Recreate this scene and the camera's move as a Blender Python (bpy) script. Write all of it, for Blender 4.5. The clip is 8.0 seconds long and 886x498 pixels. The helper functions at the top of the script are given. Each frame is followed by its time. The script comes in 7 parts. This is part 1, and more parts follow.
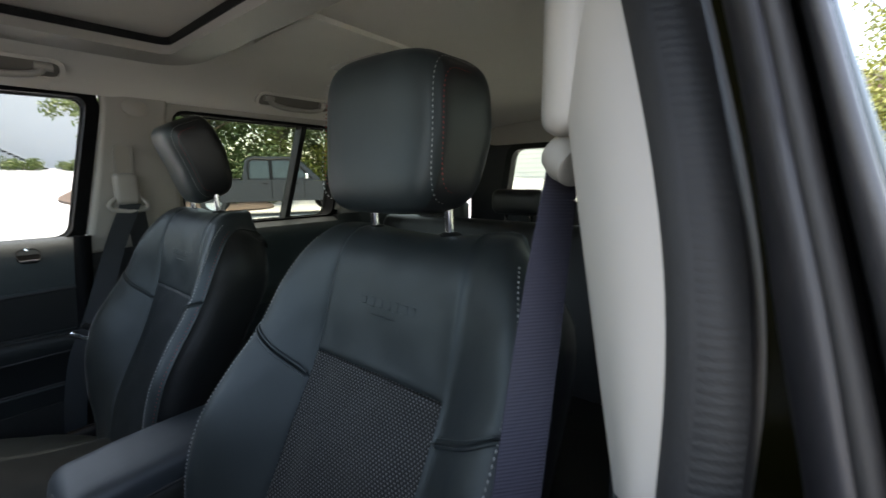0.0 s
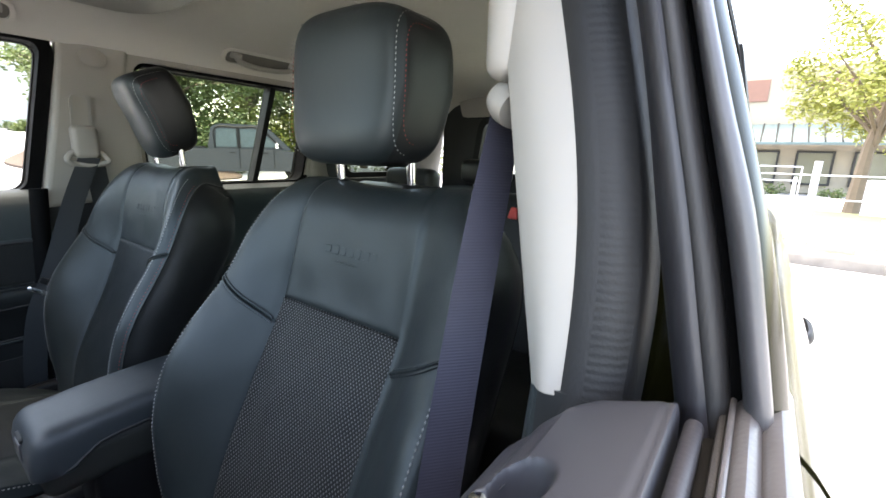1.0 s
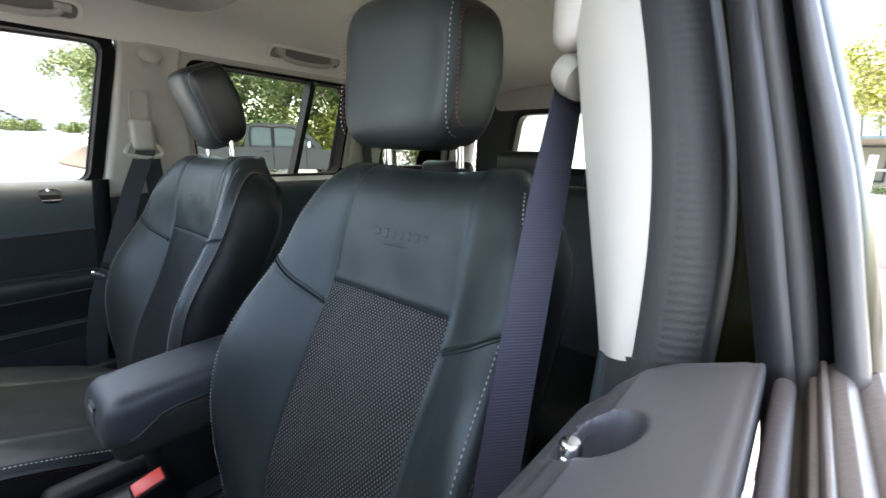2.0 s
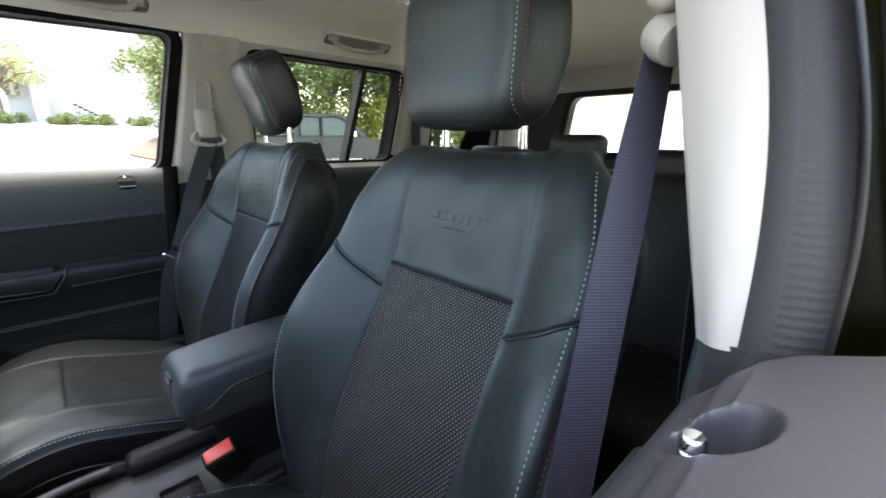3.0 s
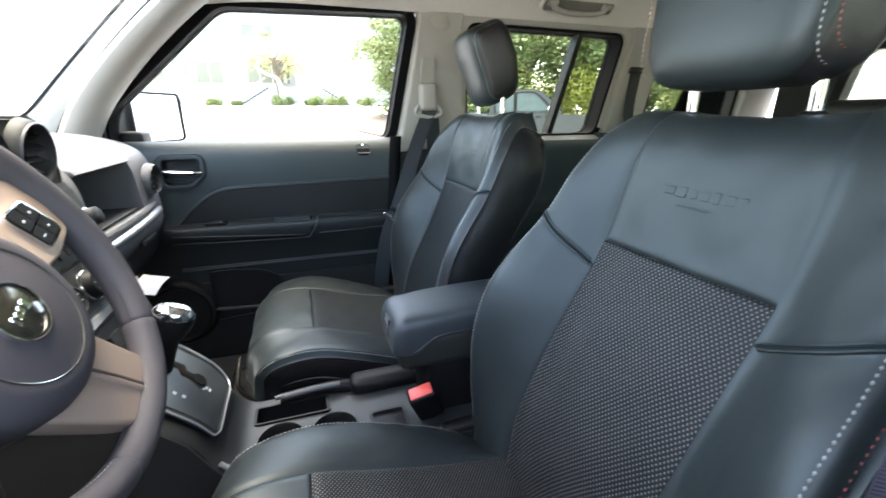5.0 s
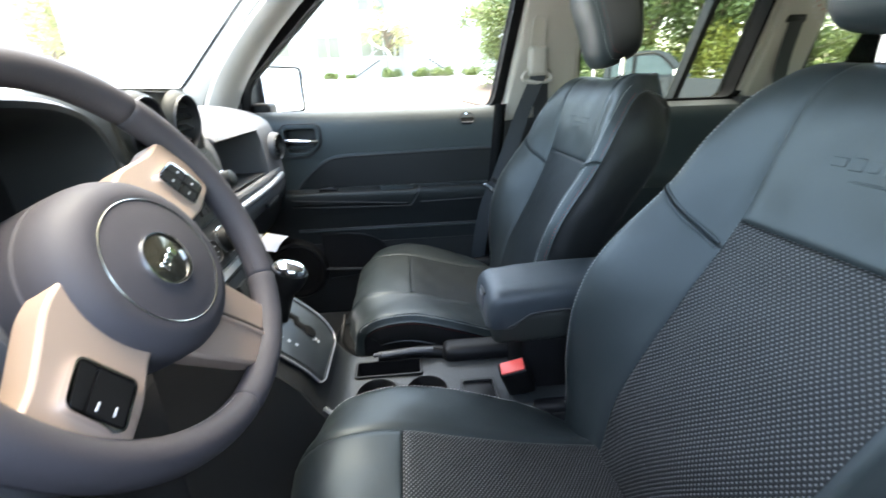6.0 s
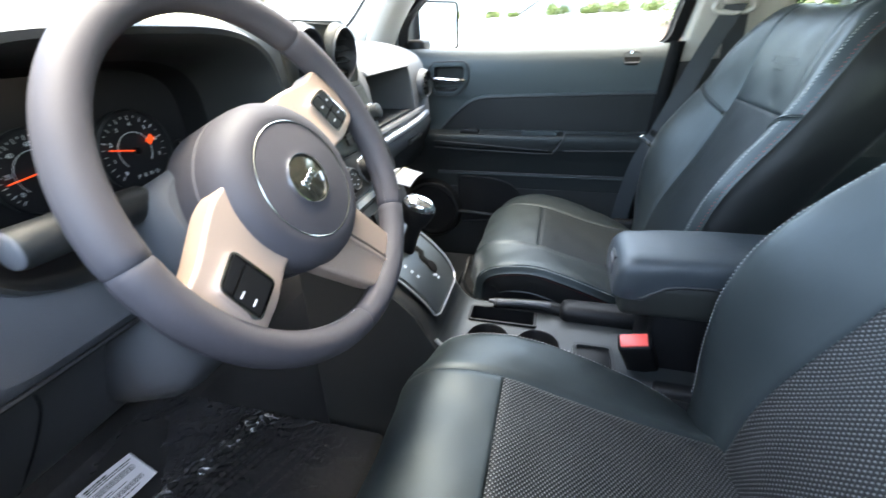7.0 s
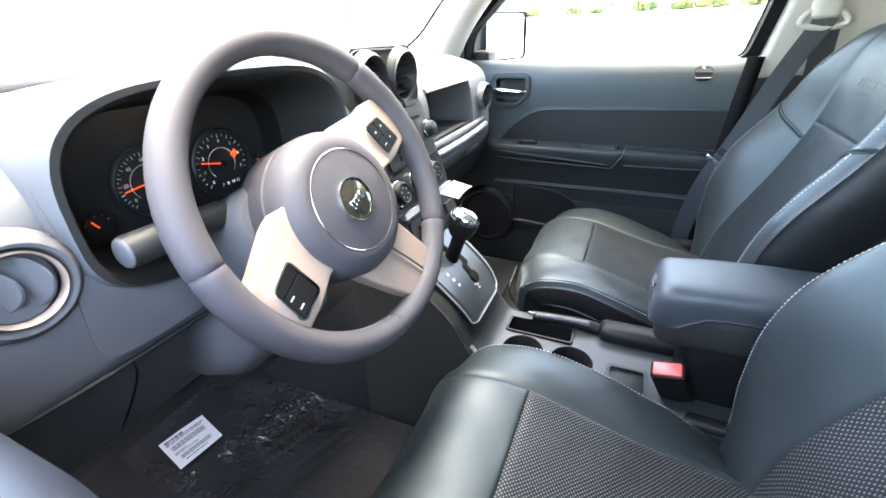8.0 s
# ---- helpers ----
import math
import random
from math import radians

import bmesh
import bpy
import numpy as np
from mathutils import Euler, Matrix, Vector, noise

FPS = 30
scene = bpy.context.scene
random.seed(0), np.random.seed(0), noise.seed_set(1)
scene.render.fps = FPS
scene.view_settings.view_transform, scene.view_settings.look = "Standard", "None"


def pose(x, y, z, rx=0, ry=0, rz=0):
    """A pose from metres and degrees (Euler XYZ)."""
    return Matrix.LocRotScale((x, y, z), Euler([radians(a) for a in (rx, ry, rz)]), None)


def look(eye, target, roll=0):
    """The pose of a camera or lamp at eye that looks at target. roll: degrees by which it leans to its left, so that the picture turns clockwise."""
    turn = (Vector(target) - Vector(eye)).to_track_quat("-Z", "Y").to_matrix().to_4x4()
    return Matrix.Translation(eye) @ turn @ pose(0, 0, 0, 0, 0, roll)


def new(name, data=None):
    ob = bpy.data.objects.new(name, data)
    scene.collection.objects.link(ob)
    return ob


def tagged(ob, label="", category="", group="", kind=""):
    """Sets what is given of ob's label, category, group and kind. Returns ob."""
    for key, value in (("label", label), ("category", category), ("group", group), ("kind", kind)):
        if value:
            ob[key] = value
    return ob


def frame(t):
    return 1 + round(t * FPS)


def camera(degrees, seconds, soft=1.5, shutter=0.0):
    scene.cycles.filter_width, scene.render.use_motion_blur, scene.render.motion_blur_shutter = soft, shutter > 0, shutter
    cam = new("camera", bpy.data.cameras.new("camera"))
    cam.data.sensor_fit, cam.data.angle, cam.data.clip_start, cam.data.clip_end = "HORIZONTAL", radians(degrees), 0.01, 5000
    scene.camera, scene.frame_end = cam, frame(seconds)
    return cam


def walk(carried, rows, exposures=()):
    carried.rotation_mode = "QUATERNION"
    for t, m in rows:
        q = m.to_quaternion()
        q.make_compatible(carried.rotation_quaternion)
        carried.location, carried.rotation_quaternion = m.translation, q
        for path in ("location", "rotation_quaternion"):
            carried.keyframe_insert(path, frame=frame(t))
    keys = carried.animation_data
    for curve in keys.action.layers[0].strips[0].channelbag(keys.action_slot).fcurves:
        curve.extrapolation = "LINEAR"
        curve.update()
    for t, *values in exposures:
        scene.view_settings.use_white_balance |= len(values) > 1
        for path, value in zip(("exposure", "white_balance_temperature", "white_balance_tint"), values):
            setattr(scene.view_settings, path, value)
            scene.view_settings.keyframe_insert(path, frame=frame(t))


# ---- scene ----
# Axes: x to the passenger side, y to the car's front, z up from the ground; y = 0 at the front doors' lock pins.
cam = camera(93.1, 8.0, 1.5, 0.5)
PATH = [
    (0, (-0.765, 0.114, 1.279), (0.513, -1.387, 0.942), -0.5),
    (0.3, (-0.784, 0.122, 1.276), (0.422, -1.434, 0.926), 0.3),
    (0.5, (-0.795, 0.118, 1.272), (0.384, -1.443, 0.858), -0.1),
    (0.7, (-0.802, 0.126, 1.264), (0.346, -1.457, 0.844), 1.2),
    (1, (-0.807, 0.136, 1.249), (0.358, -1.429, 0.809), 1.6),
    (1.5, (-0.803, 0.151, 1.244), (0.412, -1.372, 0.79), 0.8),
    (1.7, (-0.799, 0.156, 1.237), (0.435, -1.351, 0.784), 0.9),
    (2.8, (-0.767, 0.174, 1.218), (0.599, -1.203, 0.730), 0.9),
    (3, (-0.764, 0.172, 1.217), (0.636, -1.163, 0.709), 0.4),
    (3.5, (-0.755, 0.177, 1.213), (0.767, -1.007, 0.682), 0.0),
    (4, (-0.743, 0.187, 1.212), (0.898, -0.814, 0.661), -0.1),
    (4.5, (-0.733, 0.198, 1.209), (1.011, -0.597, 0.635), 0.0),
    (4.7, (-0.729, 0.203, 1.206), (1.042, -0.518, 0.621), -0.0),
    (5.8, (-0.708, 0.207, 1.195), (1.146, -0.057, 0.495), -1.6),
    (6, (-0.706, 0.205, 1.194), (1.152, 0.052, 0.469), -1.8),
    (6.5, (-0.697, 0.197, 1.186), (1.113, 0.373, 0.355), -1.7),
    (7, (-0.69, 0.189, 1.181), (1.02, 0.663, 0.259), -2.3),
    (7.5, (-0.69, 0.171, 1.191), (0.934, 0.857, 0.245), -2.9),
    (8, (-0.704, 0.145, 1.222), (0.906, 0.894, 0.301), -2.5),
]
walk(cam, [(t, look(eye, target, roll)) for t, eye, target, roll in PATH], [(0, 3.00, 7900, 9), (0.4, 3.60, 7900, 10), (1.0, 3.96, 7900, 10), (1.6, 4.08, 7900, 10), (3, 4.18, 7950, 10), (4.5, 4.70, 7900, 9), (6, 4.76, 7550, 5), (6.6, 4.90, 7450, 4), (8, 5.74, 7500, 8)])

# ---- light: bright hazy daylight, sun high behind the driver's side ----
world = bpy.data.worlds.new("sky")
scene.world = world
world.use_nodes = True
wn, wl = world.node_tree.nodes, world.node_tree.links
sky = wn.new("ShaderNodeTexSky")
sky.sky_type = "NISHITA"
sky.sun_disc = False
sky.sun_elevation = radians(80)
sky.sun_rotation = radians(100)
sky.air_density, sky.dust_density, sky.ozone_density = 1.0, 3.0, 1.0
wn["Background"].inputs["Strength"].default_value = 0.15
wl.new(sky.outputs[0], wn["Background"].inputs["Color"])
sun_data = bpy.data.lights.new("sun", "SUN")
sun_data.energy, sun_data.angle, sun_data.color = 0.7, radians(45), (1.0, 0.995, 0.985)
sun = new("sun", sun_data)
sun.matrix_world = look((0, 0, 0), (-0.16, 0.02, -0.985))


# ---- materials ----
def mat(name, color, rough=0.5, metal=0.0, grain=0.0, grain_scale=900.0, var=0.12, var_scale=6.0, coat=0.0, spec=0.5, stretch=(1, 1, 1), rough_var=0.06, sheen=(1, 1, 1)):
    """A procedural surface: large soft variation in colour and gloss, fine grain as relief."""
    m = bpy.data.materials.new(name)
    m.use_nodes = True
    n, l = m.node_tree.nodes, m.node_tree.links
    b = n["Principled BSDF"]
    b.inputs["Metallic"].default_value = metal
    b.inputs["Specular IOR Level"].default_value = spec
    b.inputs["Specular Tint"].default_value = (*sheen, 1)
    b.inputs["Coat Weight"].default_value = coat
    b.inputs["Coat Roughness"].default_value = 0.05
    tc = n.new("ShaderNodeTexCoord")
    mp = n.new("ShaderNodeMapping")
    mp.inputs["Scale"].default_value = stretch
    l.new(tc.outputs["Object"], mp.inputs["Vector"])
    big = n.new("ShaderNodeTexNoise")
    big.inputs["Scale"].default_value = var_scale
    big.inputs["Detail"].default_value = 5.0
    l.new(mp.outputs[0], big.inputs["Vector"])
    mix = n.new("ShaderNodeMix")
    mix.data_type = "RGBA"
    mix.inputs[6].default_value = (*[c * (1 - var) for c in color], 1)
    mix.inputs[7].default_value = (*[min(1, c * (1 + var)) for c in color], 1)
    l.new(big.outputs["Fac"], mix.inputs[0])
    l.new(mix.outputs[2], b.inputs["Base Color"])
    rr = n.new("ShaderNodeMapRange")
    rr.inputs["To Min"].default_value, rr.inputs["To Max"].default_value = max(0.02, rough - rough_var), min(1, rough + rough_var)
    l.new(big.outputs["Fac"], rr.inputs["Value"])
    l.new(rr.outputs[0], b.inputs["Roughness"])
    if grain:
        fine = n.new("ShaderNodeTexNoise")
        fine.inputs["Scale"].default_value = grain_scale
        fine.inputs["Detail"].default_value = 3.0
        l.new(mp.outputs[0], fine.inputs["Vector"])
        bump = n.new("ShaderNodeBump")
        bump.inputs["Strength"].default_value = grain
        bump.inputs["Distance"].default_value = 0.0006
        l.new(fine.outputs["Fac"], bump.inputs["Height"])
        l.new(bump.outputs[0], b.inputs["Normal"])
    return m


def leather_mat(name, color, rough, spec=0.5, sheen=(1, 1, 1)):
    """Grained hide: cells with fine creases, a few soft wrinkles."""
    m = mat(name, color, rough, grain=0.0, var=0.15, var_scale=9, spec=spec, sheen=sheen)
    n, l = m.node_tree.nodes, m.node_tree.links
    tc = n.new("ShaderNodeTexCoord")
    cell = n.new("ShaderNodeTexVoronoi")
    cell.feature = "DISTANCE_TO_EDGE"
    cell.inputs["Scale"].default_value = 700
    l.new(tc.outputs["Object"], cell.inputs["Vector"])
    fold = n.new("ShaderNodeTexNoise")
    fold.inputs["Scale"].default_value = 26
    fold.inputs["Detail"].default_value = 3
    l.new(tc.outputs["Object"], fold.inputs["Vector"])
    b1 = n.new("ShaderNodeBump")
    b1.inputs["Strength"].default_value, b1.inputs["Distance"].default_value = 0.25, 0.0005
    l.new(cell.outputs["Distance"], b1.inputs["Height"])
    b2 = n.new("ShaderNodeBump")
    b2.inputs["Strength"].default_value, b2.inputs["Distance"].default_value = 0.18, 0.004
    l.new(fold.outputs["Fac"], b2.inputs["Height"])
    l.new(b1.outputs[0], b2.inputs["Normal"])
    l.new(b2.outputs[0], n["Principled BSDF"].inputs["Normal"])
    return m


def weave_mat(name, dark, light, pitch_u, pitch_v, ribs=False):
    """Open mesh cloth: staggered pale threads over a dark ground, laid along the surface's own directions."""
    m = bpy.data.materials.new(name)
    m.use_nodes = True
    n, l = m.node_tree.nodes, m.node_tree.links
    b = n["Principled BSDF"]
    b.inputs["Roughness"].default_value, b.inputs["Specular IOR Level"].default_value = 0.55, 0.3
    uv = n.new("ShaderNodeUVMap")
    uv.uv_map = "cloth"
    sep = n.new("ShaderNodeSeparateXYZ")
    l.new(uv.outputs[0], sep.inputs[0])

    def op(kind, a, b_=None):
        q = n.new("ShaderNodeMath")
        q.operation = kind
        for i, v in enumerate((a, b_)):
            if v is None:
                continue
            if isinstance(v, (int, float)):
                q.inputs[i].default_value = v
            else:
                l.new(v, q.inputs[i])
        return q.outputs[0]
    su = op("SINE", op("MULTIPLY", sep.outputs[0], math.pi / pitch_u))
    sv = op("SINE", op("MULTIPLY", sep.outputs[1], math.pi / pitch_v))
    h = sv if ribs else op("MULTIPLY", su, sv)
    ramp = n.new("ShaderNodeMapRange")
    ramp.interpolation_type = "SMOOTHSTEP"
    ramp.inputs["From Min"].default_value, ramp.inputs["From Max"].default_value = 0.42, 0.70
    l.new(h, ramp.inputs["Value"])
    mix = n.new("ShaderNodeMix")
    mix.data_type = "RGBA"
    mix.inputs[6].default_value, mix.inputs[7].default_value = (*dark, 1), (*light, 1)
    l.new(ramp.outputs[0], mix.inputs[0])
    l.new(mix.outputs[2], b.inputs["Base Color"])
    bump = n.new("ShaderNodeBump")
    bump.inputs["Strength"].default_value, bump.inputs["Distance"].default_value = 0.3, 0.0010
    l.new(h, bump.inputs["Height"])
    l.new(bump.outputs[0], b.inputs["Normal"])
    return m


def webbing_mat(name, color, pitch):
    """Woven strap: fine ribs across, along the strap's own direction."""
    m = weave_mat(name, [c * 0.92 for c in color], color, 0.0016, pitch, True)
    m.node_tree.nodes["Bump"].inputs["Strength"].default_value = 0.2
    m.node_tree.nodes["Principled BSDF"].inputs["Roughness"].default_value = 0.6
    return m


def glass_mat(name, tint):
    m = bpy.data.materials.new(name)
    m.use_nodes = True
    n, l = m.node_tree.nodes, m.node_tree.links
    out = n["Material Output"]
    n.remove(n["Principled BSDF"])
    tr, gl, mx, fr = n.new("ShaderNodeBsdfTransparent"), n.new("ShaderNodeBsdfGlossy"), n.new("ShaderNodeMixShader"), n.new("ShaderNodeFresnel")
    tr.inputs[0].default_value = (*tint, 1)
    gl.inputs["Roughness"].default_value = 0.02
    fr.inputs[0].default_value = 1.35
    l.new(fr.outputs[0], mx.inputs[0])
    l.new(tr.outputs[0], mx.inputs[1])
    l.new(gl.outputs[0], mx.inputs[2])
    l.new(mx.outputs[0], out.inputs["Surface"])
    return m


def glow_mat(name, color, strength):
    m = bpy.data.materials.new(name)
    m.use_nodes = True
    b = m.node_tree.nodes["Principled BSDF"]
    b.inputs["Base Color"].default_value = (*color, 1)
    b.inputs["Emission Color"].default_value = (*color, 1)
    b.inputs["Emission Strength"].default_value = strength
    return m


# bluish reflection tint, painted in against the cabin's warm bounce light
COOL = (0.90, 0.985, 1.0)
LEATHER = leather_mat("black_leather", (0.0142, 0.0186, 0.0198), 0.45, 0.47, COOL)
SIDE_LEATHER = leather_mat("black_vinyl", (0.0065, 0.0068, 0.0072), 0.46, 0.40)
WHEEL_LEATHER = leather_mat("wheel_leather", (0.053, 0.048, 0.053), 0.62, 0.24)
MESH = weave_mat("mesh_cloth", (0.0028, 0.003, 0.0033), (0.120, 0.120, 0.118), 0.0031, 0.0041)
DENSE = weave_mat("dense_cloth", (0.0050, 0.0085, 0.0100), (0.014, 0.022, 0.027), 0.0022, 0.0022)
THREAD = mat("pale_thread", (0.36, 0.36, 0.35), 0.7)
RED_THREAD = mat("red_thread", (0.28, 0.03, 0.03), 0.7)
SEAM = mat("seam_shadow", (0.008, 0.008, 0.009), 0.6)
LINER = mat("headliner_cloth", (0.53, 0.50, 0.45), 0.9, grain=0.5, grain_scale=1400, var=0.06)
TRIM = mat("pale_trim", (0.285, 0.264, 0.236), 0.55, grain=0.25, grain_scale=1600, var=0.04)
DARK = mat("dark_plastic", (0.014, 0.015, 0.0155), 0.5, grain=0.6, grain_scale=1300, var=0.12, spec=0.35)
DASH = mat("dash_plastic", (0.084, 0.085, 0.092), 0.58, grain=0.7, grain_scale=1100, var=0.1, spec=0.22)
POD = mat("pod_plastic", (0.020, 0.021, 0.019), 0.55, grain=0.6, grain_scale=1100, var=0.1, spec=0.25)
DOORP = mat("door_plastic", (0.0240, 0.0295, 0.0310), 0.52, grain=0.6, grain_scale=1200, var=0.12, spec=0.34, sheen=COOL)
DOORV = mat("door_plastic_dark", (0.0080, 0.0090, 0.0095), 0.48, grain=0.6, grain_scale=1200, var=0.12, spec=0.32, sheen=COOL)
INSET = mat("inset_vinyl", (0.0055, 0.0062, 0.0066), 0.55, grain=0.6, grain_scale=1200, var=0.12, spec=0.24)
BLACK = mat("black_plastic", (0.0055, 0.0055, 0.006), 0.5, grain=0.2, var=0.1, spec=0.2)
SEALBLACK = mat("black_seal", (0.004, 0.004, 0.0042), 0.85, grain=0.3, grain_scale=600, var=0.2, spec=0.08)
RUBBER = mat("rubber_seal", (0.0060, 0.0058, 0.0068), 0.6, grain=0.5, grain_scale=500, stretch=(1, 1, 0.2))
RIBBED = mat("ribbed_rubber", (0.0050, 0.0050, 0.0056), 0.62, grain=0.4, grain_scale=500)
wave = RIBBED.node_tree.nodes.new("ShaderNodeTexWave")
wave.bands_direction = "Z"
wave.inputs["Scale"].default_value, wave.inputs["Distortion"].default_value, wave.inputs["Detail"].default_value = 55.0, 3.0, 2.0
RIBBED.node_tree.links.new(RIBBED.node_tree.nodes["Mapping"].outputs[0], wave.inputs["Vector"])
rib = RIBBED.node_tree.nodes.new("ShaderNodeBump")
rib.inputs["Strength"].default_value, rib.inputs["Distance"].default_value = 0.10, 0.002
RIBBED.node_tree.links.new(wave.outputs["Fac"], rib.inputs["Height"])
RIBBED.node_tree.links.new(RIBBED.node_tree.nodes["Bump"].outputs[0], rib.inputs["Normal"])
RIBBED.node_tree.links.new(rib.outputs[0], RIBBED.node_tree.nodes["Principled BSDF"].inputs["Normal"])
GREYSEAL = mat("grey_seal", (0.0120, 0.0118, 0.0155), 0.5, grain=0.3, grain_scale=400, stretch=(1, 1, 0.15))
BRONZE = mat("bronze_paint", (0.37, 0.27, 0.215), 0.42, metal=0.3, grain=0.15, grain_scale=2500, var=0.05)
SILVER = mat("silver_paint", (0.52, 0.53, 0.55), 0.32, metal=0.7, var=0.05)
CHROME = mat("chrome", (0.82, 0.83, 0.85), 0.08, metal=1.0, var=0.02, rough_var=0.02)
CARPET = mat("black_carpet", (0.010, 0.010, 0.0105), 0.95, grain=1.0, grain_scale=500, var=0.3, var_scale=20)
PAINT = mat("olive_paint", (0.0075, 0.0074, 0.0018), 0.16, coat=0.0, spec=0.28, var=0.06)
RED = mat("red_button", (0.62, 0.06, 0.05), 0.4)
PAPER = mat("white_paper", (0.80, 0.78, 0.80), 0.5, var=0.05)
YELLOW = mat("yellow_print", (0.80, 0.62, 0.04), 0.5)
INK = mat("black_ink", (0.02, 0.02, 0.02), 0.6)
WHITE_MARK = mat("white_mark", (0.45, 0.47, 0.50), 0.5)
ORANGE = glow_mat("orange_needle", (0.95, 0.09, 0.02), 0.03)
DIAL_MARK = mat("dial_mark", (0.72, 0.72, 0.70), 0.5)
GLASS = glass_mat("clear_glass", (0.93, 0.95, 0.94))
SCREEN = glass_mat("windscreen_glass", (0.79, 0.825, 0.82))
TINTED = glass_mat("tinted_glass", (0.74, 0.77, 0.70))
FILM = mat("plastic_film", (0.034, 0.034, 0.036), 0.08, grain=0.6, grain_scale=120, var=0.2, coat=1.0)
FILM.node_tree.nodes["Bump"].inputs["Distance"].default_value = 0.002
WEB_BLACK = webbing_mat("black_webbing", (0.018, 0.021, 0.024), 0.0016)
WEB_BLUE = webbing_mat("grey_webbing", (0.033, 0.032, 0.046), 0.0013)
EDGE_GREY = mat("worn_grey_edge", (0.045, 0.045, 0.050), 0.35, grain=0.3, grain_scale=300, var=0.25, var_scale=30)


# ---- mesh helpers ----
def part(name, bm, material, parent=None, label="", smooth=40):
    """Links a bmesh, built in world places, as one mesh under a thing or a part."""
    me = bpy.data.meshes.new(name)
    bm.normal_update()
    bm.to_mesh(me)
    bm.free()
    me.materials.append(material)
    if smooth:
        me.polygons.foreach_set("use_smooth", [True] * len(me.polygons))
        me.set_sharp_from_angle(angle=radians(smooth))
    ob = new(name, me)
    if parent is not None:
        ob.parent = parent
        ob.matrix_parent_inverse = Matrix.Translation(parent.location).inverted() if parent.type == "EMPTY" else Matrix()
    if label:
        ob["label"] = label
    return ob


def thing(name, at, label, category, group="", kind=""):
    ob = new(name)
    ob.location = at
    ob.empty_display_size = 0.02
    return tagged(ob, label, category, group, kind)


def rbox(c, s, r=0.004, seg=2, rot=None, bm=None, taper=None):
    """A box with rounded edges: centre, size, radius; rot is a turning matrix about the centre."""
    bm = bm or bmesh.new()
    g = bmesh.ops.create_cube(bm, size=1.0)
    vs = g["verts"]
    for v in vs:
        v.co = Vector((v.co.x * s[0], v.co.y * s[1], v.co.z * s[2]))
        if taper and v.co.z > 0:
            v.co.x *= taper[0]
            v.co.y *= taper[1]
    if r:
        es = {e for v in vs for e in v.link_edges}
        out = bmesh.ops.bevel(bm, geom=list(es), offset=min(r, 0.45 * min(s)), segments=seg, affect="EDGES", profile=0.5)
        vs = list({v for f in out["faces"] for v in f.verts} | {v for v in vs if v.is_valid})
    m = Matrix.Translation(c) @ (rot.to_4x4() if rot else Matrix())
    for v in vs:
        v.co = m @ v.co
    return bm


def shell(bm, thick):
    """Gives an open sheet a back, thick metres behind its faces, and closes the rim."""
    bm.normal_update()
    front = bm.faces[:]
    back = {v: bm.verts.new(v.co - v.normal * thick) for v in bm.verts[:]}
    rim = [e for e in bm.edges if len(e.link_faces) == 1]
    pairs = []
    for e in rim:
        lp = e.link_loops[0]
        pairs.append((lp.vert, lp.link_loop_next.vert))
    for f in front:
        bm.faces.new([back[v] for v in reversed(f.verts)])
    for a, b in pairs:
        bm.faces.new((b, a, back[a], back[b]))


def surf(fn, us, vs, uv=None, thick=0.0, bm=None, wrap=False):
    """A grid through fn(u, v); uv(u, v) in metres along the cloth; thick: made solid inward."""
    bm = bm or bmesh.new()
    grid = [[bm.verts.new(fn(u, v)) for v in vs] for u in us]
    lay = bm.loops.layers.uv.new("cloth") if uv else None
    n = len(us)
    for i in range(n if wrap else n - 1):
        for j in range(len(vs) - 1):
            k = (i + 1) % n
            f = bm.faces.new((grid[i][j], grid[k][j], grid[k][j + 1], grid[i][j + 1]))
            if lay:
                for lp, (a, b) in zip(f.loops, ((i, j), (k, j), (k, j + 1), (i, j + 1))):
                    lp[lay].uv = uv(us[a], vs[b])
    if thick:
        shell(bm, thick)
    return bm


def lin(a, b, n):
    return [a + (b - a) * i / n for i in range(n + 1)]


def cosl(a, b, n):
    """Steps from a to b, closer together towards the ends."""
    return [a + (b - a) * (0.5 - 0.5 * math.cos(math.pi * i / n)) for i in range(n + 1)]


def spline(knots, t):
    """Smooth interpolation of rows (t, value, ...) at t."""
    if t <= knots[0][0]:
        return list(knots[0][1:])
    if t >= knots[-1][0]:
        return list(knots[-1][1:])
    for i in range(len(knots) - 1):
        if knots[i][0] <= t <= knots[i + 1][0]:
            break
    a, b = knots[i], knots[i + 1]
    h = b[0] - a[0]
    s = (t - a[0]) / h
    p, q = knots[max(i - 1, 0)], knots[min(i + 2, len(knots) - 1)]
    out = []
    for k in range(1, len(a)):
        ma = (b[k] - p[k]) / max(b[0] - p[0], 1e-9) * h
        mb = (q[k] - a[k]) / max(q[0] - a[0], 1e-9) * h
        s2, s3 = s * s, s * s * s
        out.append((2 * s3 - 3 * s2 + 1) * a[k] + (s3 - 2 * s2 + s) * ma + (-2 * s3 + 3 * s2) * b[k] + (s3 - s2) * mb)
    return out


def smooth_path(pts, per=6):
    kn = [(i, *p) for i, p in enumerate(pts)]
    return [Vector(spline(kn, t)) for t in lin(0, len(pts) - 1, per * (len(pts) - 1))]


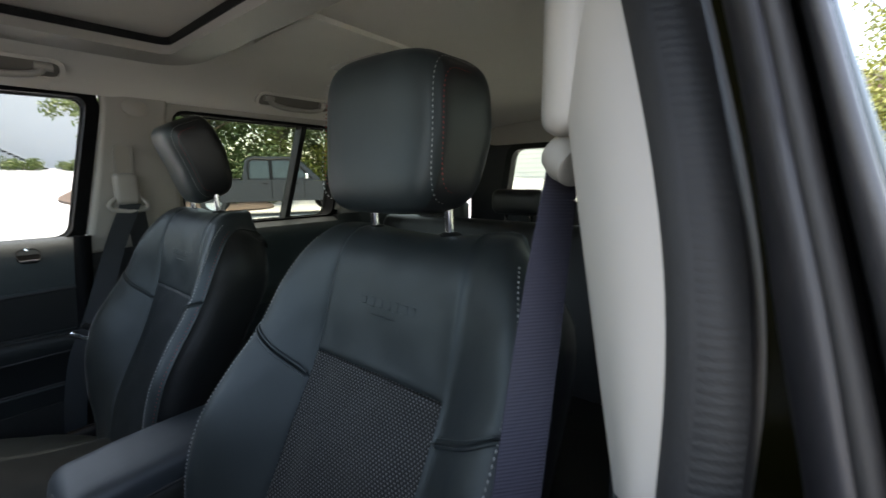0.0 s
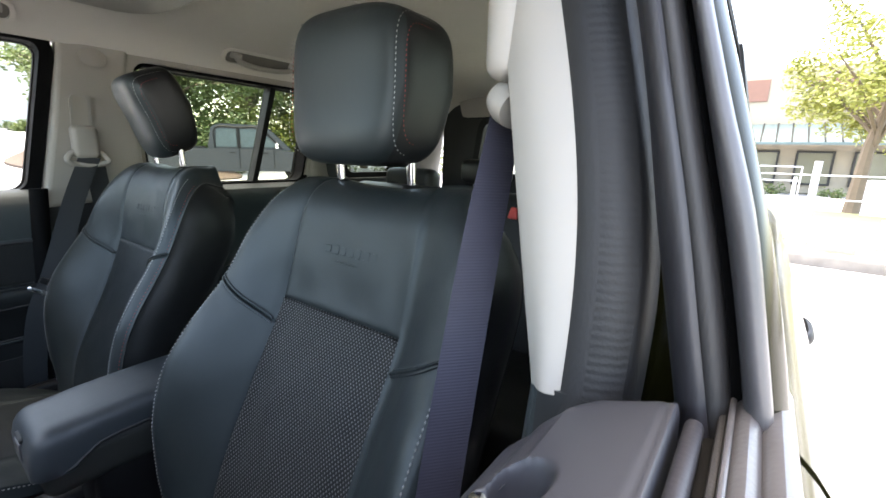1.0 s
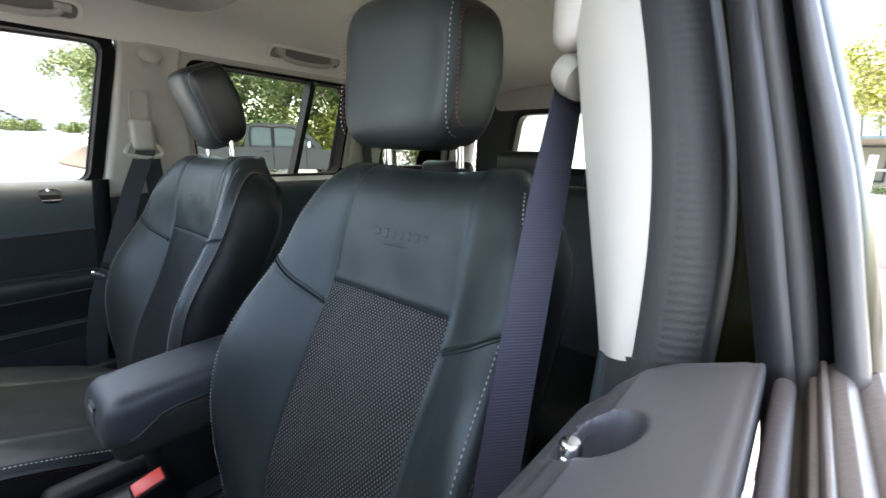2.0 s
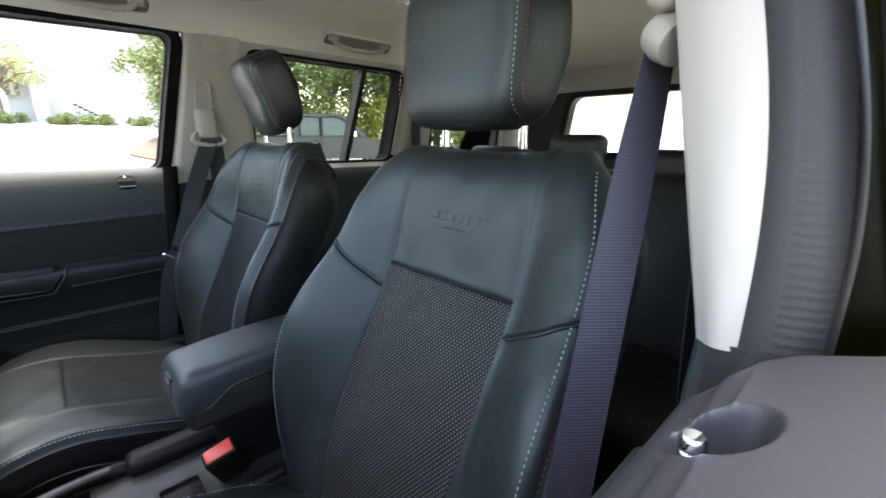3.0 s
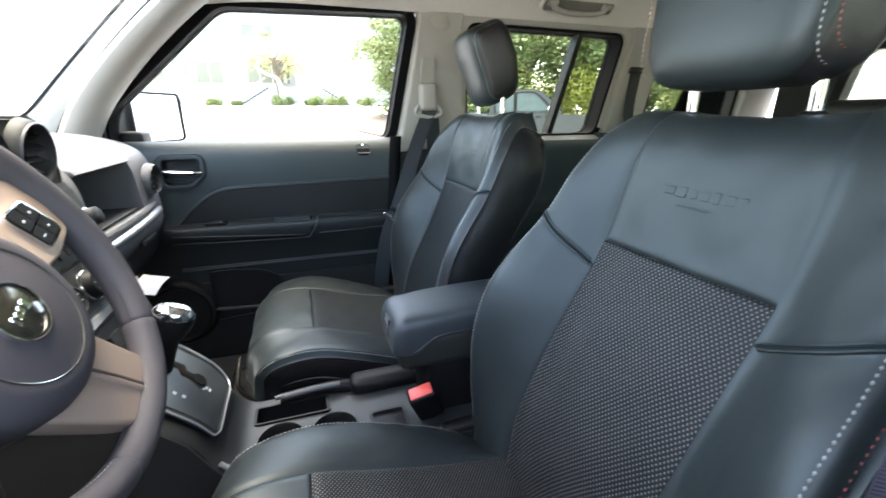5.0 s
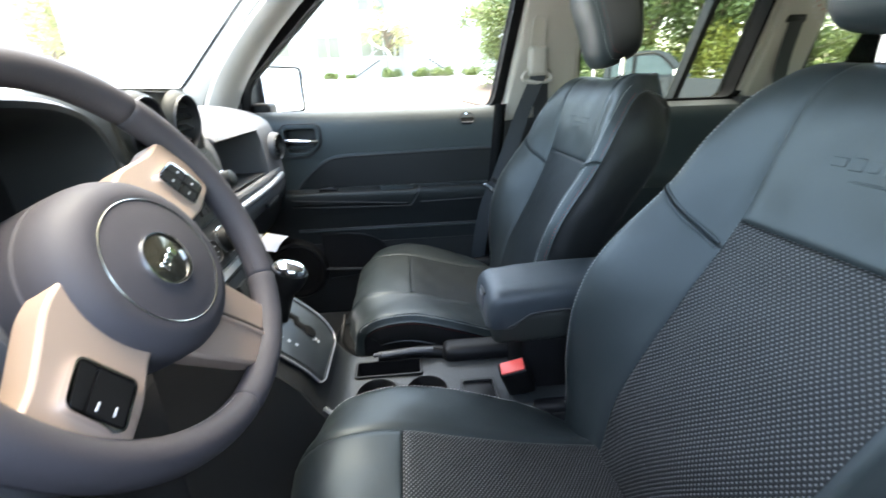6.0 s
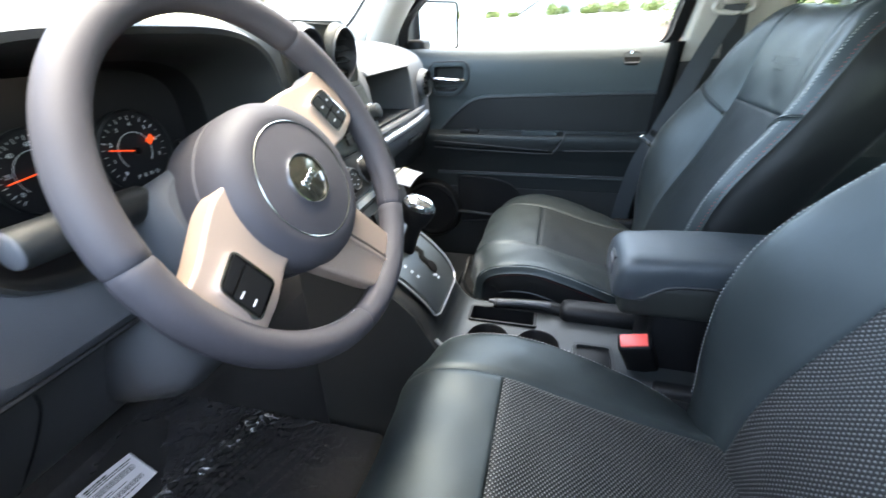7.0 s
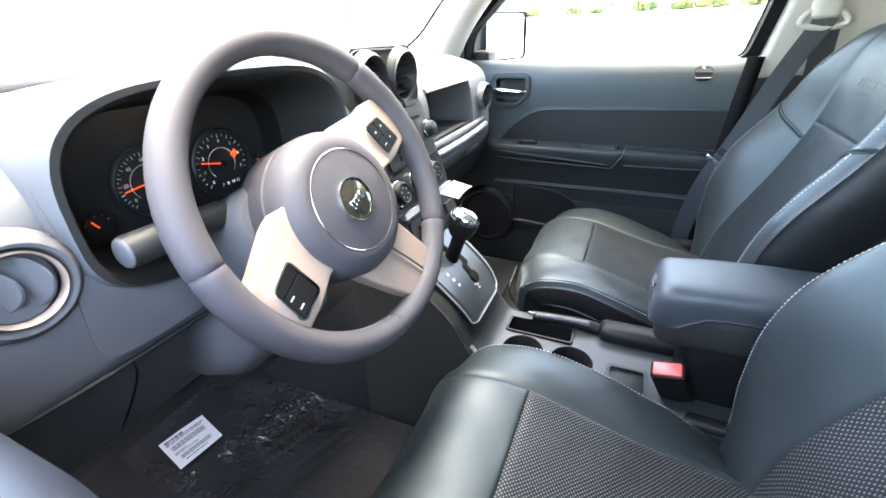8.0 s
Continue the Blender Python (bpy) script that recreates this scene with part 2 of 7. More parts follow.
def tube(pts, r, n=10, bm=None, closed=False, flat=1.0):
    """A round bar along points; r one radius or one per point; flat squashes it along its second direction."""
    bm = bm or bmesh.new()
    pts = [Vector(p) for p in pts]
    m = len(pts)
    rr = r if isinstance(r, (list, tuple)) else [r] * m
    rings, up = [], None
    for i, p in enumerate(pts):
        d = (pts[(i + 1) % m] - pts[i - 1]) if closed else (pts[min(i + 1, m - 1)] - pts[max(i - 1, 0)])
        d.normalize()
        if up is None:
            up = Vector((0, 0, 1)) if abs(d.z) < 0.9 else Vector((1, 0, 0))
        side = d.cross(up).normalized()
        up = side.cross(d).normalized()
        rings.append([bm.verts.new(p + rr[i] * (math.cos(a) * side + flat * math.sin(a) * up)) for a in [2 * math.pi * k / n for k in range(n)]])
    for i in range(m if closed else m - 1):
        a, b = rings[i], rings[(i + 1) % m]
        for k in range(n):
            bm.faces.new((a[k], a[(k + 1) % n], b[(k + 1) % n], b[k]))
    if not closed:
        bm.faces.new(rings[0])
        bm.faces.new(rings[-1][::-1])
    bmesh.ops.recalc_face_normals(bm, faces=bm.faces)
    return bm


def lathe(prof, m, n=32, bm=None, squash=1.0):
    """A turned form: rows (radius, height) about the z axis of the pose m."""
    bm = bm or bmesh.new()
    rings = []
    for r, h in prof:
        if r < 1e-6:
            rings.append([bm.verts.new(m @ Vector((0, 0, h)))])
        else:
            rings.append([bm.verts.new(m @ Vector((r * math.cos(2 * math.pi * k / n), squash * r * math.sin(2 * math.pi * k / n), h))) for k in range(n)])
    for a, b in zip(rings, rings[1:]):
        for k in range(n):
            k2 = (k + 1) % n
            if len(a) == 1 and len(b) == 1:
                continue
            if len(a) == 1:
                bm.faces.new((a[0], b[k], b[k2]))
            elif len(b) == 1:
                bm.faces.new((a[k], a[k2], b[0]))
            else:
                bm.faces.new((a[k], a[k2], b[k2], b[k]))
    bmesh.ops.recalc_face_normals(bm, faces=bm.faces)
    return bm


def prism(poly, mapper, bm=None):
    """A slab: the outline poly placed by mapper(p, 0) and mapper(p, 1)."""
    bm = bm or bmesh.new()
    a = [bm.verts.new(mapper(p, 0)) for p in poly]
    b = [bm.verts.new(mapper(p, 1)) for p in poly]
    n = len(poly)
    bm.faces.new(a)
    bm.faces.new(b[::-1])
    for k in range(n):
        bm.faces.new((a[k], b[k], b[(k + 1) % n], a[(k + 1) % n]))
    bmesh.ops.recalc_face_normals(bm, faces=bm.faces)
    return bm


def ring(outer, inner, mapper, bm=None):
    """A slab with a hole: two outlines of equal count."""
    bm = bm or bmesh.new()
    n = len(outer)
    v = [[bm.verts.new(mapper(p, s)) for p in q] for s in (0, 1) for q in (outer, inner)]
    for k in range(n):
        j = (k + 1) % n
        bm.faces.new((v[0][k], v[0][j], v[1][j], v[1][k]))
        bm.faces.new((v[2][k], v[3][k], v[3][j], v[2][j]))
        bm.faces.new((v[0][k], v[2][k], v[2][j], v[0][j]))
        bm.faces.new((v[1][k], v[1][j], v[3][j], v[3][k]))
    bmesh.ops.recalc_face_normals(bm, faces=bm.faces)
    return bm


def rounded(poly, r, seg=4):
    """The outline with its corners rounded."""
    out, n = [], len(poly)
    for i in range(n):
        p, a, b = Vector(poly[i]), Vector(poly[i - 1]), Vector(poly[(i + 1) % n])
        rr = min(r, 0.45 * (a - p).length, 0.45 * (b - p).length)
        s, e = p + (a - p).normalized() * rr, p + (b - p).normalized() * rr
        for k in range(seg + 1):
            t = k / seg
            out.append(tuple((1 - t) ** 2 * s + 2 * t * (1 - t) * p + t * t * e))
    return out


def grown(poly, d):
    """The outline moved outward by d."""
    n = len(poly)
    area = sum(poly[i][0] * poly[(i + 1) % n][1] - poly[(i + 1) % n][0] * poly[i][1] for i in range(n))
    sg = 1 if area > 0 else -1
    out = []
    for i in range(n):
        a, p, b = Vector(poly[i - 1]), Vector(poly[i]), Vector(poly[(i + 1) % n])
        e1, e2 = (p - a).normalized(), (b - p).normalized()
        n1, n2 = Vector((e1.y, -e1.x)) * sg, Vector((e2.y, -e2.x)) * sg
        m = (n1 + n2)
        m = m / max(m.length_squared, 0.5) * 2
        out.append(tuple(p + m * d))
    return out


def strap(pts, width, side, thick=0.0012):
    """A flat woven band through points; side gives the direction of its width at each point."""
    path = smooth_path(pts, 6)
    sides = smooth_path(side, 6)
    acc = [0.0]
    for a, b in zip(path, path[1:]):
        acc.append(acc[-1] + (b - a).length)
    return surf(lambda u, v: path[int(u)] + sides[int(u)].normalized() * v, list(range(len(path))), lin(-width / 2, width / 2, 4), uv=lambda u, v: (v, acc[int(u)]), thick=thick)


def stitches(paths, pitch=0.0075, length=0.0048, r=0.0009):
    """Short raised threads along lines of (place, normal)."""
    bm = bmesh.new()
    for rows in paths:
        acc, todo = 0.0, 0.0
        for (p, n), (q, n2) in zip(rows, rows[1:]):
            d = (q - p)
            seg = d.length
            if seg < 1e-6:
                continue
            d /= seg
            while todo <= acc + seg:
                c = p + d * (todo - acc) + n * 0.0006
                s = d.cross(n).normalized()
                a, b = c - d * length / 2, c + d * length / 2
                vs = [bm.verts.new(a), bm.verts.new(b)]
                mid = [bm.verts.new(c + s * r), bm.verts.new(c + n * r), bm.verts.new(c - s * r)]
                for k in range(2):
                    bm.faces.new((vs[0], mid[k], mid[k + 1]))
                    bm.faces.new((vs[1], mid[k + 1], mid[k]))
                todo += pitch
            acc += seg
    return bm


def letters(text, size, m, material, parent, name="lettering", depth=0.0003):
    """Raised built-in lettering at the pose m, as a mesh part."""
    cu = bpy.data.curves.new(name, "FONT")
    cu.body, cu.size, cu.extrude, cu.align_x, cu.align_y = text, size, depth, "CENTER", "CENTER"
    tmp = bpy.data.objects.new(name, cu)
    me = bpy.data.meshes.new_from_object(tmp)
    bpy.data.objects.remove(tmp)
    bpy.data.curves.remove(cu)
    me.transform(m)
    bm = bmesh.new()
    bm.from_mesh(me)
    bpy.data.meshes.remove(me)
    return part(name, bm, material, parent, smooth=0)


# ---- the car's shell: sides lean inward above the belt line ----
def xs(z):
    # a slight barrel between belt and roof
    return 0.735 if z < 1.1 else 0.735 - 0.236 * max(0, z - 1.125) + 0.012 * max(0, 1 - ((z - 1.27) / 0.17) ** 2)


def side_map(sg, d0, d1):
    return lambda p, s: Vector((sg * (xs(p[1]) + (d1 if s else d0)), p[0], p[1]))


# edges of the driver's pillar trim, seal and window frame: height, then x of trim (inner, outer), seal, bead, four bands, painted edge
PILLAR = [(1.06, -0.706, -0.7222, -0.748, -0.758, -0.797, -0.812, -0.820, -0.832, -0.840, -0.848), (1.10, -0.6968, -0.7228, -0.749, -0.759, -0.789, -0.804, -0.813, -0.824, -0.833, -0.840), (1.16, -0.681, -0.7207, -0.748, -0.758, -0.775, -0.790, -0.801, -0.811, -0.820, -0.827), (1.22, -0.6655, -0.7137, -0.740, -0.750, -0.761, -0.776, -0.786, -0.796, -0.806, -0.811),
          (1.28, -0.650, -0.7007, -0.7275, -0.7365, -0.748, -0.760, -0.770, -0.779, -0.786, -0.792), (1.34, -0.6345, -0.6835, -0.712, -0.720, -0.733, -0.744, -0.754, -0.762, -0.767, -0.772), (1.42, -0.613, -0.658, -0.688, -0.696, -0.710, -0.720, -0.731, -0.738, -0.742, -0.747), (1.54, -0.582, -0.617, -0.649, -0.656, -0.672, -0.682, -0.693, -0.700, -0.704, -0.709)]


FRONT_WIN = rounded([(0.700, 1.128), (0.684, 1.205), (0.365, 1.474), (-0.150, 1.486), (-0.092, 1.128)], 0.03, 5)
REAR_WIN = rounded([(-0.385, 1.132), (-0.345, 1.468), (-0.948, 1.464), (-0.926, 1.132)], 0.035, 5)
CARGO_WIN = rounded([(-1.17, 1.155), (-1.15, 1.42), (-1.60, 1.41), (-1.64, 1.155)], 0.05, 5)

# floor pan and ground under it
floor = part("floor", rbox((0, -0.30, 0.385), (1.56, 3.2, 0.05), 0.01), CARPET)
tagged(floor, "black carpeted floor pan of the car", "floor", kind="structure")
firewall = part("wall_front", surf(lambda u, v: Vector((u, spline([(0, 0.98, 0.41), (0.5, 1.12, 0.47), (1, 1.28, 0.62), (2, 1.30, 1.12)], v)[0], spline([(0, 0.98, 0.41), (0.5, 1.12, 0.47), (1, 1.28, 0.62), (2, 1.30, 1.12)], v)[1])), lin(-0.76, 0.76, 6), lin(0, 2, 16), thick=0.03), CARPET)
tagged(firewall, "black carpeted toe board under the dashboard", "wall", kind="structure")

# headliner with the sunroof's opening
HEAD = [(0, 0.0, 1.592), (1, 0.30, 1.588), (2, 0.45, 1.577), (3, 0.54, 1.556), (4, 0.592, 1.528), (5, 0.628, 1.492)]


def head_pt(a, y):
    k = abs(a)
    x, z = spline(HEAD, k)
    drop = 0.0
    if y > 0.15:
        drop = 0.30 * (y - 0.15) ** 2
    if y < -1.3:
        drop = 0.25 * (y + 1.3) ** 2
    return Vector((math.copysign(x, a) if k > 1e-9 else 0.0, y, z - drop))


def in_roof(a, y):
    return abs(a) < 1.80 and -0.285 < y < 0.17


bm = bmesh.new()
ua = sorted(set(lin(-5, 5, 40)) | {-1.80, 1.80})
ya = sorted(set(lin(-1.84, 0.40, 40)) | {-0.285, 0.17})
vgrid = {}
for a in ua:
    for y in ya:
        vgrid[a, y] = bm.verts.new(head_pt(a, y))
for a0, a1 in zip(ua, ua[1:]):
    for y0, y1 in zip(ya, ya[1:]):
        if not in_roof((a0 + a1) / 2, (y0 + y1) / 2):
            bm.faces.new((vgrid[a0, y0], vgrid[a1, y0], vgrid[a1, y1], vgrid[a0, y1]))
bmesh.ops.delete(bm, geom=[v for v in bm.verts if not v.link_faces], context="VERTS")
shell(bm, -0.02)
ceiling = tagged(part("ceiling", bm, LINER), "beige-grey cloth headliner with a sunroof opening", "ceiling", kind="structure")
roof = part("roof", surf(lambda u, v: head_pt(u, v) + Vector((0.05 * u / 5, 0, 0.055)), lin(-5, 5, 24), lin(-1.9, 0.45, 16), thick=0.004), PAINT)
tagged(roof, "olive painted steel car roof", "roof", kind="structure")

sunroof = thing("sunroof", (0, -0.05, 1.60), "closed sunroof with a pale frame and beige shade", "sunroof")
sr = rounded([(-0.43, -0.284), (0.43, -0.284), (0.43, 0.18), (-0.43, 0.18)], 0.035, 6)
part("frame", ring(grown(sr, 0.075), grown(sr, -0.006), lambda p, s: Vector((p[0], p[1], 1.572 - 0.10 * max(0, abs(p[0]) - 0.43) + 0.024 * s))), TRIM, sunroof)
part("shade", prism(grown(sr, 0.004), lambda p, s: Vector((p[0], p[1], 1.610 + 0.01 * s))), mat("shade_cloth", (0.52, 0.485, 0.42), 0.9, grain=0.4), sunroof, "beige cloth sliding shade")
part("lip", ring(grown(sr, -0.003), grown(sr, -0.009), lambda p, s: Vector((p[0], p[1], 1.592 + 0.017 * s))), BLACK, sunroof)

# low raised field of the headliner behind the sunroof, and the reading lamp in it
pan = rounded([(0.00, -0.69), (0.278, -0.69), (0.236, -0.385), (-0.02, -0.375)], 0.03, 6)
field = part("headliner_panel", prism(pan, lambda p, s: Vector((p[0], p[1], 1.5815 + 0.015 * s))), LINER)
tagged(field, "low raised border moulded into the cloth headliner", "trim", kind="structure")
lamp = thing("dome_lamp", (0.16, -0.645, 1.57), "small pale plastic reading lamp in the headliner", "lamp")
part("housing", rbox((0.16, -0.645, 1.582), (0.20, 0.055, 0.020), 0.009, 3), TRIM, lamp)
part("lens", rbox((0.16, -0.645, 1.573), (0.15, 0.035, 0.008), 0.003, 2), mat("lamp_lens", (0.75, 0.74, 0.70), 0.25), lamp)

for sg, who in ((1, "passenger"), (-1, "driver")):
    # pale upper trims between the windows
    def pillar(name, poly, depth, label, material=TRIM):
        def at(p, s):
            lift = depth * (0.76 + 0.30 * min(1, max(0, p[1] - 1.1) / 0.18)) if p[1] < 1.36 else depth * 1.06 - (depth * 1.06 - 0.020) * min(1, (p[1] - 1.36) / 0.12)
            return Vector((sg * (xs(p[1]) + (0.022 if s else -lift)), p[0], p[1]))
        ob = part(name, prism(poly, at), material)
        bv = ob.modifiers.new("edge", "BEVEL")
        bv.width, bv.segments, bv.limit_method, bv.angle_limit = 0.012, 3, "ANGLE", radians(50)
        return tagged(ob, label, "pillar trim", kind="structure")
    if sg > 0:
        pillar("trim_b_pillar", [(-0.116, 1.080), (-0.136, 1.2), (-0.152, 1.30), (-0.178, 1.47), (-0.175, 1.53), (-0.335, 1.53), (-0.322, 1.45), (-0.340, 1.30), (-0.350, 1.2), (-0.362, 1.098)], 0.052, "pale grey upper trim of the middle door pillar")
    else:
        def trim_sec(k, z):
            """The driver's pillar trim: a pale face turned to the front, rounded off on both sides."""
            a, b = spline(PILLAR, z)[:2]
            y = -0.120 - 0.20 * (z - 1.09)
            sec = [(0, b - 0.004, y - 0.17), (1, b - 0.002, y - 0.05), (2, b, y - 0.006), (3, b + 0.003, y - 0.001), (4, (a + b) / 2, y + 0.004), (5, a - 0.004, y - 0.002), (6, a, y - 0.010), (7, a + 0.004, y - 0.06), (8, a + 0.006, y - 0.17)]
            x, y = spline(sec, k)
            return Vector((x, y, z))
        ob = part("trim_b_pillar", surf(trim_sec, [0, 0.5, 1] + lin(1.25, 6.75, 22) + [7, 7.5, 8], lin(1.092, 1.53, 26), thick=0.004), TRIM)
        tagged(ob, "pale grey upper trim of the middle door pillar", "pillar trim", kind="structure")
        ob = part("trim_b_pillar_foot", surf(lambda k, z: Vector((spline([(0, -0.724, 0), (1, -0.723, 0), (2, -0.715, 0), (3, -0.702, 0), (4, -0.6985, 0), (5, -0.699, 0)], k)[0] + 0.06 * max(0, 1.091 - z) * max(0, k - 2) / 3, spline([(0, -0.17, 0), (1, -0.132, 0), (2, -0.124, 0), (3, -0.126, 0), (4, -0.140, 0), (5, -0.25, 0)], k)[0] + 0.12 * (1.09 - z), z)), lin(0, 5, 25), lin(0.80, 1.091, 8), thick=0.004), DOORP)
        tagged(ob, "dark blue-grey foot of the middle pillar trim", "pillar trim", kind="structure")
    pillar("trim_c_pillar", [(-0.955, 1.13), (-0.975, 1.45), (-0.96, 1.53), (-1.16, 1.53), (-1.135, 1.45), (-1.13, 1.13)], 0.03, "pale grey trim behind the rear door")
    pillar("trim_d_pillar", [(-1.66, 1.13), (-1.62, 1.40), (-1.60, 1.53), (-1.80, 1.53), (-1.84, 1.10)], 0.03, "pale grey trim at the tailgate")
    rail = part("trim_roof_rail", prism([(0.34, 1.488), (-0.16, 1.500), (-0.36, 1.484), (-1.70, 1.474), (-1.70, 1.56), (0.40, 1.56)], side_map(sg, 0.005, 0.07)), PAINT)
    tagged(rail, "painted roof rail above the door windows", "rail", kind="structure")
    # dark lower trims
    low = part("trim_lower_pillar", prism([(-0.115, 1.096), (-0.365, 1.096), (-0.40, 0.42), (-0.06, 0.42)], side_map(sg, -0.030, 0.02)), DARK)
    tagged(low, "dark plastic lower trim of the middle door pillar", "pillar trim", kind="structure")
    lowr = part("wall_rear_side", prism([(-0.93, 1.13), (-1.84, 1.13), (-1.84, 0.42), (-1.0, 0.42)], side_map(sg, -0.04, 0.06)), DARK)
    tagged(lowr, "dark plastic cargo side lining", "wall", kind="structure")
    # cargo window
    cw = thing("window_cargo", (sg * 0.73, -1.4, 1.155), "small tinted cargo side window in a black frame", "window", kind="structure")
    part("frame", ring(grown(CARGO_WIN, 0.03), CARGO_WIN, side_map(sg, 0.0, 0.05)), BLACK, cw)
    part("pane", prism(CARGO_WIN, side_map(sg, 0.035, 0.038)), TINTED, cw).visible_shadow = False
    part("surround", ring([(p[0] * 1.0 + (0.06 if p[0] > -1.4 else -0.06), 1.27 + (p[1] - 1.27) * 1.9) for p in CARGO_WIN], grown(CARGO_WIN, 0.028), side_map(sg, 0.004, 0.046)), TRIM, cw)
    # A pillar: pale inner trim from the dash to the roof
    ap = smooth_path([(sg * 0.70, 0.775, 1.10), (sg * 0.675, 0.70, 1.23), (sg * 0.635, 0.56, 1.375), (sg * 0.585, 0.40, 1.50), (sg * 0.56, 0.30, 1.555)], 5)
    apt = part("trim_a_pillar", tube(ap, [0.062 - 0.012 * i / len(ap) for i in range(len(ap))], 14, flat=0.55), TRIM)
    tagged(apt, "pale grey trim of the windscreen pillar", "pillar trim", kind="structure")
    edge_a = smooth_path([(sg * 0.705, 0.985, 1.125), (sg * 0.700, 0.936, 1.160), (sg * 0.692, 0.850, 1.212), (sg * 0.676, 0.765, 1.292), (sg * 0.660, 0.685, 1.368), (sg * 0.628, 0.562, 1.478), (sg * 0.600, 0.470, 1.545)], 5)
    back_a = smooth_path([(sg * 0.735, 0.800, 1.080), (sg * 0.720, 0.775, 1.12), (sg * 0.702, 0.730, 1.195), (sg * 0.676, 0.665, 1.280), (sg * 0.645, 0.575, 1.370), (sg * 0.600, 0.440, 1.470), (sg * 0.565, 0.34, 1.54)], 5)

    def cheek(i, k):
        a, b = back_a[int(i)], edge_a[int(i)]
        return a.lerp(b, k) + Vector((-sg * 0.016, -0.004, 0.004)) * math.sin(math.pi * min(1, 0.15 + 0.85 * k))
    apf = part("trim_a_pillar_cheek", surf(cheek, list(range(len(edge_a))), lin(0, 1, 8), thick=0.003 * sg), TRIM)
    tagged(apf, "pale grey front cheek of the windscreen pillar trim", "pillar trim", kind="structure")
    part("edge_line", tube(edge_a, 0.0045, 8), BLACK, apf, "black edge along the glass")
    outer = smooth_path([(sg * 0.740, 0.820, 1.10), (sg * 0.712, 0.735, 1.240), (sg * 0.668, 0.590, 1.390), (sg * 0.615, 0.425, 1.520)], 5)
    apo = part("a_pillar", tube(outer, 0.040, 12, flat=0.7), PAINT)
    tagged(apo, "olive painted outer windscreen pillar", "pillar", kind="structure")

# windscreen, cowl and hood
ws = thing("windscreen", (0, 1.2, 1.11), "clear laminated windscreen with a black border", "windscreen", kind="structure")


def ws_pt(p, s):
    # p runs across (-1..1) and up (0..1)
    w = 0.74 - 0.145 * p[1]
    return Vector((p[0] * w, 1.24 - 0.82 * p[1] - 0.10 * p[0] ** 2 * (1 - 0.4 * p[1]), 1.105 + 0.45 * p[1] + 0.004 * s))


pane = part("pane", surf(lambda u, v: ws_pt((u, v), 0), lin(-1, 1, 12), lin(0, 1, 8)), SCREEN, ws)
for v0, v1 in ((0.0, 0.03), (0.97, 1.0)):
    part("border", surf(lambda u, v: ws_pt((u, v), -1), lin(-0.99, 0.99, 12), [v0, v1], thick=0.002), BLACK, ws)
hood = part("hood", surf(lambda u, v: Vector((u, v, 1.085 - 0.10 * (v - 1.2) - 0.05 * u * u - 0.12 * max(0, v - 2.0) ** 2)), lin(-0.8, 0.8, 12), lin(1.22, 2.5, 12), thick=0.004), PAINT)
tagged(hood, "olive painted car bonnet", "bonnet", kind="structure")
wiper = thing("wiper", (-0.2, 1.25, 1.12), "black windscreen wiper lying on the cowl", "wiper")
part("arm", tube([(-0.62, 1.30, 1.10), (-0.45, 1.262, 1.135), (-0.20, 1.235, 1.165), (0.0, 1.235, 1.168)], 0.007, 8), BLACK, wiper)
part("blade", rbox((-0.18, 1.218, 1.172), (0.56, 0.012, 0.02), 0.003), RUBBER, wiper)

# tailgate
gate = thing("tailgate", (0, -1.84, 0.42), "closed tailgate with a tinted rear window", "tailgate", kind="structure")
GW = rounded([(-0.44, 1.16), (0.44, 1.16), (0.37, 1.415), (-0.37, 1.415)], 0.05, 5)
go = rounded([(-0.70, 0.42), (0.70, 0.42), (0.62, 1.56), (-0.62, 1.56)], 0.05, 5)


def gate_map(d0, d1):
    return lambda p, s: Vector((p[0], -1.84 + 0.18 * max(0, p[1] - 1.1) + (d1 if s else d0), p[1]))


part("lining", ring(go, grown(GW, 0.03), gate_map(0.0, -0.05)), DARK, gate)
part("frame", ring(grown(GW, 0.034), GW, gate_map(0.012, -0.04)), BLACK, gate)
part("pane", prism(GW, gate_map(-0.03, -0.034)), TINTED, gate).visible_shadow = False
upper = rounded([(-0.50, 1.44), (0.50, 1.44), (0.52, 1.57), (-0.52, 1.57)], 0.02, 3)
part("upper_trim", prism(upper, gate_map(0.02, 0.0)), TRIM, gate)


# ---- doors ----
def window_surround(door, sg, win):
    """Seals and channels round a door window, stepped from the inside to the outside."""
    part("inner_seal", ring(grown(win, 0.030), grown(win, 0.002), side_map(sg, -0.006, 0.014)), SEALBLACK, door, "black rubber inner seal")
    part("channel", ring(grown(win, 0.034), grown(win, 0.006), side_map(sg, 0.014, 0.062)), SEALBLACK, door)
    part("frame", ring(grown(win, 0.045), grown(win, 0.003), side_map(sg, 0.062, 0.076)), SEALBLACK, door, "black outer window frame")


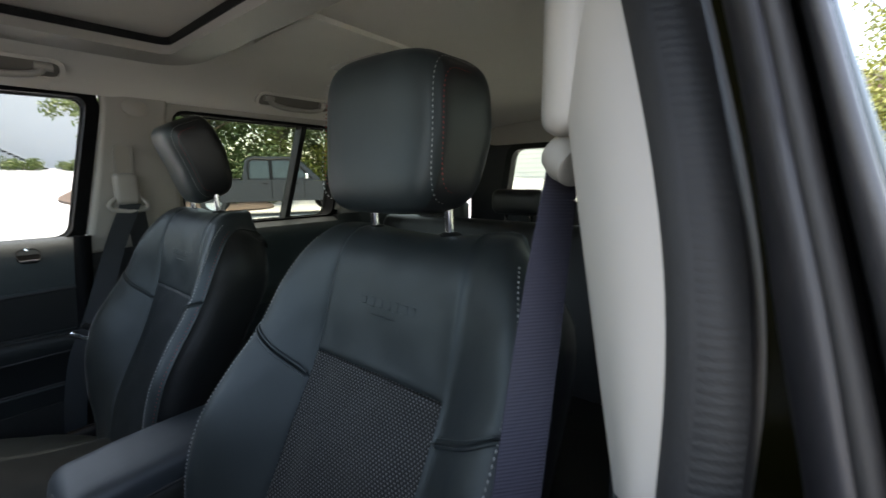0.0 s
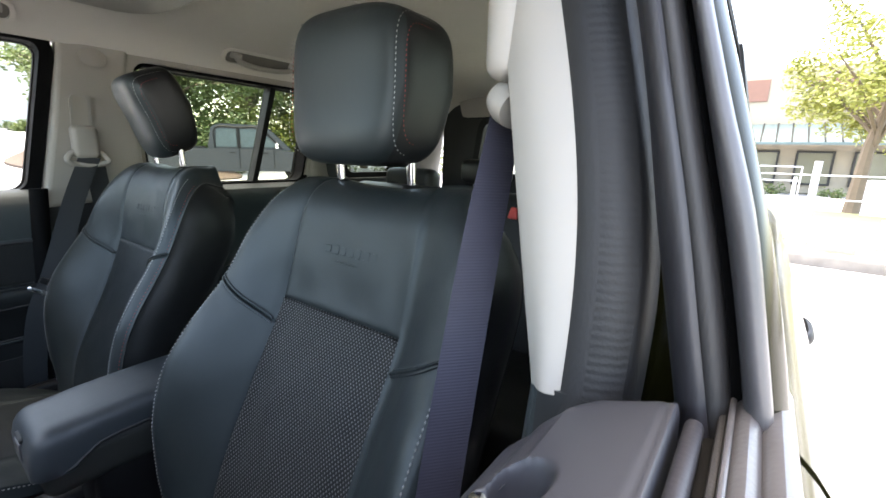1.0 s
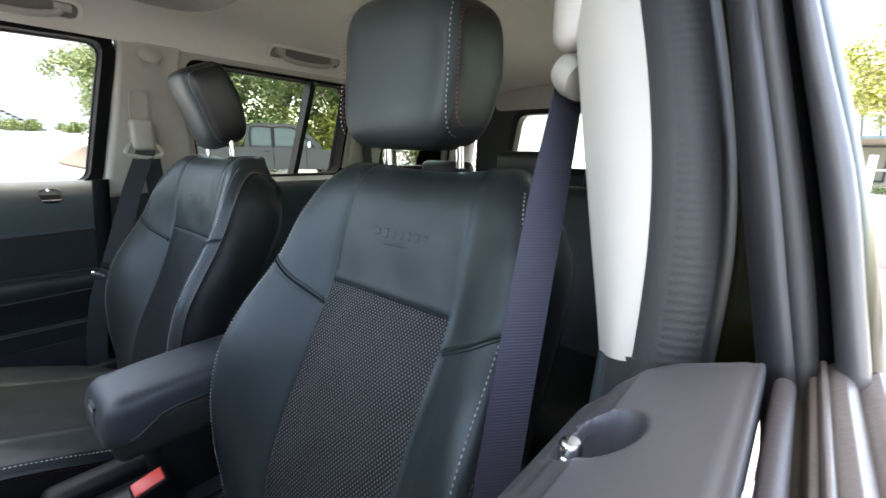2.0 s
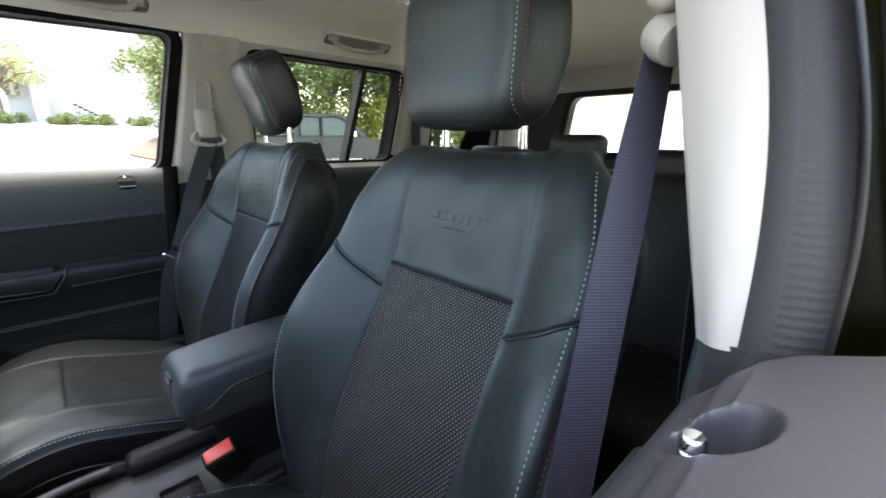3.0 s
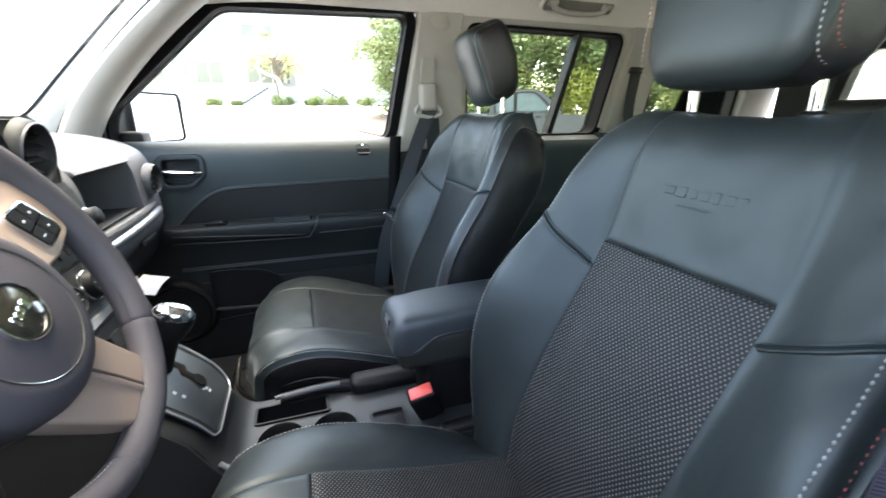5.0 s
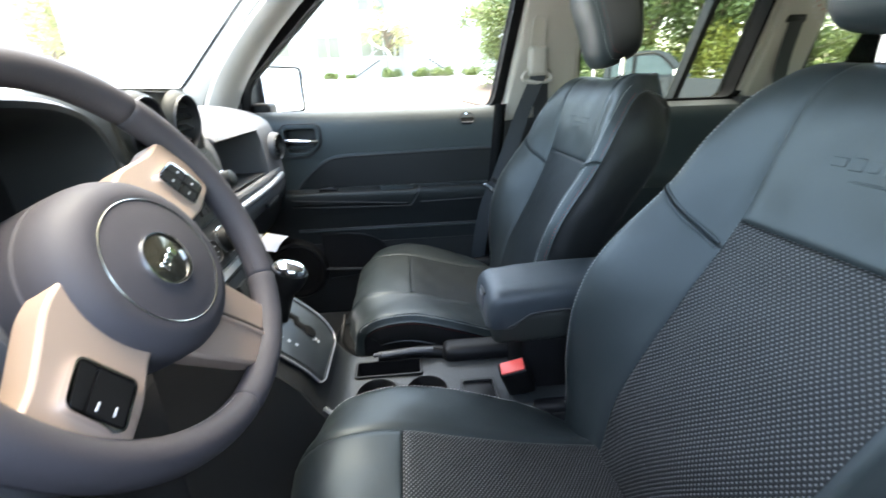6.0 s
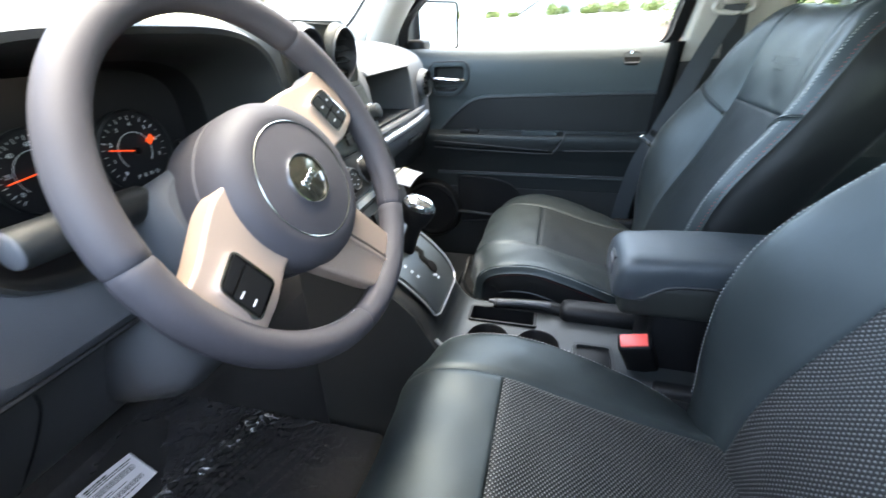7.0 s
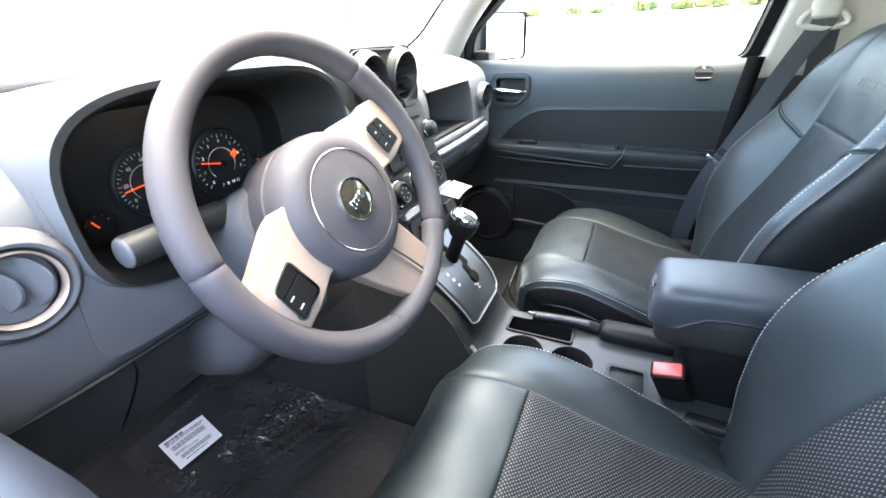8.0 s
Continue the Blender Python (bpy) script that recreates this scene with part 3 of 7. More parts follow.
def open_ring(outer, inner, mapper):
    """A band along two open outlines of equal count."""
    bm = bmesh.new()
    v = [[bm.verts.new(mapper(p, s)) for p in q] for s in (0, 1) for q in (outer, inner)]
    for k in range(len(outer) - 1):
        bm.faces.new((v[0][k], v[0][k + 1], v[1][k + 1], v[1][k]))
        bm.faces.new((v[2][k], v[3][k], v[3][k + 1], v[2][k + 1]))
        bm.faces.new((v[0][k], v[2][k], v[2][k + 1], v[0][k + 1]))
        bm.faces.new((v[1][k], v[1][k + 1], v[3][k + 1], v[3][k]))
    bmesh.ops.recalc_face_normals(bm, faces=bm.faces)
    return bm


def outer_skin(door, sg, y0, y1):
    prof = [(0, 0.825, 1.105), (1, 0.855, 1.085), (2, 0.885, 1.03), (3, 0.909, 0.93), (4, 0.912, 0.80), (5, 0.878, 0.62), (6, 0.860, 0.42)]
    part("outer_skin", surf(lambda u, v: Vector((sg * spline(prof, v)[0], u, spline(prof, v)[1])), lin(y0, y1, 6), lin(0, 6, 24), thick=0.003), PAINT, door, "olive metallic painted door skin")


# passenger door
pd = thing("door_front_passenger", (0.74, 0.30, 0.42), "closed front door with dark plastic lining and window up", "door", kind="structure")
window_surround(pd, 1, FRONT_WIN)
pane = part("pane", prism(grown(FRONT_WIN, 0.01), side_map(1, 0.052, 0.056)), GLASS, pd)
pane.visible_shadow = False
outer_skin(pd, 1, -0.13, 0.95)


def door_pt(y, z):
    """The lining's surface: belt ledge, a shallow hollow, the armrest's shelf and bulge, the pocket below."""
    x = spline([(0.40, 0.700), (0.55, 0.690), (0.68, 0.680), (0.745, 0.677), (0.800, 0.668), (0.828, 0.660), (0.855, 0.655), (0.876, 0.656), (0.886, 0.664), (0.892, 0.680), (0.95, 0.685), (0.984, 0.685), (0.998, 0.683), (1.06, 0.682), (1.095, 0.689), (1.114, 0.702), (1.126, 0.720), (1.131, 0.738)], z)[0]
    if y > 0.62:
        x += 0.02 * min(1, (y - 0.62) / 0.1)
    return Vector((x, y, z))


def door_rear(z):
    """The door's rear edge leans back towards the top."""
    return -0.098 + 0.085 * (1.129 - z)


hb = rounded([(0.466, 1.034), (0.466, 1.080), (0.478, 1.094), (0.574, 1.094), (0.588, 1.080), (0.586, 1.012), (0.572, 0.997), (0.506, 0.997)], 0.014, 4)


def lining_piece(name, z0, z1, n, material, label, hole=False):
    zs_ = sorted(set(lin(z0, z1, n)))
    bm = surf(lambda u, v: door_pt(door_rear(v) + u * (0.80 - door_rear(v)), v), lin(0, 1, 110), zs_)
    if hole:
        gone = [f for f in bm.faces if (lambda c: 0.472 < c.y < 0.580 and 1.003 < c.z < 1.088 and c.y - 0.466 > 0.040 - 1.1 * (c.z - 0.997))(f.calc_center_median())]
        bmesh.ops.delete(bm, geom=gone, context="FACES")
    shell(bm, -0.008)
    return part(name, bm, material, pd, label)


# light and shade put into the colour: lighter upper lining, darker below the shelf
lining_piece("lining", 0.8915, 1.131, 48, DOORP, "grained plastic upper lining, coloured lighter where it faces the light", True)
lining_piece("lower_lining", 0.42, 0.8913, 70, DOORV, "grained plastic lower lining, coloured black for its shade")


def door_path(pts, per=8, out=0.0):
    return [door_pt(v.x, v.y) + Vector((-out, 0, 0)) for v in smooth_path([(a, b, 0) for a, b in pts], per)]


top_line = [(0.556, 0.893), (0.520, 0.930), (0.482, 0.962), (0.450, 0.981), (0.415, 0.990), (0.36, 0.993), (0.10, 0.998), (-0.086, 1.002)]
inset = [(v.x, v.y) for v in smooth_path([(a, b, 0) for a, b in top_line], 6)] + [(-0.076, 0.894), (0.25, 0.894), (0.54, 0.894)]
ins_ob = part("inset_panel", prism(inset, lambda p, s: Vector((door_pt(p[0], max(p[1], 0.895)).x - 0.004 + 0.008 * s, p[0], p[1]))), INSET, pd, "black vinyl inset panel")
ibv = ins_ob.modifiers.new("edge", "BEVEL")
ibv.width, ibv.segments, ibv.limit_method, ibv.angle_limit = 0.002, 2, "ANGLE", radians(50)
part("inset_roll", tube(door_path([(a, b + 0.004) for a, b in top_line], 8, 0.001), 0.0040, 8), DOORP, pd, "raised roll above the inset")
# near-black tube stands in for the shade under the crease
part("crease_upper", tube(door_path(top_line, 8, 0.003), 0.0036, 6), SEAM, pd)
# armrest: front piece with pull cup and switch, a slanted joint, then the rear shelf
fp_z = lambda y: (0.826 + 0.013 * max(0, y - 0.198) / 0.377) if y > 0.198 else 0.826 + (0.198 - y) * 1.75
bm = surf(lambda y, k: door_pt(y, fp_z(y) + (0.885 - fp_z(y)) * k) + Vector((-0.007 * (1 - (2 * k - 1) ** 8), 0, 0)), [0.166, 0.168, 0.172, 0.18, 0.19, 0.198] + lin(0.21, 0.575, 30), [0, 0.02, 0.06, 0.12] + lin(0.2, 0.9, 14) + [0.95, 0.98, 1], thick=-0.006)
part("armrest", bm, DOORV, pd, "black grip section of the armrest")
part("armrest_joint", tube(door_path([(0.163, 0.889), (0.170, 0.866), (0.182, 0.846), (0.196, 0.825)], 6, 0.004), 0.0022, 6), EDGE_GREY, pd, "fine bright joint in the armrest")
part("armrest_groove", tube(door_path([(0.208, 0.836), (0.40, 0.850), (0.575, 0.862)], 6, 0.007), 0.0022, 6), SEAM, pd)
part("armrest_edge", tube(door_path([(0.196, 0.824), (0.40, 0.830), (0.578, 0.838)], 6, 0.002), 0.0028, 6), SEAM, pd)
part("shelf_edge", tube(door_path([(0.160, 0.836), (0.05, 0.838), (-0.070, 0.841)], 6, 0.001), 0.0026, 6), SEAM, pd)
part("shelf_roll", tube(door_path([(0.160, 0.889), (0.05, 0.888), (-0.074, 0.887)], 6, 0.001), 0.0035, 8), DOORV, pd)
part("crease_lower", tube(door_path([(0.575, 0.752), (0.33, 0.752), (-0.062, 0.752)], 6, 0.001), 0.0030, 6), SEAM, pd)
part("roll_lower", tube(door_path([(0.575, 0.746), (0.33, 0.746), (-0.062, 0.746)], 6, 0.001), 0.0035, 8), DOORP, pd)
cup_o = rounded([(0.185, 0.657), (0.292, 0.657), (0.292, 0.681), (0.185, 0.681)], 0.008)
part("pull_cup", prism(grown(cup_o, -0.004), lambda p, s: Vector((p[1], p[0], 0.8925 - 0.012 * s))), SEALBLACK, pd, "black pull cup")
part("pull_rim", ring(grown(cup_o, 0.002), grown(cup_o, -0.005), lambda p, s: Vector((p[1], p[0], 0.8945 - 0.012 * s))), DOORP, pd)
sw = part("window_switch", rbox((0.670, 0.460, 0.890), (0.022, 0.060, 0.009), 0.003, 2), BLACK, pd, "small black window switch")
part("switch_rocker", rbox((0.668, 0.452, 0.896), (0.012, 0.022, 0.005), 0.002, 2), DARK, sw)
part("switch_edge", tube([(0.6605, 0.478, 0.8950), (0.6605, 0.442, 0.8950)], 0.0006, 6), EDGE_GREY, sw, "bright switch edge")
# inner handle sunk in its bezel
bez = part("handle_bezel", ring(hb, grown(hb, -0.013), lambda p, s: Vector((0.6775 + 0.014 * s, p[0], p[1]))), DOORP, pd)
bzv = bez.modifiers.new("edge", "BEVEL")
bzv.width, bzv.segments, bzv.limit_method, bzv.angle_limit = 0.003, 3, "ANGLE", radians(50)
part("bezel_gap", tube([Vector((0.6815, p[0], p[1])) for p in grown(hb, 0.002)], 0.0024, 6, closed=True), SEAM, pd)
hcup = grown(hb, -0.010)
hz = Vector((0.526, 1.045))
part("handle_cup", surf(lambda u, v: Vector((0.680 + 0.030 * (1 - (1 - v) ** 2), *(Vector(hcup[int(u) % len(hcup)]).lerp(hz, 0.35 * v ** 3 if v < 1 else 1.0)))), list(range(len(hcup))), [0, 0.15, 0.35, 0.6, 0.8, 0.95, 1.0], wrap=True), DOORV, pd, "dark hollow behind the handle")
part("handle_lip", tube([(0.684, 0.570, 1.026), (0.683, 0.525, 1.024), (0.684, 0.487, 1.025)], 0.0045, 8), DOORP, pd)
part("handle", tube(smooth_path([(0.690, 0.582, 1.047), (0.676, 0.572, 1.048), (0.668, 0.550, 1.048), (0.666, 0.520, 1.046), (0.668, 0.492, 1.044), (0.674, 0.478, 1.043)], 4), [0.011 + 0.003 * math.sin(math.pi * min(1, i / 12)) for i in range(21)], 14, flat=0.62), CHROME, pd, "chrome inner door pull")
# black seal in the gap to the pillar
part("rear_seal", surf(lambda u, z: Vector((0.672 + 0.012 * abs(2 * u - 1) ** 2, door_rear(z) - 0.020 * u + 0.001, z)), lin(0, 1, 6), lin(0.42, 1.135, 16), thick=-0.01), SEALBLACK, pd, "black rubber seal at the door's rear edge")
# darker lower panel, speaker and map pocket
part("lower_panel", surf(lambda u, v: door_pt(u, v) + Vector((-0.004, 0, 0)), lin(-0.040, 0.79, 60), lin(0.43, 0.70, 14), thick=-0.004), DARK, pd, "black grained lower door panel")
sp = Matrix.Translation((0.668, 0.600, 0.613)) @ Euler((0, radians(-90), 0)).to_matrix().to_4x4()
part("speaker_grille", lathe([(0.0, 0.004), (0.082, 0.004), (0.090, 0.014), (0.100, 0.012), (0.108, 0.0), (0.112, -0.02)], sp, 40), BLACK, pd, "round black speaker grille")
pk = rounded([(0.500, 0.57), (0.272, 0.59), (0.276, 0.662), (0.295, 0.694), (0.325, 0.716), (0.363, 0.730), (0.421, 0.737), (0.500, 0.738)], 0.012, 3)
part("map_pocket", prism(pk, lambda p, s: Vector((0.672 + 0.012 * s, p[0], p[1]))), BLACK, pd, "black map pocket opening")
part("pocket_lip", tube([Vector((0.669, p[0], p[1])) for p in pk], 0.0035, 8, closed=True), BLACK, pd)
part("pocket_lip_low", tube([(0.664, 0.500, 0.612), (0.662, 0.367, 0.604), (0.664, 0.10, 0.606)], 0.006, 8), DARK, pd)


def lock_pin(name_parent, sg, x, y, z):
    m = Matrix.Translation((sg * x, y, z))
    cupo = rounded([(-0.022, -0.018), (0.022, -0.018), (0.022, 0.018), (-0.022, 0.018)], 0.017, 6)
    tilt = Matrix.Translation((sg * (x - 0.013), y, z + 0.003)) @ Euler((0, radians(-52 * sg), 0)).to_matrix().to_4x4()
    part("pin_cup", ring(grown(cupo, 0.0005), grown(cupo, -0.0015), lambda p, s: tilt @ Vector((p[1], p[0], 0.003 - 0.012 * s))), BLACK, name_parent, "dark rim round the lock pin")
    lip_ = tube([tilt @ Vector((-0.0175 * sg, b_ * 0.001, 0.0035)) for b_ in (-19, -10, 0, 10, 19)], 0.0022, 8)
    part("pin_lip", lip_, EDGE_GREY, name_parent, "satin lower lip of the cup")
    part("pin_well", prism(cupo, lambda p, s: tilt @ Vector((p[1], p[0], 0.0006 - 0.004 * s))), SEALBLACK, name_parent, "black well of the lock pin")
    pn = part("lock_pin", lathe([(0.0, -0.01), (0.0052, -0.01), (0.0052, 0.002), (0.0062, 0.003), (0.0062, 0.006), (0.0052, 0.007), (0.0062, 0.008), (0.0062, 0.011), (0.0052, 0.012), (0.0066, 0.013), (0.0066, 0.019), (0.005, 0.0215), (0.0, 0.022)], m, 20), CHROME, name_parent, "ribbed chrome lock pin")
    return pn


lock_pin(pd, 1, 0.702, 0.0, 1.092)

# driver door: window down, only its ledge and frame show
dd = thing("door_front_driver", (-0.76, 0.30, 0.42), "closed front door with its window rolled down", "door", kind="structure")
# the open window's frame: front and top as plain bands
dwin = rounded([(0.660, 0.98), (0.625, 1.25), (0.365, 1.474), (-0.150, 1.486), (-0.068, 0.98)], 0.03, 6)[5:-5]
dwin = [p for p in [tuple(Vector(a).lerp(Vector(b), k / 12)) for a, b in zip(dwin, dwin[1:]) for k in range(12)] if p[0] > -0.10 and (p[1] > 1.12 and p[0] > 0.3 or p[1] > 1.42)]


def strip_map(x0, x1):
    """The frame's bands follow a slightly bowed line."""
    def at(p, s):
        z = p[1]
        h = min(1, max(0, (z - 1.12) / 0.30))
        b = -0.0085 * h * h * (3 - 2 * h)
        return Vector((-(xs(z) + b + (x1 if s else x0)), p[0], z))
    return at


for nm, d1, x0, x1, m_, lb in (("top_seal", 0.000, -0.0090, 0.0335, RUBBER, "black rubber seal along the window's top"), ("top_channel", 0.004, 0.0335, 0.0555, GREYSEAL, ""), ("top_edge", 0.006, 0.0555, 0.088, RUBBER, "")):
    part(nm, open_ring(grown(dwin, 0.040), grown(dwin, d1), strip_map(x0, x1)), m_, dd, lb)


def frame_band(name, k0, k1, y0, y1, lean, bulge, m_, parent, label=""):
    """One upright band of the window frame or seal between two edges, with a rounded face and closed sides."""
    def at(u, z):
        e = spline(PILLAR, z)
        a, b = e[k0], e[k1]
        w = min(1, max(0, u))
        y = y0 + (y1 - y0) * w - lean * (z - 1.09) + bulge * math.sin(math.pi * w) ** 0.7
        return Vector((a + (b - a) * w, y - (0.03 * max(0, -u, u - 1) * 10), z))
    return part(name, surf(at, [-0.1, 0] + lin(0.08, 0.92, 10) + [1, 1.1], lin(1.04, 1.50, 30), thick=-0.002), m_, parent, label)


frame_band("window_channel", 4, 5, -0.128, -0.112, 0.10, 0.006, GREYSEAL, dd, "soft grey window channel")
frame_band("glass_run", 5, 6, -0.118, -0.118, 0.10, 0.005, RUBBER, dd, "dark flocked glass channel")
frame_band("glass_slot", 6, 7, -0.140, -0.140, 0.10, 0.0, SEALBLACK, dd)
# the frame edge's lighter grey stands in for a highlight along it
frame_band("frame_edge", 7, 8, -0.118, -0.112, 0.10, 0.006, EDGE_GREY, dd, "outer frame edge, coloured grey for its highlight")
frame_band("painted_edge", 8, 9, -0.122, -0.132, 0.10, 0.002, PAINT, dd, "olive painted frame edge")
outer_skin(dd, -1, -0.135, 0.95)


def dcap(y, t):
    """The padded ledge: down inside, rounded over, out to a raised outer edge; closed by a rounded rear end."""
    x, z = spline([(0, -0.655, 0.98), (1, -0.662, 1.035), (2, -0.670, 1.072), (3, -0.690, 1.092), (4, -0.735, 1.104), (5, -0.771, 1.117), (6, -0.784, 1.1215), (7, -0.7905, 1.116), (8, -0.7905, 1.05)], t)
    if t < 4:
        k = min(1, max(0, (0.34 - y) / 0.28))
        x -= k * (0.036 if t < 2 else 0.036 - 0.003 * (t - 2) if t < 3 else 0.033 * (4 - t))
    # the rear end is cut back in a curve towards the inside and drops off
    drop = max(0, -0.130 - y) / 0.020
    y = max(y, -0.130)
    end = -0.113 + 0.030 * min(1.2, max(0, (x + 0.752) / 0.030)) ** 1.5
    if y < 0.05:
        y = 0.05 - (0.05 - y) * (0.05 - end) / 0.18
    z -= 0.008 * max(0, (end + 0.016 - y) / 0.016) ** 2 + 0.06 * drop
    y -= 0.003 * min(1, drop * 4)
    # hollow outboard of the lock pin
    r = math.hypot(((x + 0.737) * 0.9 - (y + 0.013) * 0.35) / 0.0145, ((y + 0.013) * 0.9 + (x + 0.737) * 0.35) / 0.0215)
    z -= 0.034 * max(0, min(1, 2.6 * (1.12 - r))) ** 1.6 if r < 1.12 else 0
    return Vector((x, y, z))


part("ledge", surf(dcap, [-0.150, -0.142, -0.136, -0.132] + lin(-0.130, -0.075, 10) + lin(-0.073, 0.030, 60) + lin(0.036, 0.80, 90), lin(0, 3.1, 22) + lin(3.13, 4.9, 60) + lin(5, 8, 21), thick=0.006), mat("ledge_plastic", (0.0250, 0.0262, 0.0325), 0.48, grain=0.2, grain_scale=1600, var=0.06, spec=0.42, sheen=(0.86, 0.95, 1.0)), dd, "soft grey plastic window ledge")
part("lining", rbox((-0.690, 0.33, 0.71), (0.05, 0.93, 0.56), 0.01), DOORP, dd)
pn = lathe([(0.0, -0.03), (0.0040, -0.03), (0.0040, 0.002), (0.0047, 0.003), (0.0047, 0.006), (0.0040, 0.007), (0.0048, 0.008), (0.0048, 0.0115), (0.0040, 0.0125), (0.0052, 0.0135), (0.0052, 0.0175), (0.004, 0.0195), (0.0, 0.020)], Matrix.Translation((-0.7305, 0.0035, 1.0860)), 24)
part("lock_pin", pn, CHROME, dd, "ribbed chrome lock pin")
part("inner_belt_seal", rbox((-0.7985, 0.276, 1.107), (0.009, 0.748, 0.027), 0.004, 3), GREYSEAL, dd, "grey flocked belt seal")
part("belt_slot", rbox((-0.8060, 0.26, 1.088), (0.007, 0.78, 0.03), 0.002), SEALBLACK, dd)
part("outer_belt_seal", rbox((-0.8095, 0.26, 1.107), (0.0035, 0.78, 0.020), 0.0015), RUBBER, dd, "black outer belt seal")
part("belt_lip", rbox((-0.8130, 0.26, 1.110), (0.0032, 0.782, 0.024), 0.0015), EDGE_GREY, dd)
part("belt_moulding", tube([(-0.8205, -0.132, 1.1135), (-0.8195, 0.65, 1.1155)], 0.0066, 12, flat=1.5), EDGE_GREY, dd, "worn grey belt moulding")
part("belt_moulding_outer", tube([(-0.8335, -0.160, 1.113), (-0.8315, 0.65, 1.115)], 0.0076, 12, flat=1.4), EDGE_GREY, dd)
mirror_d = thing("door_mirror", (-0.93, 0.72, 1.10), "black door mirror on the driver's door", "mirror", group="door mirrors")
part("housing", rbox((-0.97, 0.74, 1.19), (0.17, 0.09, 0.14), 0.03, 4), BLACK, mirror_d)
part("mirror_glass", rbox((-0.97, 0.692, 1.19), (0.145, 0.004, 0.115), 0.012, 2), CHROME, mirror_d)
part("stalk", rbox((-0.86, 0.72, 1.13), (0.10, 0.06, 0.05), 0.012, 3), BLACK, mirror_d)

mirror_p = thing("door_mirror", (0.90, 0.66, 1.10), "square black door mirror with bright glass", "mirror", group="door mirrors")
rt = Euler((0, 0, radians(-30))).to_matrix()
part("housing", rbox((0.950, 0.657, 1.196), (0.204, 0.076, 0.158), 0.020, 4, rt), BLACK, mirror_p)
mrect = rounded([(-0.094, -0.071), (0.094, -0.071), (0.094, 0.071), (-0.094, 0.071)], 0.016, 4)
mirror_at = lambda d0, d1: (lambda p, s: Vector((0.9350, 0.6300, 1.196)) + rt @ Vector((p[0], -(d1 if s else d0), p[1])))
part("rim", ring(grown(mrect, 0.006), mrect, mirror_at(0.0, 0.016)), SEALBLACK, mirror_p)
part("mirror_glass", prism(mrect, mirror_at(0.006, 0.011)), CHROME, mirror_p, "bright mirror glass")
part("stalk", rbox((0.83, 0.665, 1.135), (0.10, 0.06, 0.045), 0.012, 3), BLACK, mirror_p)
corner = part("mirror_sail", prism([(0.705, 1.118), (0.82, 1.118), (0.70, 1.215)], side_map(1, -0.02, 0.07)), DOORP, pd, "dark corner panel behind the mirror")

# rear doors
for sg, who in ((1, "passenger"), (-1, "driver")):
    rd = thing("door_rear", (sg * 0.74, -0.65, 0.42), "closed rear door with dark lining and a divided window", "door", group="rear doors", kind="structure")
    window_surround(rd, sg, REAR_WIN)
    part("pane", prism(grown(REAR_WIN, 0.01), side_map(sg, 0.052, 0.056)), TINTED, rd, "dark tinted privacy glass").visible_shadow = False
    rim_o, rim_i = grown(REAR_WIN, 0.050)[4:-4], grown(REAR_WIN, 0.011)[4:-4]
    part("window_trim", open_ring(rim_o, rim_i, side_map(sg, -0.016, 0.004)), TRIM, rd, "pale trim round the window")
    part("divider", prism([(-0.728, 1.125), (-0.748, 1.125), (-0.797, 1.47), (-0.777, 1.47)], side_map(sg, 0.020, 0.065)), BLACK, rd, "black window divider bar")
    part("lining", surf(lambda u, v: Vector((sg * spline([(0.42, 0.70), (0.70, 0.69), (0.84, 0.66), (0.88, 0.695), (1.0, 0.70), (1.08, 0.690), (1.115, 0.705), (1.125, 0.735)], v)[0], u, v)), lin(-0.96, -0.36, 10), lin(0.42, 1.125, 40), thick=-0.01 * sg), DOORP, rd)
    outer_skin(rd, sg, -1.10, -0.145)
    h = part("outer_handle", tube(smooth_path([(sg * 0.898, -0.82, 0.935), (sg * 0.918, -0.84, 0.937), (sg * 0.922, -0.89, 0.938), (sg * 0.918, -0.94, 0.937), (sg * 0.898, -0.96, 0.935)], 4), 0.008, 10, flat=1.5), BLACK, rd, "black outer door handle")
    quarter = part("quarter_panel", surf(lambda u, v: Vector((sg * (spline([(0, 0.825, 1.105), (1, 0.855, 1.085), (2, 0.885, 1.03), (3, 0.909, 0.93), (4, 0.912, 0.80), (5, 0.878, 0.62), (6, 0.860, 0.42)], v)[0] - 0.05 * max(0, -1.6 - u) ** 2 * 8), u, spline([(0, 0.825, 1.105), (1, 0.855, 1.085), (2, 0.885, 1.03), (3, 0.909, 0.93), (4, 0.912, 0.80), (5, 0.878, 0.62), (6, 0.860, 0.42)], v)[1])), lin(-1.95, -1.105, 10), lin(0, 6, 24), thick=0.003), PAINT)
    tagged(quarter, "olive metallic painted rear quarter of the car", "body panel", kind="structure")

    def upright(name, poly, label):
        tagged(part(name, prism(poly, side_map(sg, 0.02, 0.082)), PAINT if "olive" in label else BLACK), label, "pillar", kind="structure")
    b0 = 0 if sg > 0 else -0.055
    upright("b_pillar_outer", [(-0.135 + b0, 1.06), (-0.19 + b0, 1.49), (-0.31, 1.49), (-0.345, 1.06)], "black outer cover of the middle door pillar" if sg > 0 else "olive painted jamb of the middle door pillar")
    upright("c_pillar_outer", [(-0.965, 1.10), (-0.985, 1.49), (-1.13, 1.49), (-1.14, 1.10)], "black outer cover of the rear pillar")
    fender = part("front_fender", rbox((sg * 0.85, 1.55, 0.80), (0.06, 1.15, 0.55), 0.02, 3), PAINT)
    tagged(fender, "olive painted front wing of the car", "body panel", kind="structure")

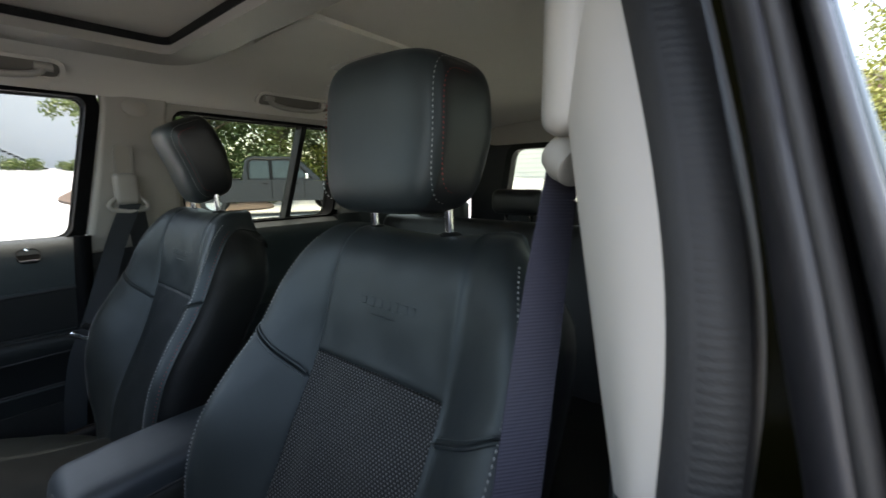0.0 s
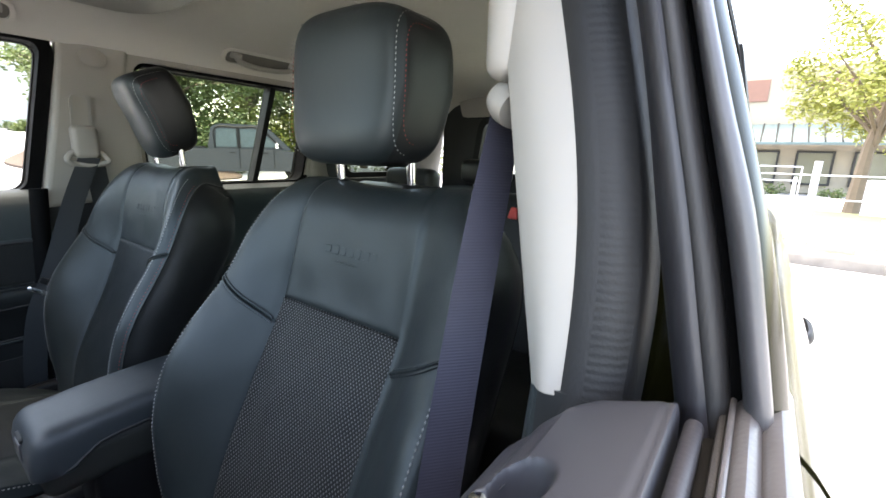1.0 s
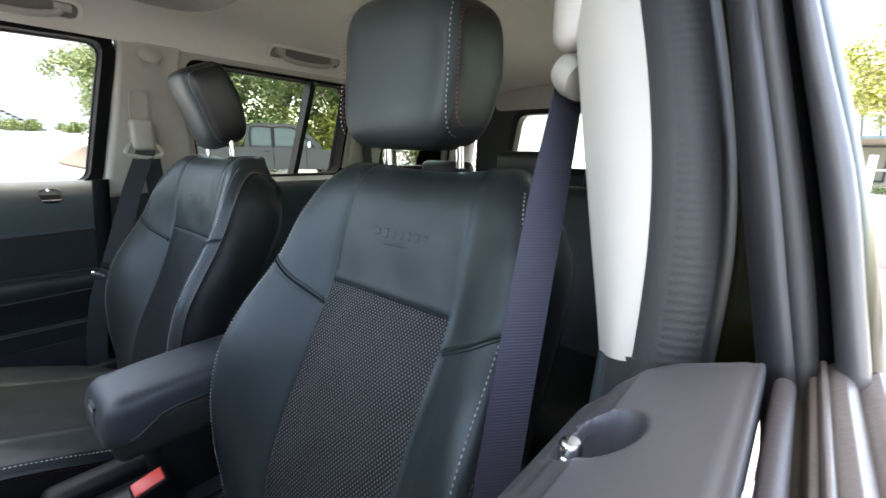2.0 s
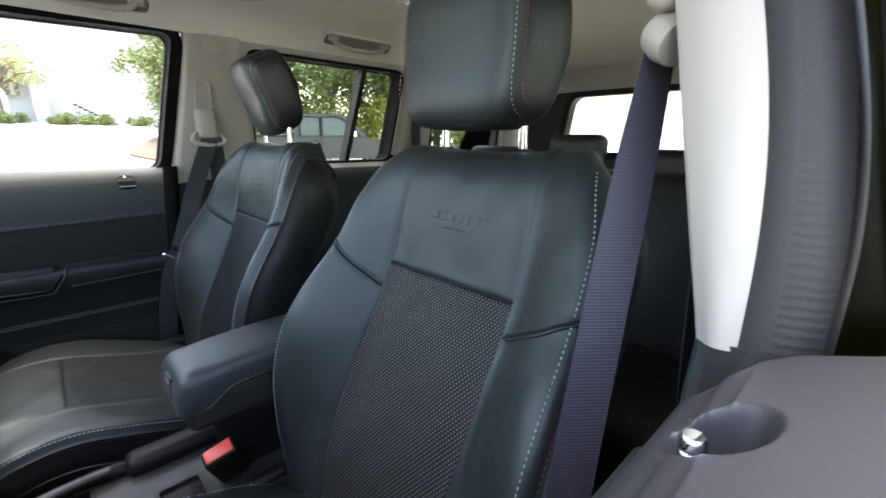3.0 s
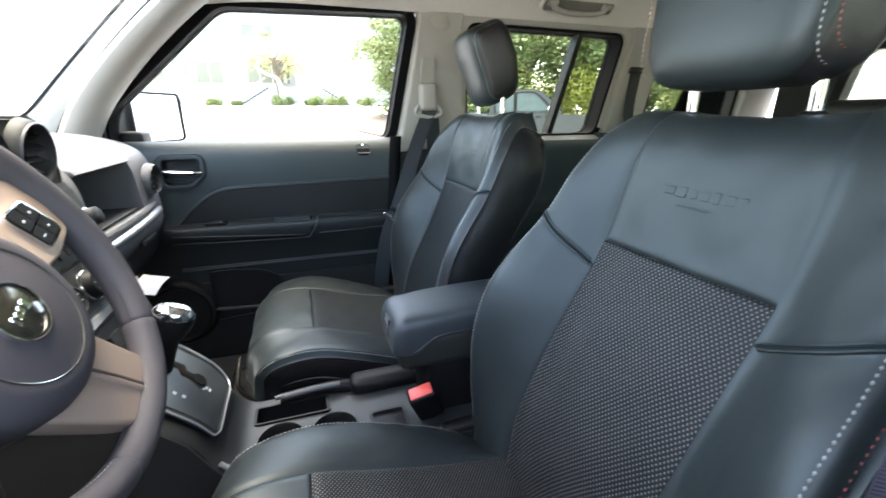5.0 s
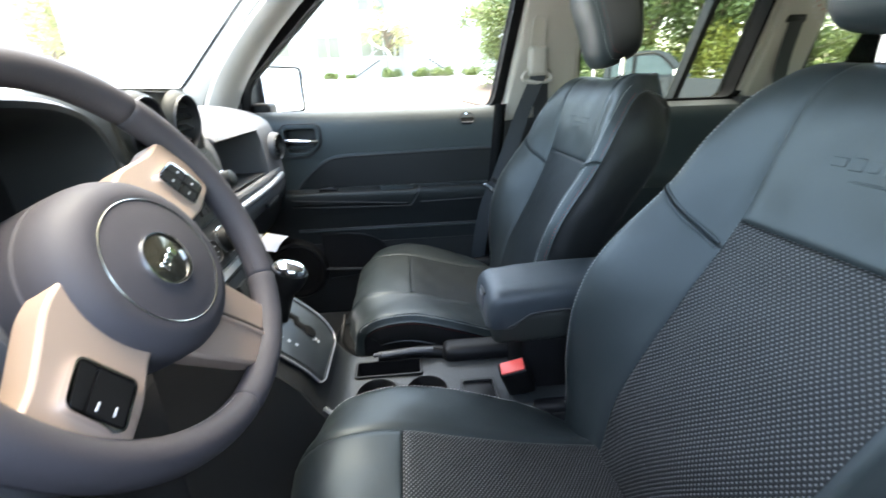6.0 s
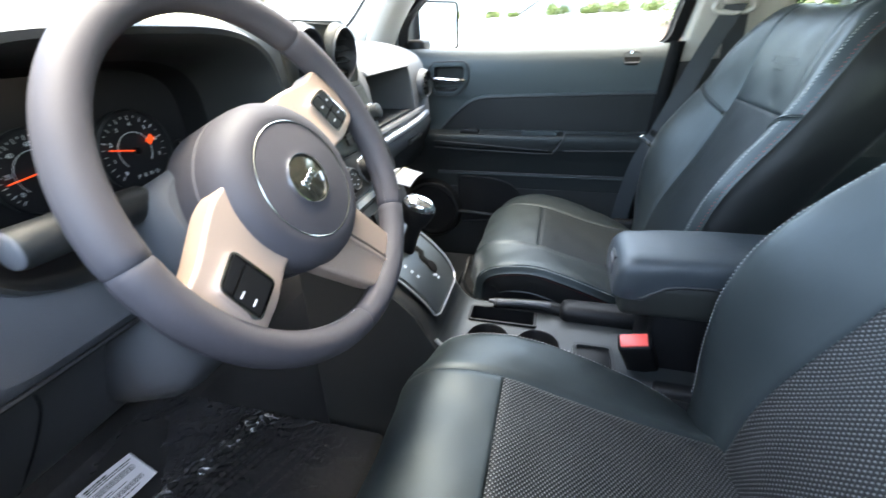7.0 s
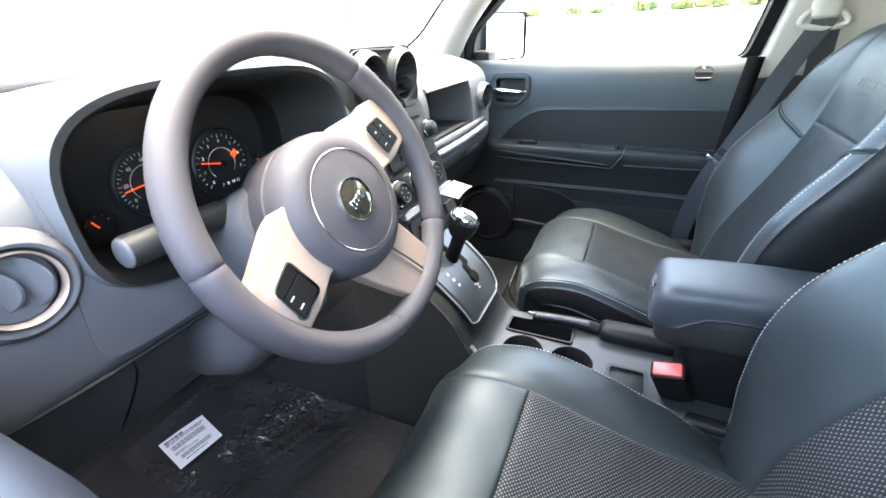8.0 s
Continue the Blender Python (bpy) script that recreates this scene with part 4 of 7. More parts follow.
# seals on the driver's pillar: a ribbed rubber strip beside the pale trim
seal = thing("door_seal", (-0.72, -0.14, 1.10), "ribbed black rubber door seal along the middle pillar", "seal", kind="structure")


def seal_part(name, f0, f1, y0, y1, bulge, m_, label=""):
    def at(u, z):
        e = spline(PILLAR, z)
        a, b = e[1] + 0.001, e[2]
        w = f0 + (f1 - f0) * u
        return Vector((a + (b - a) * w, -0.126 - 0.20 * (z - 1.09) + y0 + (y1 - y0) * u + bulge * math.sin(math.pi * u), z))
    return part(name, surf(at, lin(0, 1, 8), lin(1.04, 1.50, 30), thick=-0.012), m_, seal, label)


seal_part("inner_strip", 0.0, 0.42, -0.004, 0.000, 0.002, RUBBER, "smooth dark rubber strip")
seal_part("ribbed_strip", 0.42, 1.0, 0.000, -0.008, 0.002, RIBBED, "finely ribbed rubber strip")
frame_band("bead", 2, 3, -0.142, -0.146, 0.15, 0.006, RUBBER, seal, "round rubber bead")


# ---- seats ----
BACK_P = [(0, -0.060, 0.600), (0.2, -0.094, 0.735), (0.45, -0.168, 0.890), (0.66, -0.234, 1.015), (0.82, -0.262, 1.108), (0.91, -0.283, 1.168), (0.96, -0.312, 1.195), (1.0, -0.360, 1.196)]
BACK_W = [(0, 0.252, 0.108, 0.000), (0.1, 0.262, 0.112, 0.012), (0.2, 0.268, 0.124, 0.036), (0.33, 0.270, 0.128, 0.070), (0.45, 0.268, 0.128, 0.080), (0.66, 0.256, 0.129, 0.054), (0.82, 0.246, 0.128, 0.030), (0.91, 0.224, 0.124, 0.014), (0.96, 0.205, 0.120, 0.006), (1.0, 0.185, 0.115, 0.0)]
CUSH_P = [(0, -0.085, 0.650), (0.3, 0.040, 0.668), (0.55, 0.150, 0.694), (0.74, 0.236, 0.716), (0.86, 0.312, 0.720), (0.93, 0.362, 0.704), (0.97, 0.390, 0.668), (1.0, 0.398, 0.610)]
CUSH_W = [(0, 0.225, 0.125, -0.050), (0.15, 0.230, 0.127, -0.022), (0.3, 0.234, 0.128, -0.005), (0.55, 0.235, 0.129, 0.006), (0.74, 0.232, 0.129, 0.002), (0.86, 0.228, 0.126, -0.010), (0.93, 0.222, 0.122, -0.018), (1.0, 0.212, 0.118, -0.022)]


def pad_pt(P, W, flip, deep, cx):
    def fn(s, v):
        y, z = spline(P, v)
        y0, z0 = spline(P, max(0, v - 0.004))
        y1, z1 = spline(P, min(1, v + 0.004))
        t = Vector((0, y1 - y0, z1 - z0)).normalized()
        n = Vector((0, t.z, -t.y)) * flip
        hw, wi_, rg = spline(W, v)
        if flip < 0:
            up_ = 0.006 if cx < 0 else 0.0
            sec = [(0, 0, 0), (0.15, wi_ * 0.5, 0.001), (0.30, wi_, up_ * 0.8), (0.45, wi_ + (hw - wi_) * 0.45, up_ + rg * 0.75), (0.61, hw - 0.009, rg + 0.0005), (0.66, hw - 0.0015, rg - 0.004), (0.70, hw + 0.001, rg - 0.016), (0.85, hw + 0.001, rg - 0.060), (1.0, hw - 0.022, -deep)]
            x, d = spline(sec, abs(s))
            return Vector((cx + math.copysign(x, s), y, z)) + n * d
        # the sides run straight back from the bolster's edge; the top outer corners round off
        a = max(0, abs(s) - 0.72) / 0.28
        q = min(abs(s), 0.72)
        sec = [(0, 0, 0), (0.15, wi_ * 0.5, 0.002), (0.30, wi_, 0.007), (0.45, wi_ + (hw - wi_) * 0.48, 0.007 + rg * 0.66), (0.62, hw - 0.026, rg + 0.002), (0.72, hw - 0.006, rg - 0.016)]
        x, d = spline(sec, q)
        x += 0.008 * math.sin(0.5 * math.pi * min(1, 3 * a)) - 0.022 * a ** 3
        thick = 0.125 - 0.095 * max(0, (v - 0.70) / 0.30) ** 1.8
        y -= thick * a
        z -= 0.060 * (max(0, q - 0.42) / 0.58 * max(0, v - 0.80) / 0.20) ** 1.5 + 0.010 * a + 0.030 * a * max(0, (v - 0.80) / 0.20)
        return Vector((cx + math.copysign(x, s), y, z)) + n * d
    return fn


def normal_at(fn, s, v, e=0.004):
    a = fn(min(s + e, 1), v) - fn(max(s - e, -1), v)
    b = fn(s, min(v + e, 1)) - fn(s, max(v - e, 0))
    return a.cross(b).normalized()


def pad(fn, s0, s1, v0, v1, nu, nv, flip, uv=None, groove=0.0036, reach=0.0065):
    """One upholstered panel: slightly pillowed, sunk along its seams."""
    def at(a, b):
        s = s0 + (s1 - s0) * a
        va, vb = v0(s), v1(s)
        return s, va + (vb - va) * b
    s_m, v_m = at(0.5, 0.5)
    wide = (fn(*at(0.02, 0.5)) - fn(*at(0.5, 0.5))).length + (fn(*at(0.98, 0.5)) - fn(*at(0.5, 0.5))).length
    tall = (fn(*at(0.5, 0.02)) - fn(*at(0.5, 0.5))).length + (fn(*at(0.5, 0.98)) - fn(*at(0.5, 0.5))).length

    def q(a, b):
        s, v = at(a, b)
        e = min(a, 1 - a) * wide, min(b, 1 - b) * tall
        k = max(0, 1 - e[0] / reach) ** 2
        j = max(0, 1 - e[1] / reach) ** 2
        n = normal_at(fn, s, v) * flip
        w = 0.0012 * math.sin(23 * s + 9 * v) * math.sin(31 * v + 4 * s)
        return fn(s, v) - n * groove * max(k, j) + n * w * min(1, e[0] / 0.03) * min(1, e[1] / 0.03)
    return surf(q, cosl(0, 1, nu), cosl(0, 1, nv), uv=(lambda a, b: ((at(a, b)[0]) * 0.43, at(a, b)[1] * 0.68)) if uv else None)


def make_seat(cx, back_p, cush_p):
    seat = thing("car_seat", (cx, 0.1, 0.41), "black leather front seat with mesh centre and contrast stitching", "seat", group="front seats")
    c0 = lambda v: (lambda s: v)
    # backrest
    fb = pad_pt(back_p, BACK_W, 1, 0.10, cx)
    vp = 0.66
    shoulder = lambda s: 0.595 + (0.69 - 0.595) * (abs(s) - 0.30) / 0.42
    part("back_insert", pad(fb, -0.30, 0.30, c0(0.0), c0(vp), 22, 44, -1, uv=True), MESH if cx < 0 else DENSE, seat, "dark mesh cloth centre panel with pale threads" if cx < 0 else "dark cloth centre panel")
    up = part("back_upper_panel", pad(fb, -0.30, 0.30, c0(vp), c0(1.0), 22, 26, -1), LEATHER, seat)
    for sg in (-1, 1):
        part("back_bolster", pad(fb, 0.30 * sg, 0.715 * sg, c0(0.0), shoulder, 16, 36, -sg), LEATHER, seat)
        part("shoulder_panel", pad(fb, 0.30 * sg, 0.715 * sg, shoulder, c0(1.0), 16, 24, -sg), LEATHER, seat)
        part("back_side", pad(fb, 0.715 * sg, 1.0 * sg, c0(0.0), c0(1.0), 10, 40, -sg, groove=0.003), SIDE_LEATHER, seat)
        part("stitching", stitches([[(fb(0.625 * sg, v), normal_at(fb, 0.625 * sg, v) * -1) for v in lin(0.03, 0.93, 80)]], pitch=0.0064, length=0.0046, r=0.0012), THREAD, seat, "pale contrast stitching")
        part("red_stitching", stitches([[(fb(0.69 * sg, v), normal_at(fb, 0.69 * sg, v) * -1) for v in lin(0.03, 0.93, 80)]], pitch=0.007, length=0.004, r=0.0007), RED_THREAD, seat, "red contrast stitching")
        for off in (-0.006, 0.006):
            line = [fb(s, shoulder(s) + off) + normal_at(fb, s, shoulder(s)) * -0.0004 for s in [sg * q for q in lin(0.31, 0.70, 14)]]
            part("piping", tube(line, 0.0020, 6), LEATHER, seat)
    part("back_shell", surf(lambda a, v: Vector((fb(1.0, v).x * (0.5 + a / 2) + fb(-1.0, v).x * (0.5 - a / 2), fb(1.0, v).y - 0.012 * (1 - a * a), fb(1.0, v).z)), lin(-1, 1, 8), lin(0, 1, 20)), SIDE_LEATHER, seat)
    # low relief badge pressed into the upper panel, as plain bars
    for dx, dv, w, h in [(-0.052, 0.0, 0.016, 0.010), (-0.033, 0.0, 0.014, 0.014), (-0.016, 0.0, 0.010, 0.012), (0.0, 0.0, 0.012, 0.012), (0.016, 0.0, 0.010, 0.014), (0.033, 0.0, 0.014, 0.012), (0.050, 0.0, 0.010, 0.012), (0.0, -0.028, 0.07, 0.003)]:
        s = -dx / 0.43
        n = normal_at(fb, s, 0.815 + dv) * -1
        part("badge_bar", rbox(fb(s, 0.815 + dv), (w, 0.0016, h), 0.0007, 1, n.to_track_quat("Y", "Z").to_matrix()), LEATHER, up)
    # cushion
    fc = pad_pt(cush_p, [(v, a, b, c + (0.005 * max(0, 1 - v / 0.6) if cx > 0 else 0)) for v, a, b, c in CUSH_W], -1, 0.13, cx)
    part("cushion_insert", pad(fc, -0.30, 0.30, c0(0.0), c0(0.735), 22, 36, 1, uv=True), MESH if cx < 0 else DENSE, seat, "dark mesh cloth cushion panel")
    part("cushion_front", pad(fc, -0.30, 0.30, c0(0.735), c0(1.0), 20, 22, 1), LEATHER, seat)
    for sg in (-1, 1):
        part("cushion_bolster", pad(fc, 0.30 * sg, 0.715 * sg, c0(0.0), c0(1.0), 14, 48, sg), LEATHER, seat)
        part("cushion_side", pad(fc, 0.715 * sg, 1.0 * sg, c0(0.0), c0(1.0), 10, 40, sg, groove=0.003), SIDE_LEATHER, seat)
        part("stitching", stitches([[(fc((0.635 if cx < 0 else 0.662) * sg, v), normal_at(fc, 0.65 * sg, v)) for v in lin(0.10, 0.96, 80)]], pitch=0.0064, length=0.0046, r=0.0012), THREAD, seat, "pale contrast stitching")
        part("red_stitching", stitches([[(fc(0.735 * sg, v), normal_at(fc, 0.735 * sg, v)) for v in lin(0.10, 0.96, 80)]], pitch=0.007, length=0.004, r=0.0007), RED_THREAD, seat, "red contrast stitching")
        part("side_crease", tube([fc(0.88 * sg, v) for v in lin(0.15, 0.97, 24)], 0.0025, 6), SIDE_LEATHER, seat)
        # plastic valance and rail
        part("valance", rbox((cx + 0.222 * sg, 0.10, 0.520), (0.035, 0.46, 0.10), 0.016, 3), DARK, seat)
        part("rail", rbox((cx + 0.17 * sg, 0.10, 0.428), (0.035, 0.52, 0.036), 0.004), BLACK, seat)
        part("recliner_cover", rbox((cx + 0.242 * sg, -0.08, 0.58), (0.03, 0.16, 0.13), 0.012, 3), BLACK, seat)
    part("base", rbox((cx, 0.12, 0.52), (0.40, 0.46, 0.14), 0.02, 2), BLACK, seat)
    if cx > 0:
        part("lift_bar", tube(smooth_path([(0.37, 0.404, 0.590), (0.312, 0.407, 0.560), (0.298, 0.403, 0.541), (0.290, 0.384, 0.520), (0.283, 0.350, 0.500)], 5), 0.0055, 10), BLACK, seat, "black seat adjusting bar")
    part("adjuster_bar", tube(smooth_path([(cx - 0.16, 0.30, 0.445), (cx - 0.16, 0.42, 0.47), (cx - 0.12, 0.44, 0.48), (cx + 0.12, 0.44, 0.48), (cx + 0.16, 0.42, 0.47), (cx + 0.16, 0.30, 0.445)], 4), 0.006, 8), CHROME, seat, "bright adjuster bar")
    # head restraint
    A, B, C = (0.1185, 0.0645, 0.105) if cx < 0 else (0.1075, 0.0510, 0.097)
    hm = pose(-0.319, -0.322, 1.3335, 2, 0, 2) if cx < 0 else pose(0.395, -0.302, 1.328, -23, 0, -6)

    def head(th, ph):
        def pw(q, e):
            return math.copysign(abs(q) ** e, q)
        e1, e2 = 0.44, 0.42
        x, y, z = A * pw(math.cos(ph), e1) * pw(math.cos(th), e2), B * pw(math.cos(ph), e1) * pw(math.sin(th), e2), C * pw(math.sin(ph), e1)
        x *= 1 - 0.10 * max(0, -z / C) - 0.03 * max(0, z / C)
        x *= 1 - 0.09 * (y / B)
        y -= 0.020 * (z / C) * (1 if y < 0 else 0.5) if z < 0 else 0.0
        y += 0.010 * (1 - (x / A) ** 2) if y > 0 else 0.0
        g = max(0, 1 - abs(abs(x) - (A - 0.014 - 0.004 * z / C)) / 0.006) ** 2 * 0.003
        if y > -B * 0.6:
            y -= g * (1 if y > 0 else 0)
            z -= g * (1 if z > 0.8 * C else 0)
        return hm @ Vector((x, y, z))
    part("head_restraint", surf(head, [2 * math.pi * i / 72 for i in range(72)], [-math.pi / 2 + math.pi * (i + 0.02) / 40.04 for i in range(41)], wrap=True), LEATHER, seat, "plump black leather head restraint")

    for sg in (-1, 1):
        def cap(th, ph, sg=sg):
            p = hm.inverted() @ head(th if sg > 0 else math.pi - th, ph)
            return hm @ Vector((p.x * 1.006, p.y, p.z * 1.004))
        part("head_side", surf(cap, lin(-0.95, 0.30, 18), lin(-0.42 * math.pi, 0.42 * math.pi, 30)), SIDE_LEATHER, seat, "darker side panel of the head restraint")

    def ridge(xo):
        rows = []
        ex = 2 / 0.43
        for t in lin(-0.42 * math.pi, 0.62 * math.pi, 60):
            k = (1 - abs(xo / A) ** ex) ** (1 / ex)
            cy, cz = math.copysign(abs(math.cos(t)) ** 0.44, math.cos(t)), math.copysign(abs(math.sin(t)) ** 0.44, math.sin(t))
            y, z = B * k * cy, C * k * cz
            x = math.copysign(abs(xo) - 0.002 * z / C, xo)
            if z < 0:
                y -= 0.020 * (z / C) * (1 if y < 0 else 0.5)
            if y > 0:
                y += 0.010 * (1 - (x / A) ** 2)
            n = Vector((0, math.cos(t), math.sin(t)))
            rows.append((hm @ (Vector((x, y, z)) + n * 0.0005), (hm.to_3x3() @ n).normalized()))
        return rows
    for sg in (-1, 1):
        part("stitching", stitches([ridge((A - 0.014) * sg)], pitch=0.0065, length=0.0045), THREAD, seat, "pale contrast stitching")
        part("red_stitching", stitches([ridge((A - 0.120 + 0.1145) * sg)], pitch=0.006, length=0.004), RED_THREAD, seat, "red contrast stitching")
        part("post", tube([hm.translation + Vector((0.078 * sg, -0.014, -0.19)), hm.translation + Vector((0.078 * sg, -0.008, -0.07))], 0.0065, 12), CHROME, seat, "chrome post")
        part("post_collar", lathe([(0, 0.0), (0.016, 0.0), (0.016, 0.006), (0.009, 0.010), (0, 0.010)], Matrix.Translation((hm.translation.x + 0.078 * sg, hm.translation.y - 0.013, 1.194)), 20), BLACK, seat)
    return seat


driver_seat = make_seat(-0.345, BACK_P, CUSH_P)
passenger_seat = make_seat(0.358, [(v, y + (0.024 * min(1, max(0, (z - 0.93) / 0.12))), z) for v, y, z in BACK_P], [(v, y - 0.028 * min(1, max(0, (v - 0.2) / 0.6)), z) for v, y, z in CUSH_P])
tagged(driver_seat, "black leather driver's seat with pale-threaded mesh centre and contrast stitching")
tagged(passenger_seat, "black leather passenger seat with dark cloth centre and contrast stitching")


# ---- dashboard ----
dash = thing("dashboard", (0, 0.75, 0.84), "dark grey grained plastic dashboard with round vents", "dashboard", kind="structure")
FACE = [(1.26, 1.115), (1.05, 1.150), (0.85, 1.172), (0.70, 1.176), (0.620, 1.160), (0.578, 1.128), (0.562, 1.085), (0.556, 1.030), (0.554, 0.985), (0.560, 0.950), (0.600, 0.938), (0.66, 0.900), (0.74, 0.83), (0.85, 0.80)]
PASS = [(1.26, 1.115), (1.05, 1.140), (0.85, 1.160), (0.72, 1.160), (0.640, 1.145), (0.590, 1.122), (0.570, 1.095), (0.562, 1.050), (0.558, 1.000), (0.556, 0.965), (0.562, 0.930), (0.60, 0.890), (0.70, 0.83), (0.85, 0.79)]
DEEP = [(1.26, 1.115), (1.05, 1.150), (0.90, 1.160), (0.80, 1.150), (0.755, 1.10), (0.75, 1.06), (0.72, 1.002), (0.59, 1.002), (0.556, 0.990), (0.560, 0.950), (0.600, 0.938), (0.66, 0.900), (0.74, 0.83), (0.85, 0.80)]
BIN = [(1.26, 1.115), (1.05, 1.140), (0.85, 1.160), (0.72, 1.160), (0.640, 1.145), (0.590, 1.122), (0.572, 1.102), (0.69, 1.096), (0.70, 1.000), (0.566, 0.992), (0.556, 0.965), (0.562, 0.930), (0.64, 0.86), (0.85, 0.79)]


def shift_sec(sec, dy, k=1.0):
    return [(y + dy * (1 if i > 2 else 0.3), 1.10 + (z - 1.10) * k if i < 5 else z) for i, (y, z) in enumerate(sec)]


ROWS_X = [(-0.735, shift_sec(FACE, 0.10)), (-0.71, shift_sec(FACE, 0.03)), (-0.68, shift_sec(FACE, 0.008)), (-0.64, FACE), (-0.60, FACE), (-0.565, FACE), (-0.5475, FACE), (-0.546, DEEP), (-0.40, DEEP), (-0.28, DEEP), (-0.168, DEEP), (-0.1665, FACE), (-0.12, FACE), (0.06, PASS), (0.155, PASS), (0.1565, BIN), (0.30, BIN), (0.4185, BIN), (0.42, PASS), (0.50, PASS), (0.56, shift_sec(PASS, 0.004)), (0.61, shift_sec(PASS, 0.02)), (0.65, shift_sec(PASS, 0.05)), (0.69, shift_sec(PASS, 0.12)), (0.735, shift_sec(PASS, 0.22))]


def sec_fine(sec):
    out = []
    for i in range(len(sec) - 1):
        for k in range(4):
            out.append(spline([(j, *q) for j, q in enumerate(sec)], i + k / 4))
    out.append(list(sec[-1]))
    return out


bm = bmesh.new()
rows = [[bm.verts.new(Vector((x, y, z))) for y, z in sec_fine(s)] for x, s in ROWS_X]
for a, b in zip(rows, rows[1:]):
    for k in range(len(a) - 1):
        bm.faces.new((a[k], b[k], b[k + 1], a[k + 1]))
part("dash_body", bm, DASH, dash, "dark grey grained plastic")


def hood_ring(y, hw, top, cz=1.085, low=0.080, cx=-0.356):
    pts = []
    for k in range(64):
        a = 2 * math.pi * k / 64
        c, s = math.cos(a), math.sin(a)
        x = cx + hw * math.copysign(abs(c) ** 0.50, c)
        z = cz + ((top - cz) if s > 0 else low) * math.copysign(abs(s) ** 0.62, s)
        pts.append(Vector((x, y, z)))
    return pts


hr = [hood_ring(0.86, 0.213, 1.140), hood_ring(0.78, 0.211, 1.176), hood_ring(0.68, 0.208, 1.193), hood_ring(0.59, 0.203, 1.200), hood_ring(0.556, 0.198, 1.199), hood_ring(0.546, 0.192, 1.194), hood_ring(0.546, 0.186, 1.188), hood_ring(0.556, 0.181, 1.182), hood_ring(0.60, 0.174, 1.174, low=0.077), hood_ring(0.66, 0.166, 1.165, low=0.074)]
part("instrument_hood", surf(lambda u, v: hr[int(v)][int(u)], list(range(64)), list(range(6)), wrap=True), DASH, dash, "arched hood over the instruments")
# the hood's inner side takes a darker colour in place of its shade
part("hood_reveal", surf(lambda u, v: hr[int(v)][int(u)], list(range(64)), [5, 6, 7, 8, 9], wrap=True), DARK, dash, "inner side of the hood, coloured darker for its shade")
bk = [hood_ring(0.66, 0.167, 1.166, low=0.075), hood_ring(0.70, 0.160, 1.155, low=0.072)]
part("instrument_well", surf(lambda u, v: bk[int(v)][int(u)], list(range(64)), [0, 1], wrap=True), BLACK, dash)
# no lens is built; its haze is mixed into the face's black
gface = part("instrument_face", prism([(p.x, p.z) for p in hood_ring(0.70, 0.162, 1.157, low=0.074)], lambda p, s: Vector((p[0], 0.698 + 0.01 * s, p[1]))), mat("hazed_dial_black", (0.016, 0.0155, 0.0165), 0.35, var=0.1, spec=0.5), dash, "black instrument face, lightened for the haze of its lens")


def gauge(cx, cz, r, a0, a1, ticks, needle, nlen=0.8):
    y = 0.694
    part("dial_bezel", lathe([(r * 1.10, 0.0), (r * 1.12, 0.006), (r * 1.06, 0.008), (r * 1.04, 0.001)], pose(cx, y + 0.003, cz, 90, 0, 0), 40), DARK, gface)
    bmt = bmesh.new()
    for i in range(ticks + 1):
        a = radians(a0 + (a1 - a0) * i / ticks)
        long = 0.12 if i % 2 == 0 else 0.06
        c = Vector((cx + r * (0.93 - long / 2) * math.cos(a), y, cz + r * (0.93 - long / 2) * math.sin(a)))
        rbox(c, (r * long, 0.0006, 0.0007), 0, 1, Euler((0, -a, 0)).to_matrix(), bmt)
    part("dial_ticks", bmt, DIAL_MARK, gface, "pale dial marks", smooth=0)
    a = radians(needle)
    part("needle", rbox((cx + 0.36 * r * nlen * math.cos(a), y - 0.003, cz + 0.36 * r * nlen * math.sin(a)), (r * 0.86 * nlen, 0.0010, 0.0015), 0.0004, 1, Euler((0, -a, 0)).to_matrix()), ORANGE, gface, "orange needle")
    part("needle_hub", lathe([(0, 0.004), (r * 0.10, 0.003), (r * 0.12, 0.0)], pose(cx, y - 0.001, cz, 90, 0, 0), 20), BLACK, gface)


gauge(-0.391, 1.068, 0.040, 225, -45, 32, 186, nlen=1.05)
for i, ch in enumerate(("0", "20", "40", "60", "80", "100", "120")):
    a = radians(215 - 250 * i / 6)
    letters(ch, 0.0062, pose(-0.391 + 0.0285 * math.cos(a), 0.693, 1.068 + 0.0285 * math.sin(a), 90, 0, 0), DIAL_MARK, gface, "numeral")
gauge(-0.282, 1.062, 0.045, 225, -20, 21, 166, nlen=1.0)
gauge(-0.463, 1.035, 0.017, 150, 30, 4, 122, nlen=0.9)
gauge(-0.214, 1.043, 0.016, 150, 30, 4, 120, nlen=0.9)
for cx_, cz_ in ((-0.391, 1.068), (-0.282, 1.062)):
    part("dial_arc", tube([(cx_ + 0.0225 * math.cos(radians(a)), 0.694, cz_ + 0.0225 * math.sin(radians(a))) for a in range(-40, 226, 6)], 0.0004, 5), DIAL_MARK, gface)
for i, ch in enumerate("01234567"):
    a = radians(225 - 245 * i / 7)
    letters(ch, 0.0065, pose(-0.282 + 0.0320 * math.cos(a), 0.693, 1.062 + 0.0320 * math.sin(a), 90, 0, 0), DIAL_MARK, gface, "numeral")
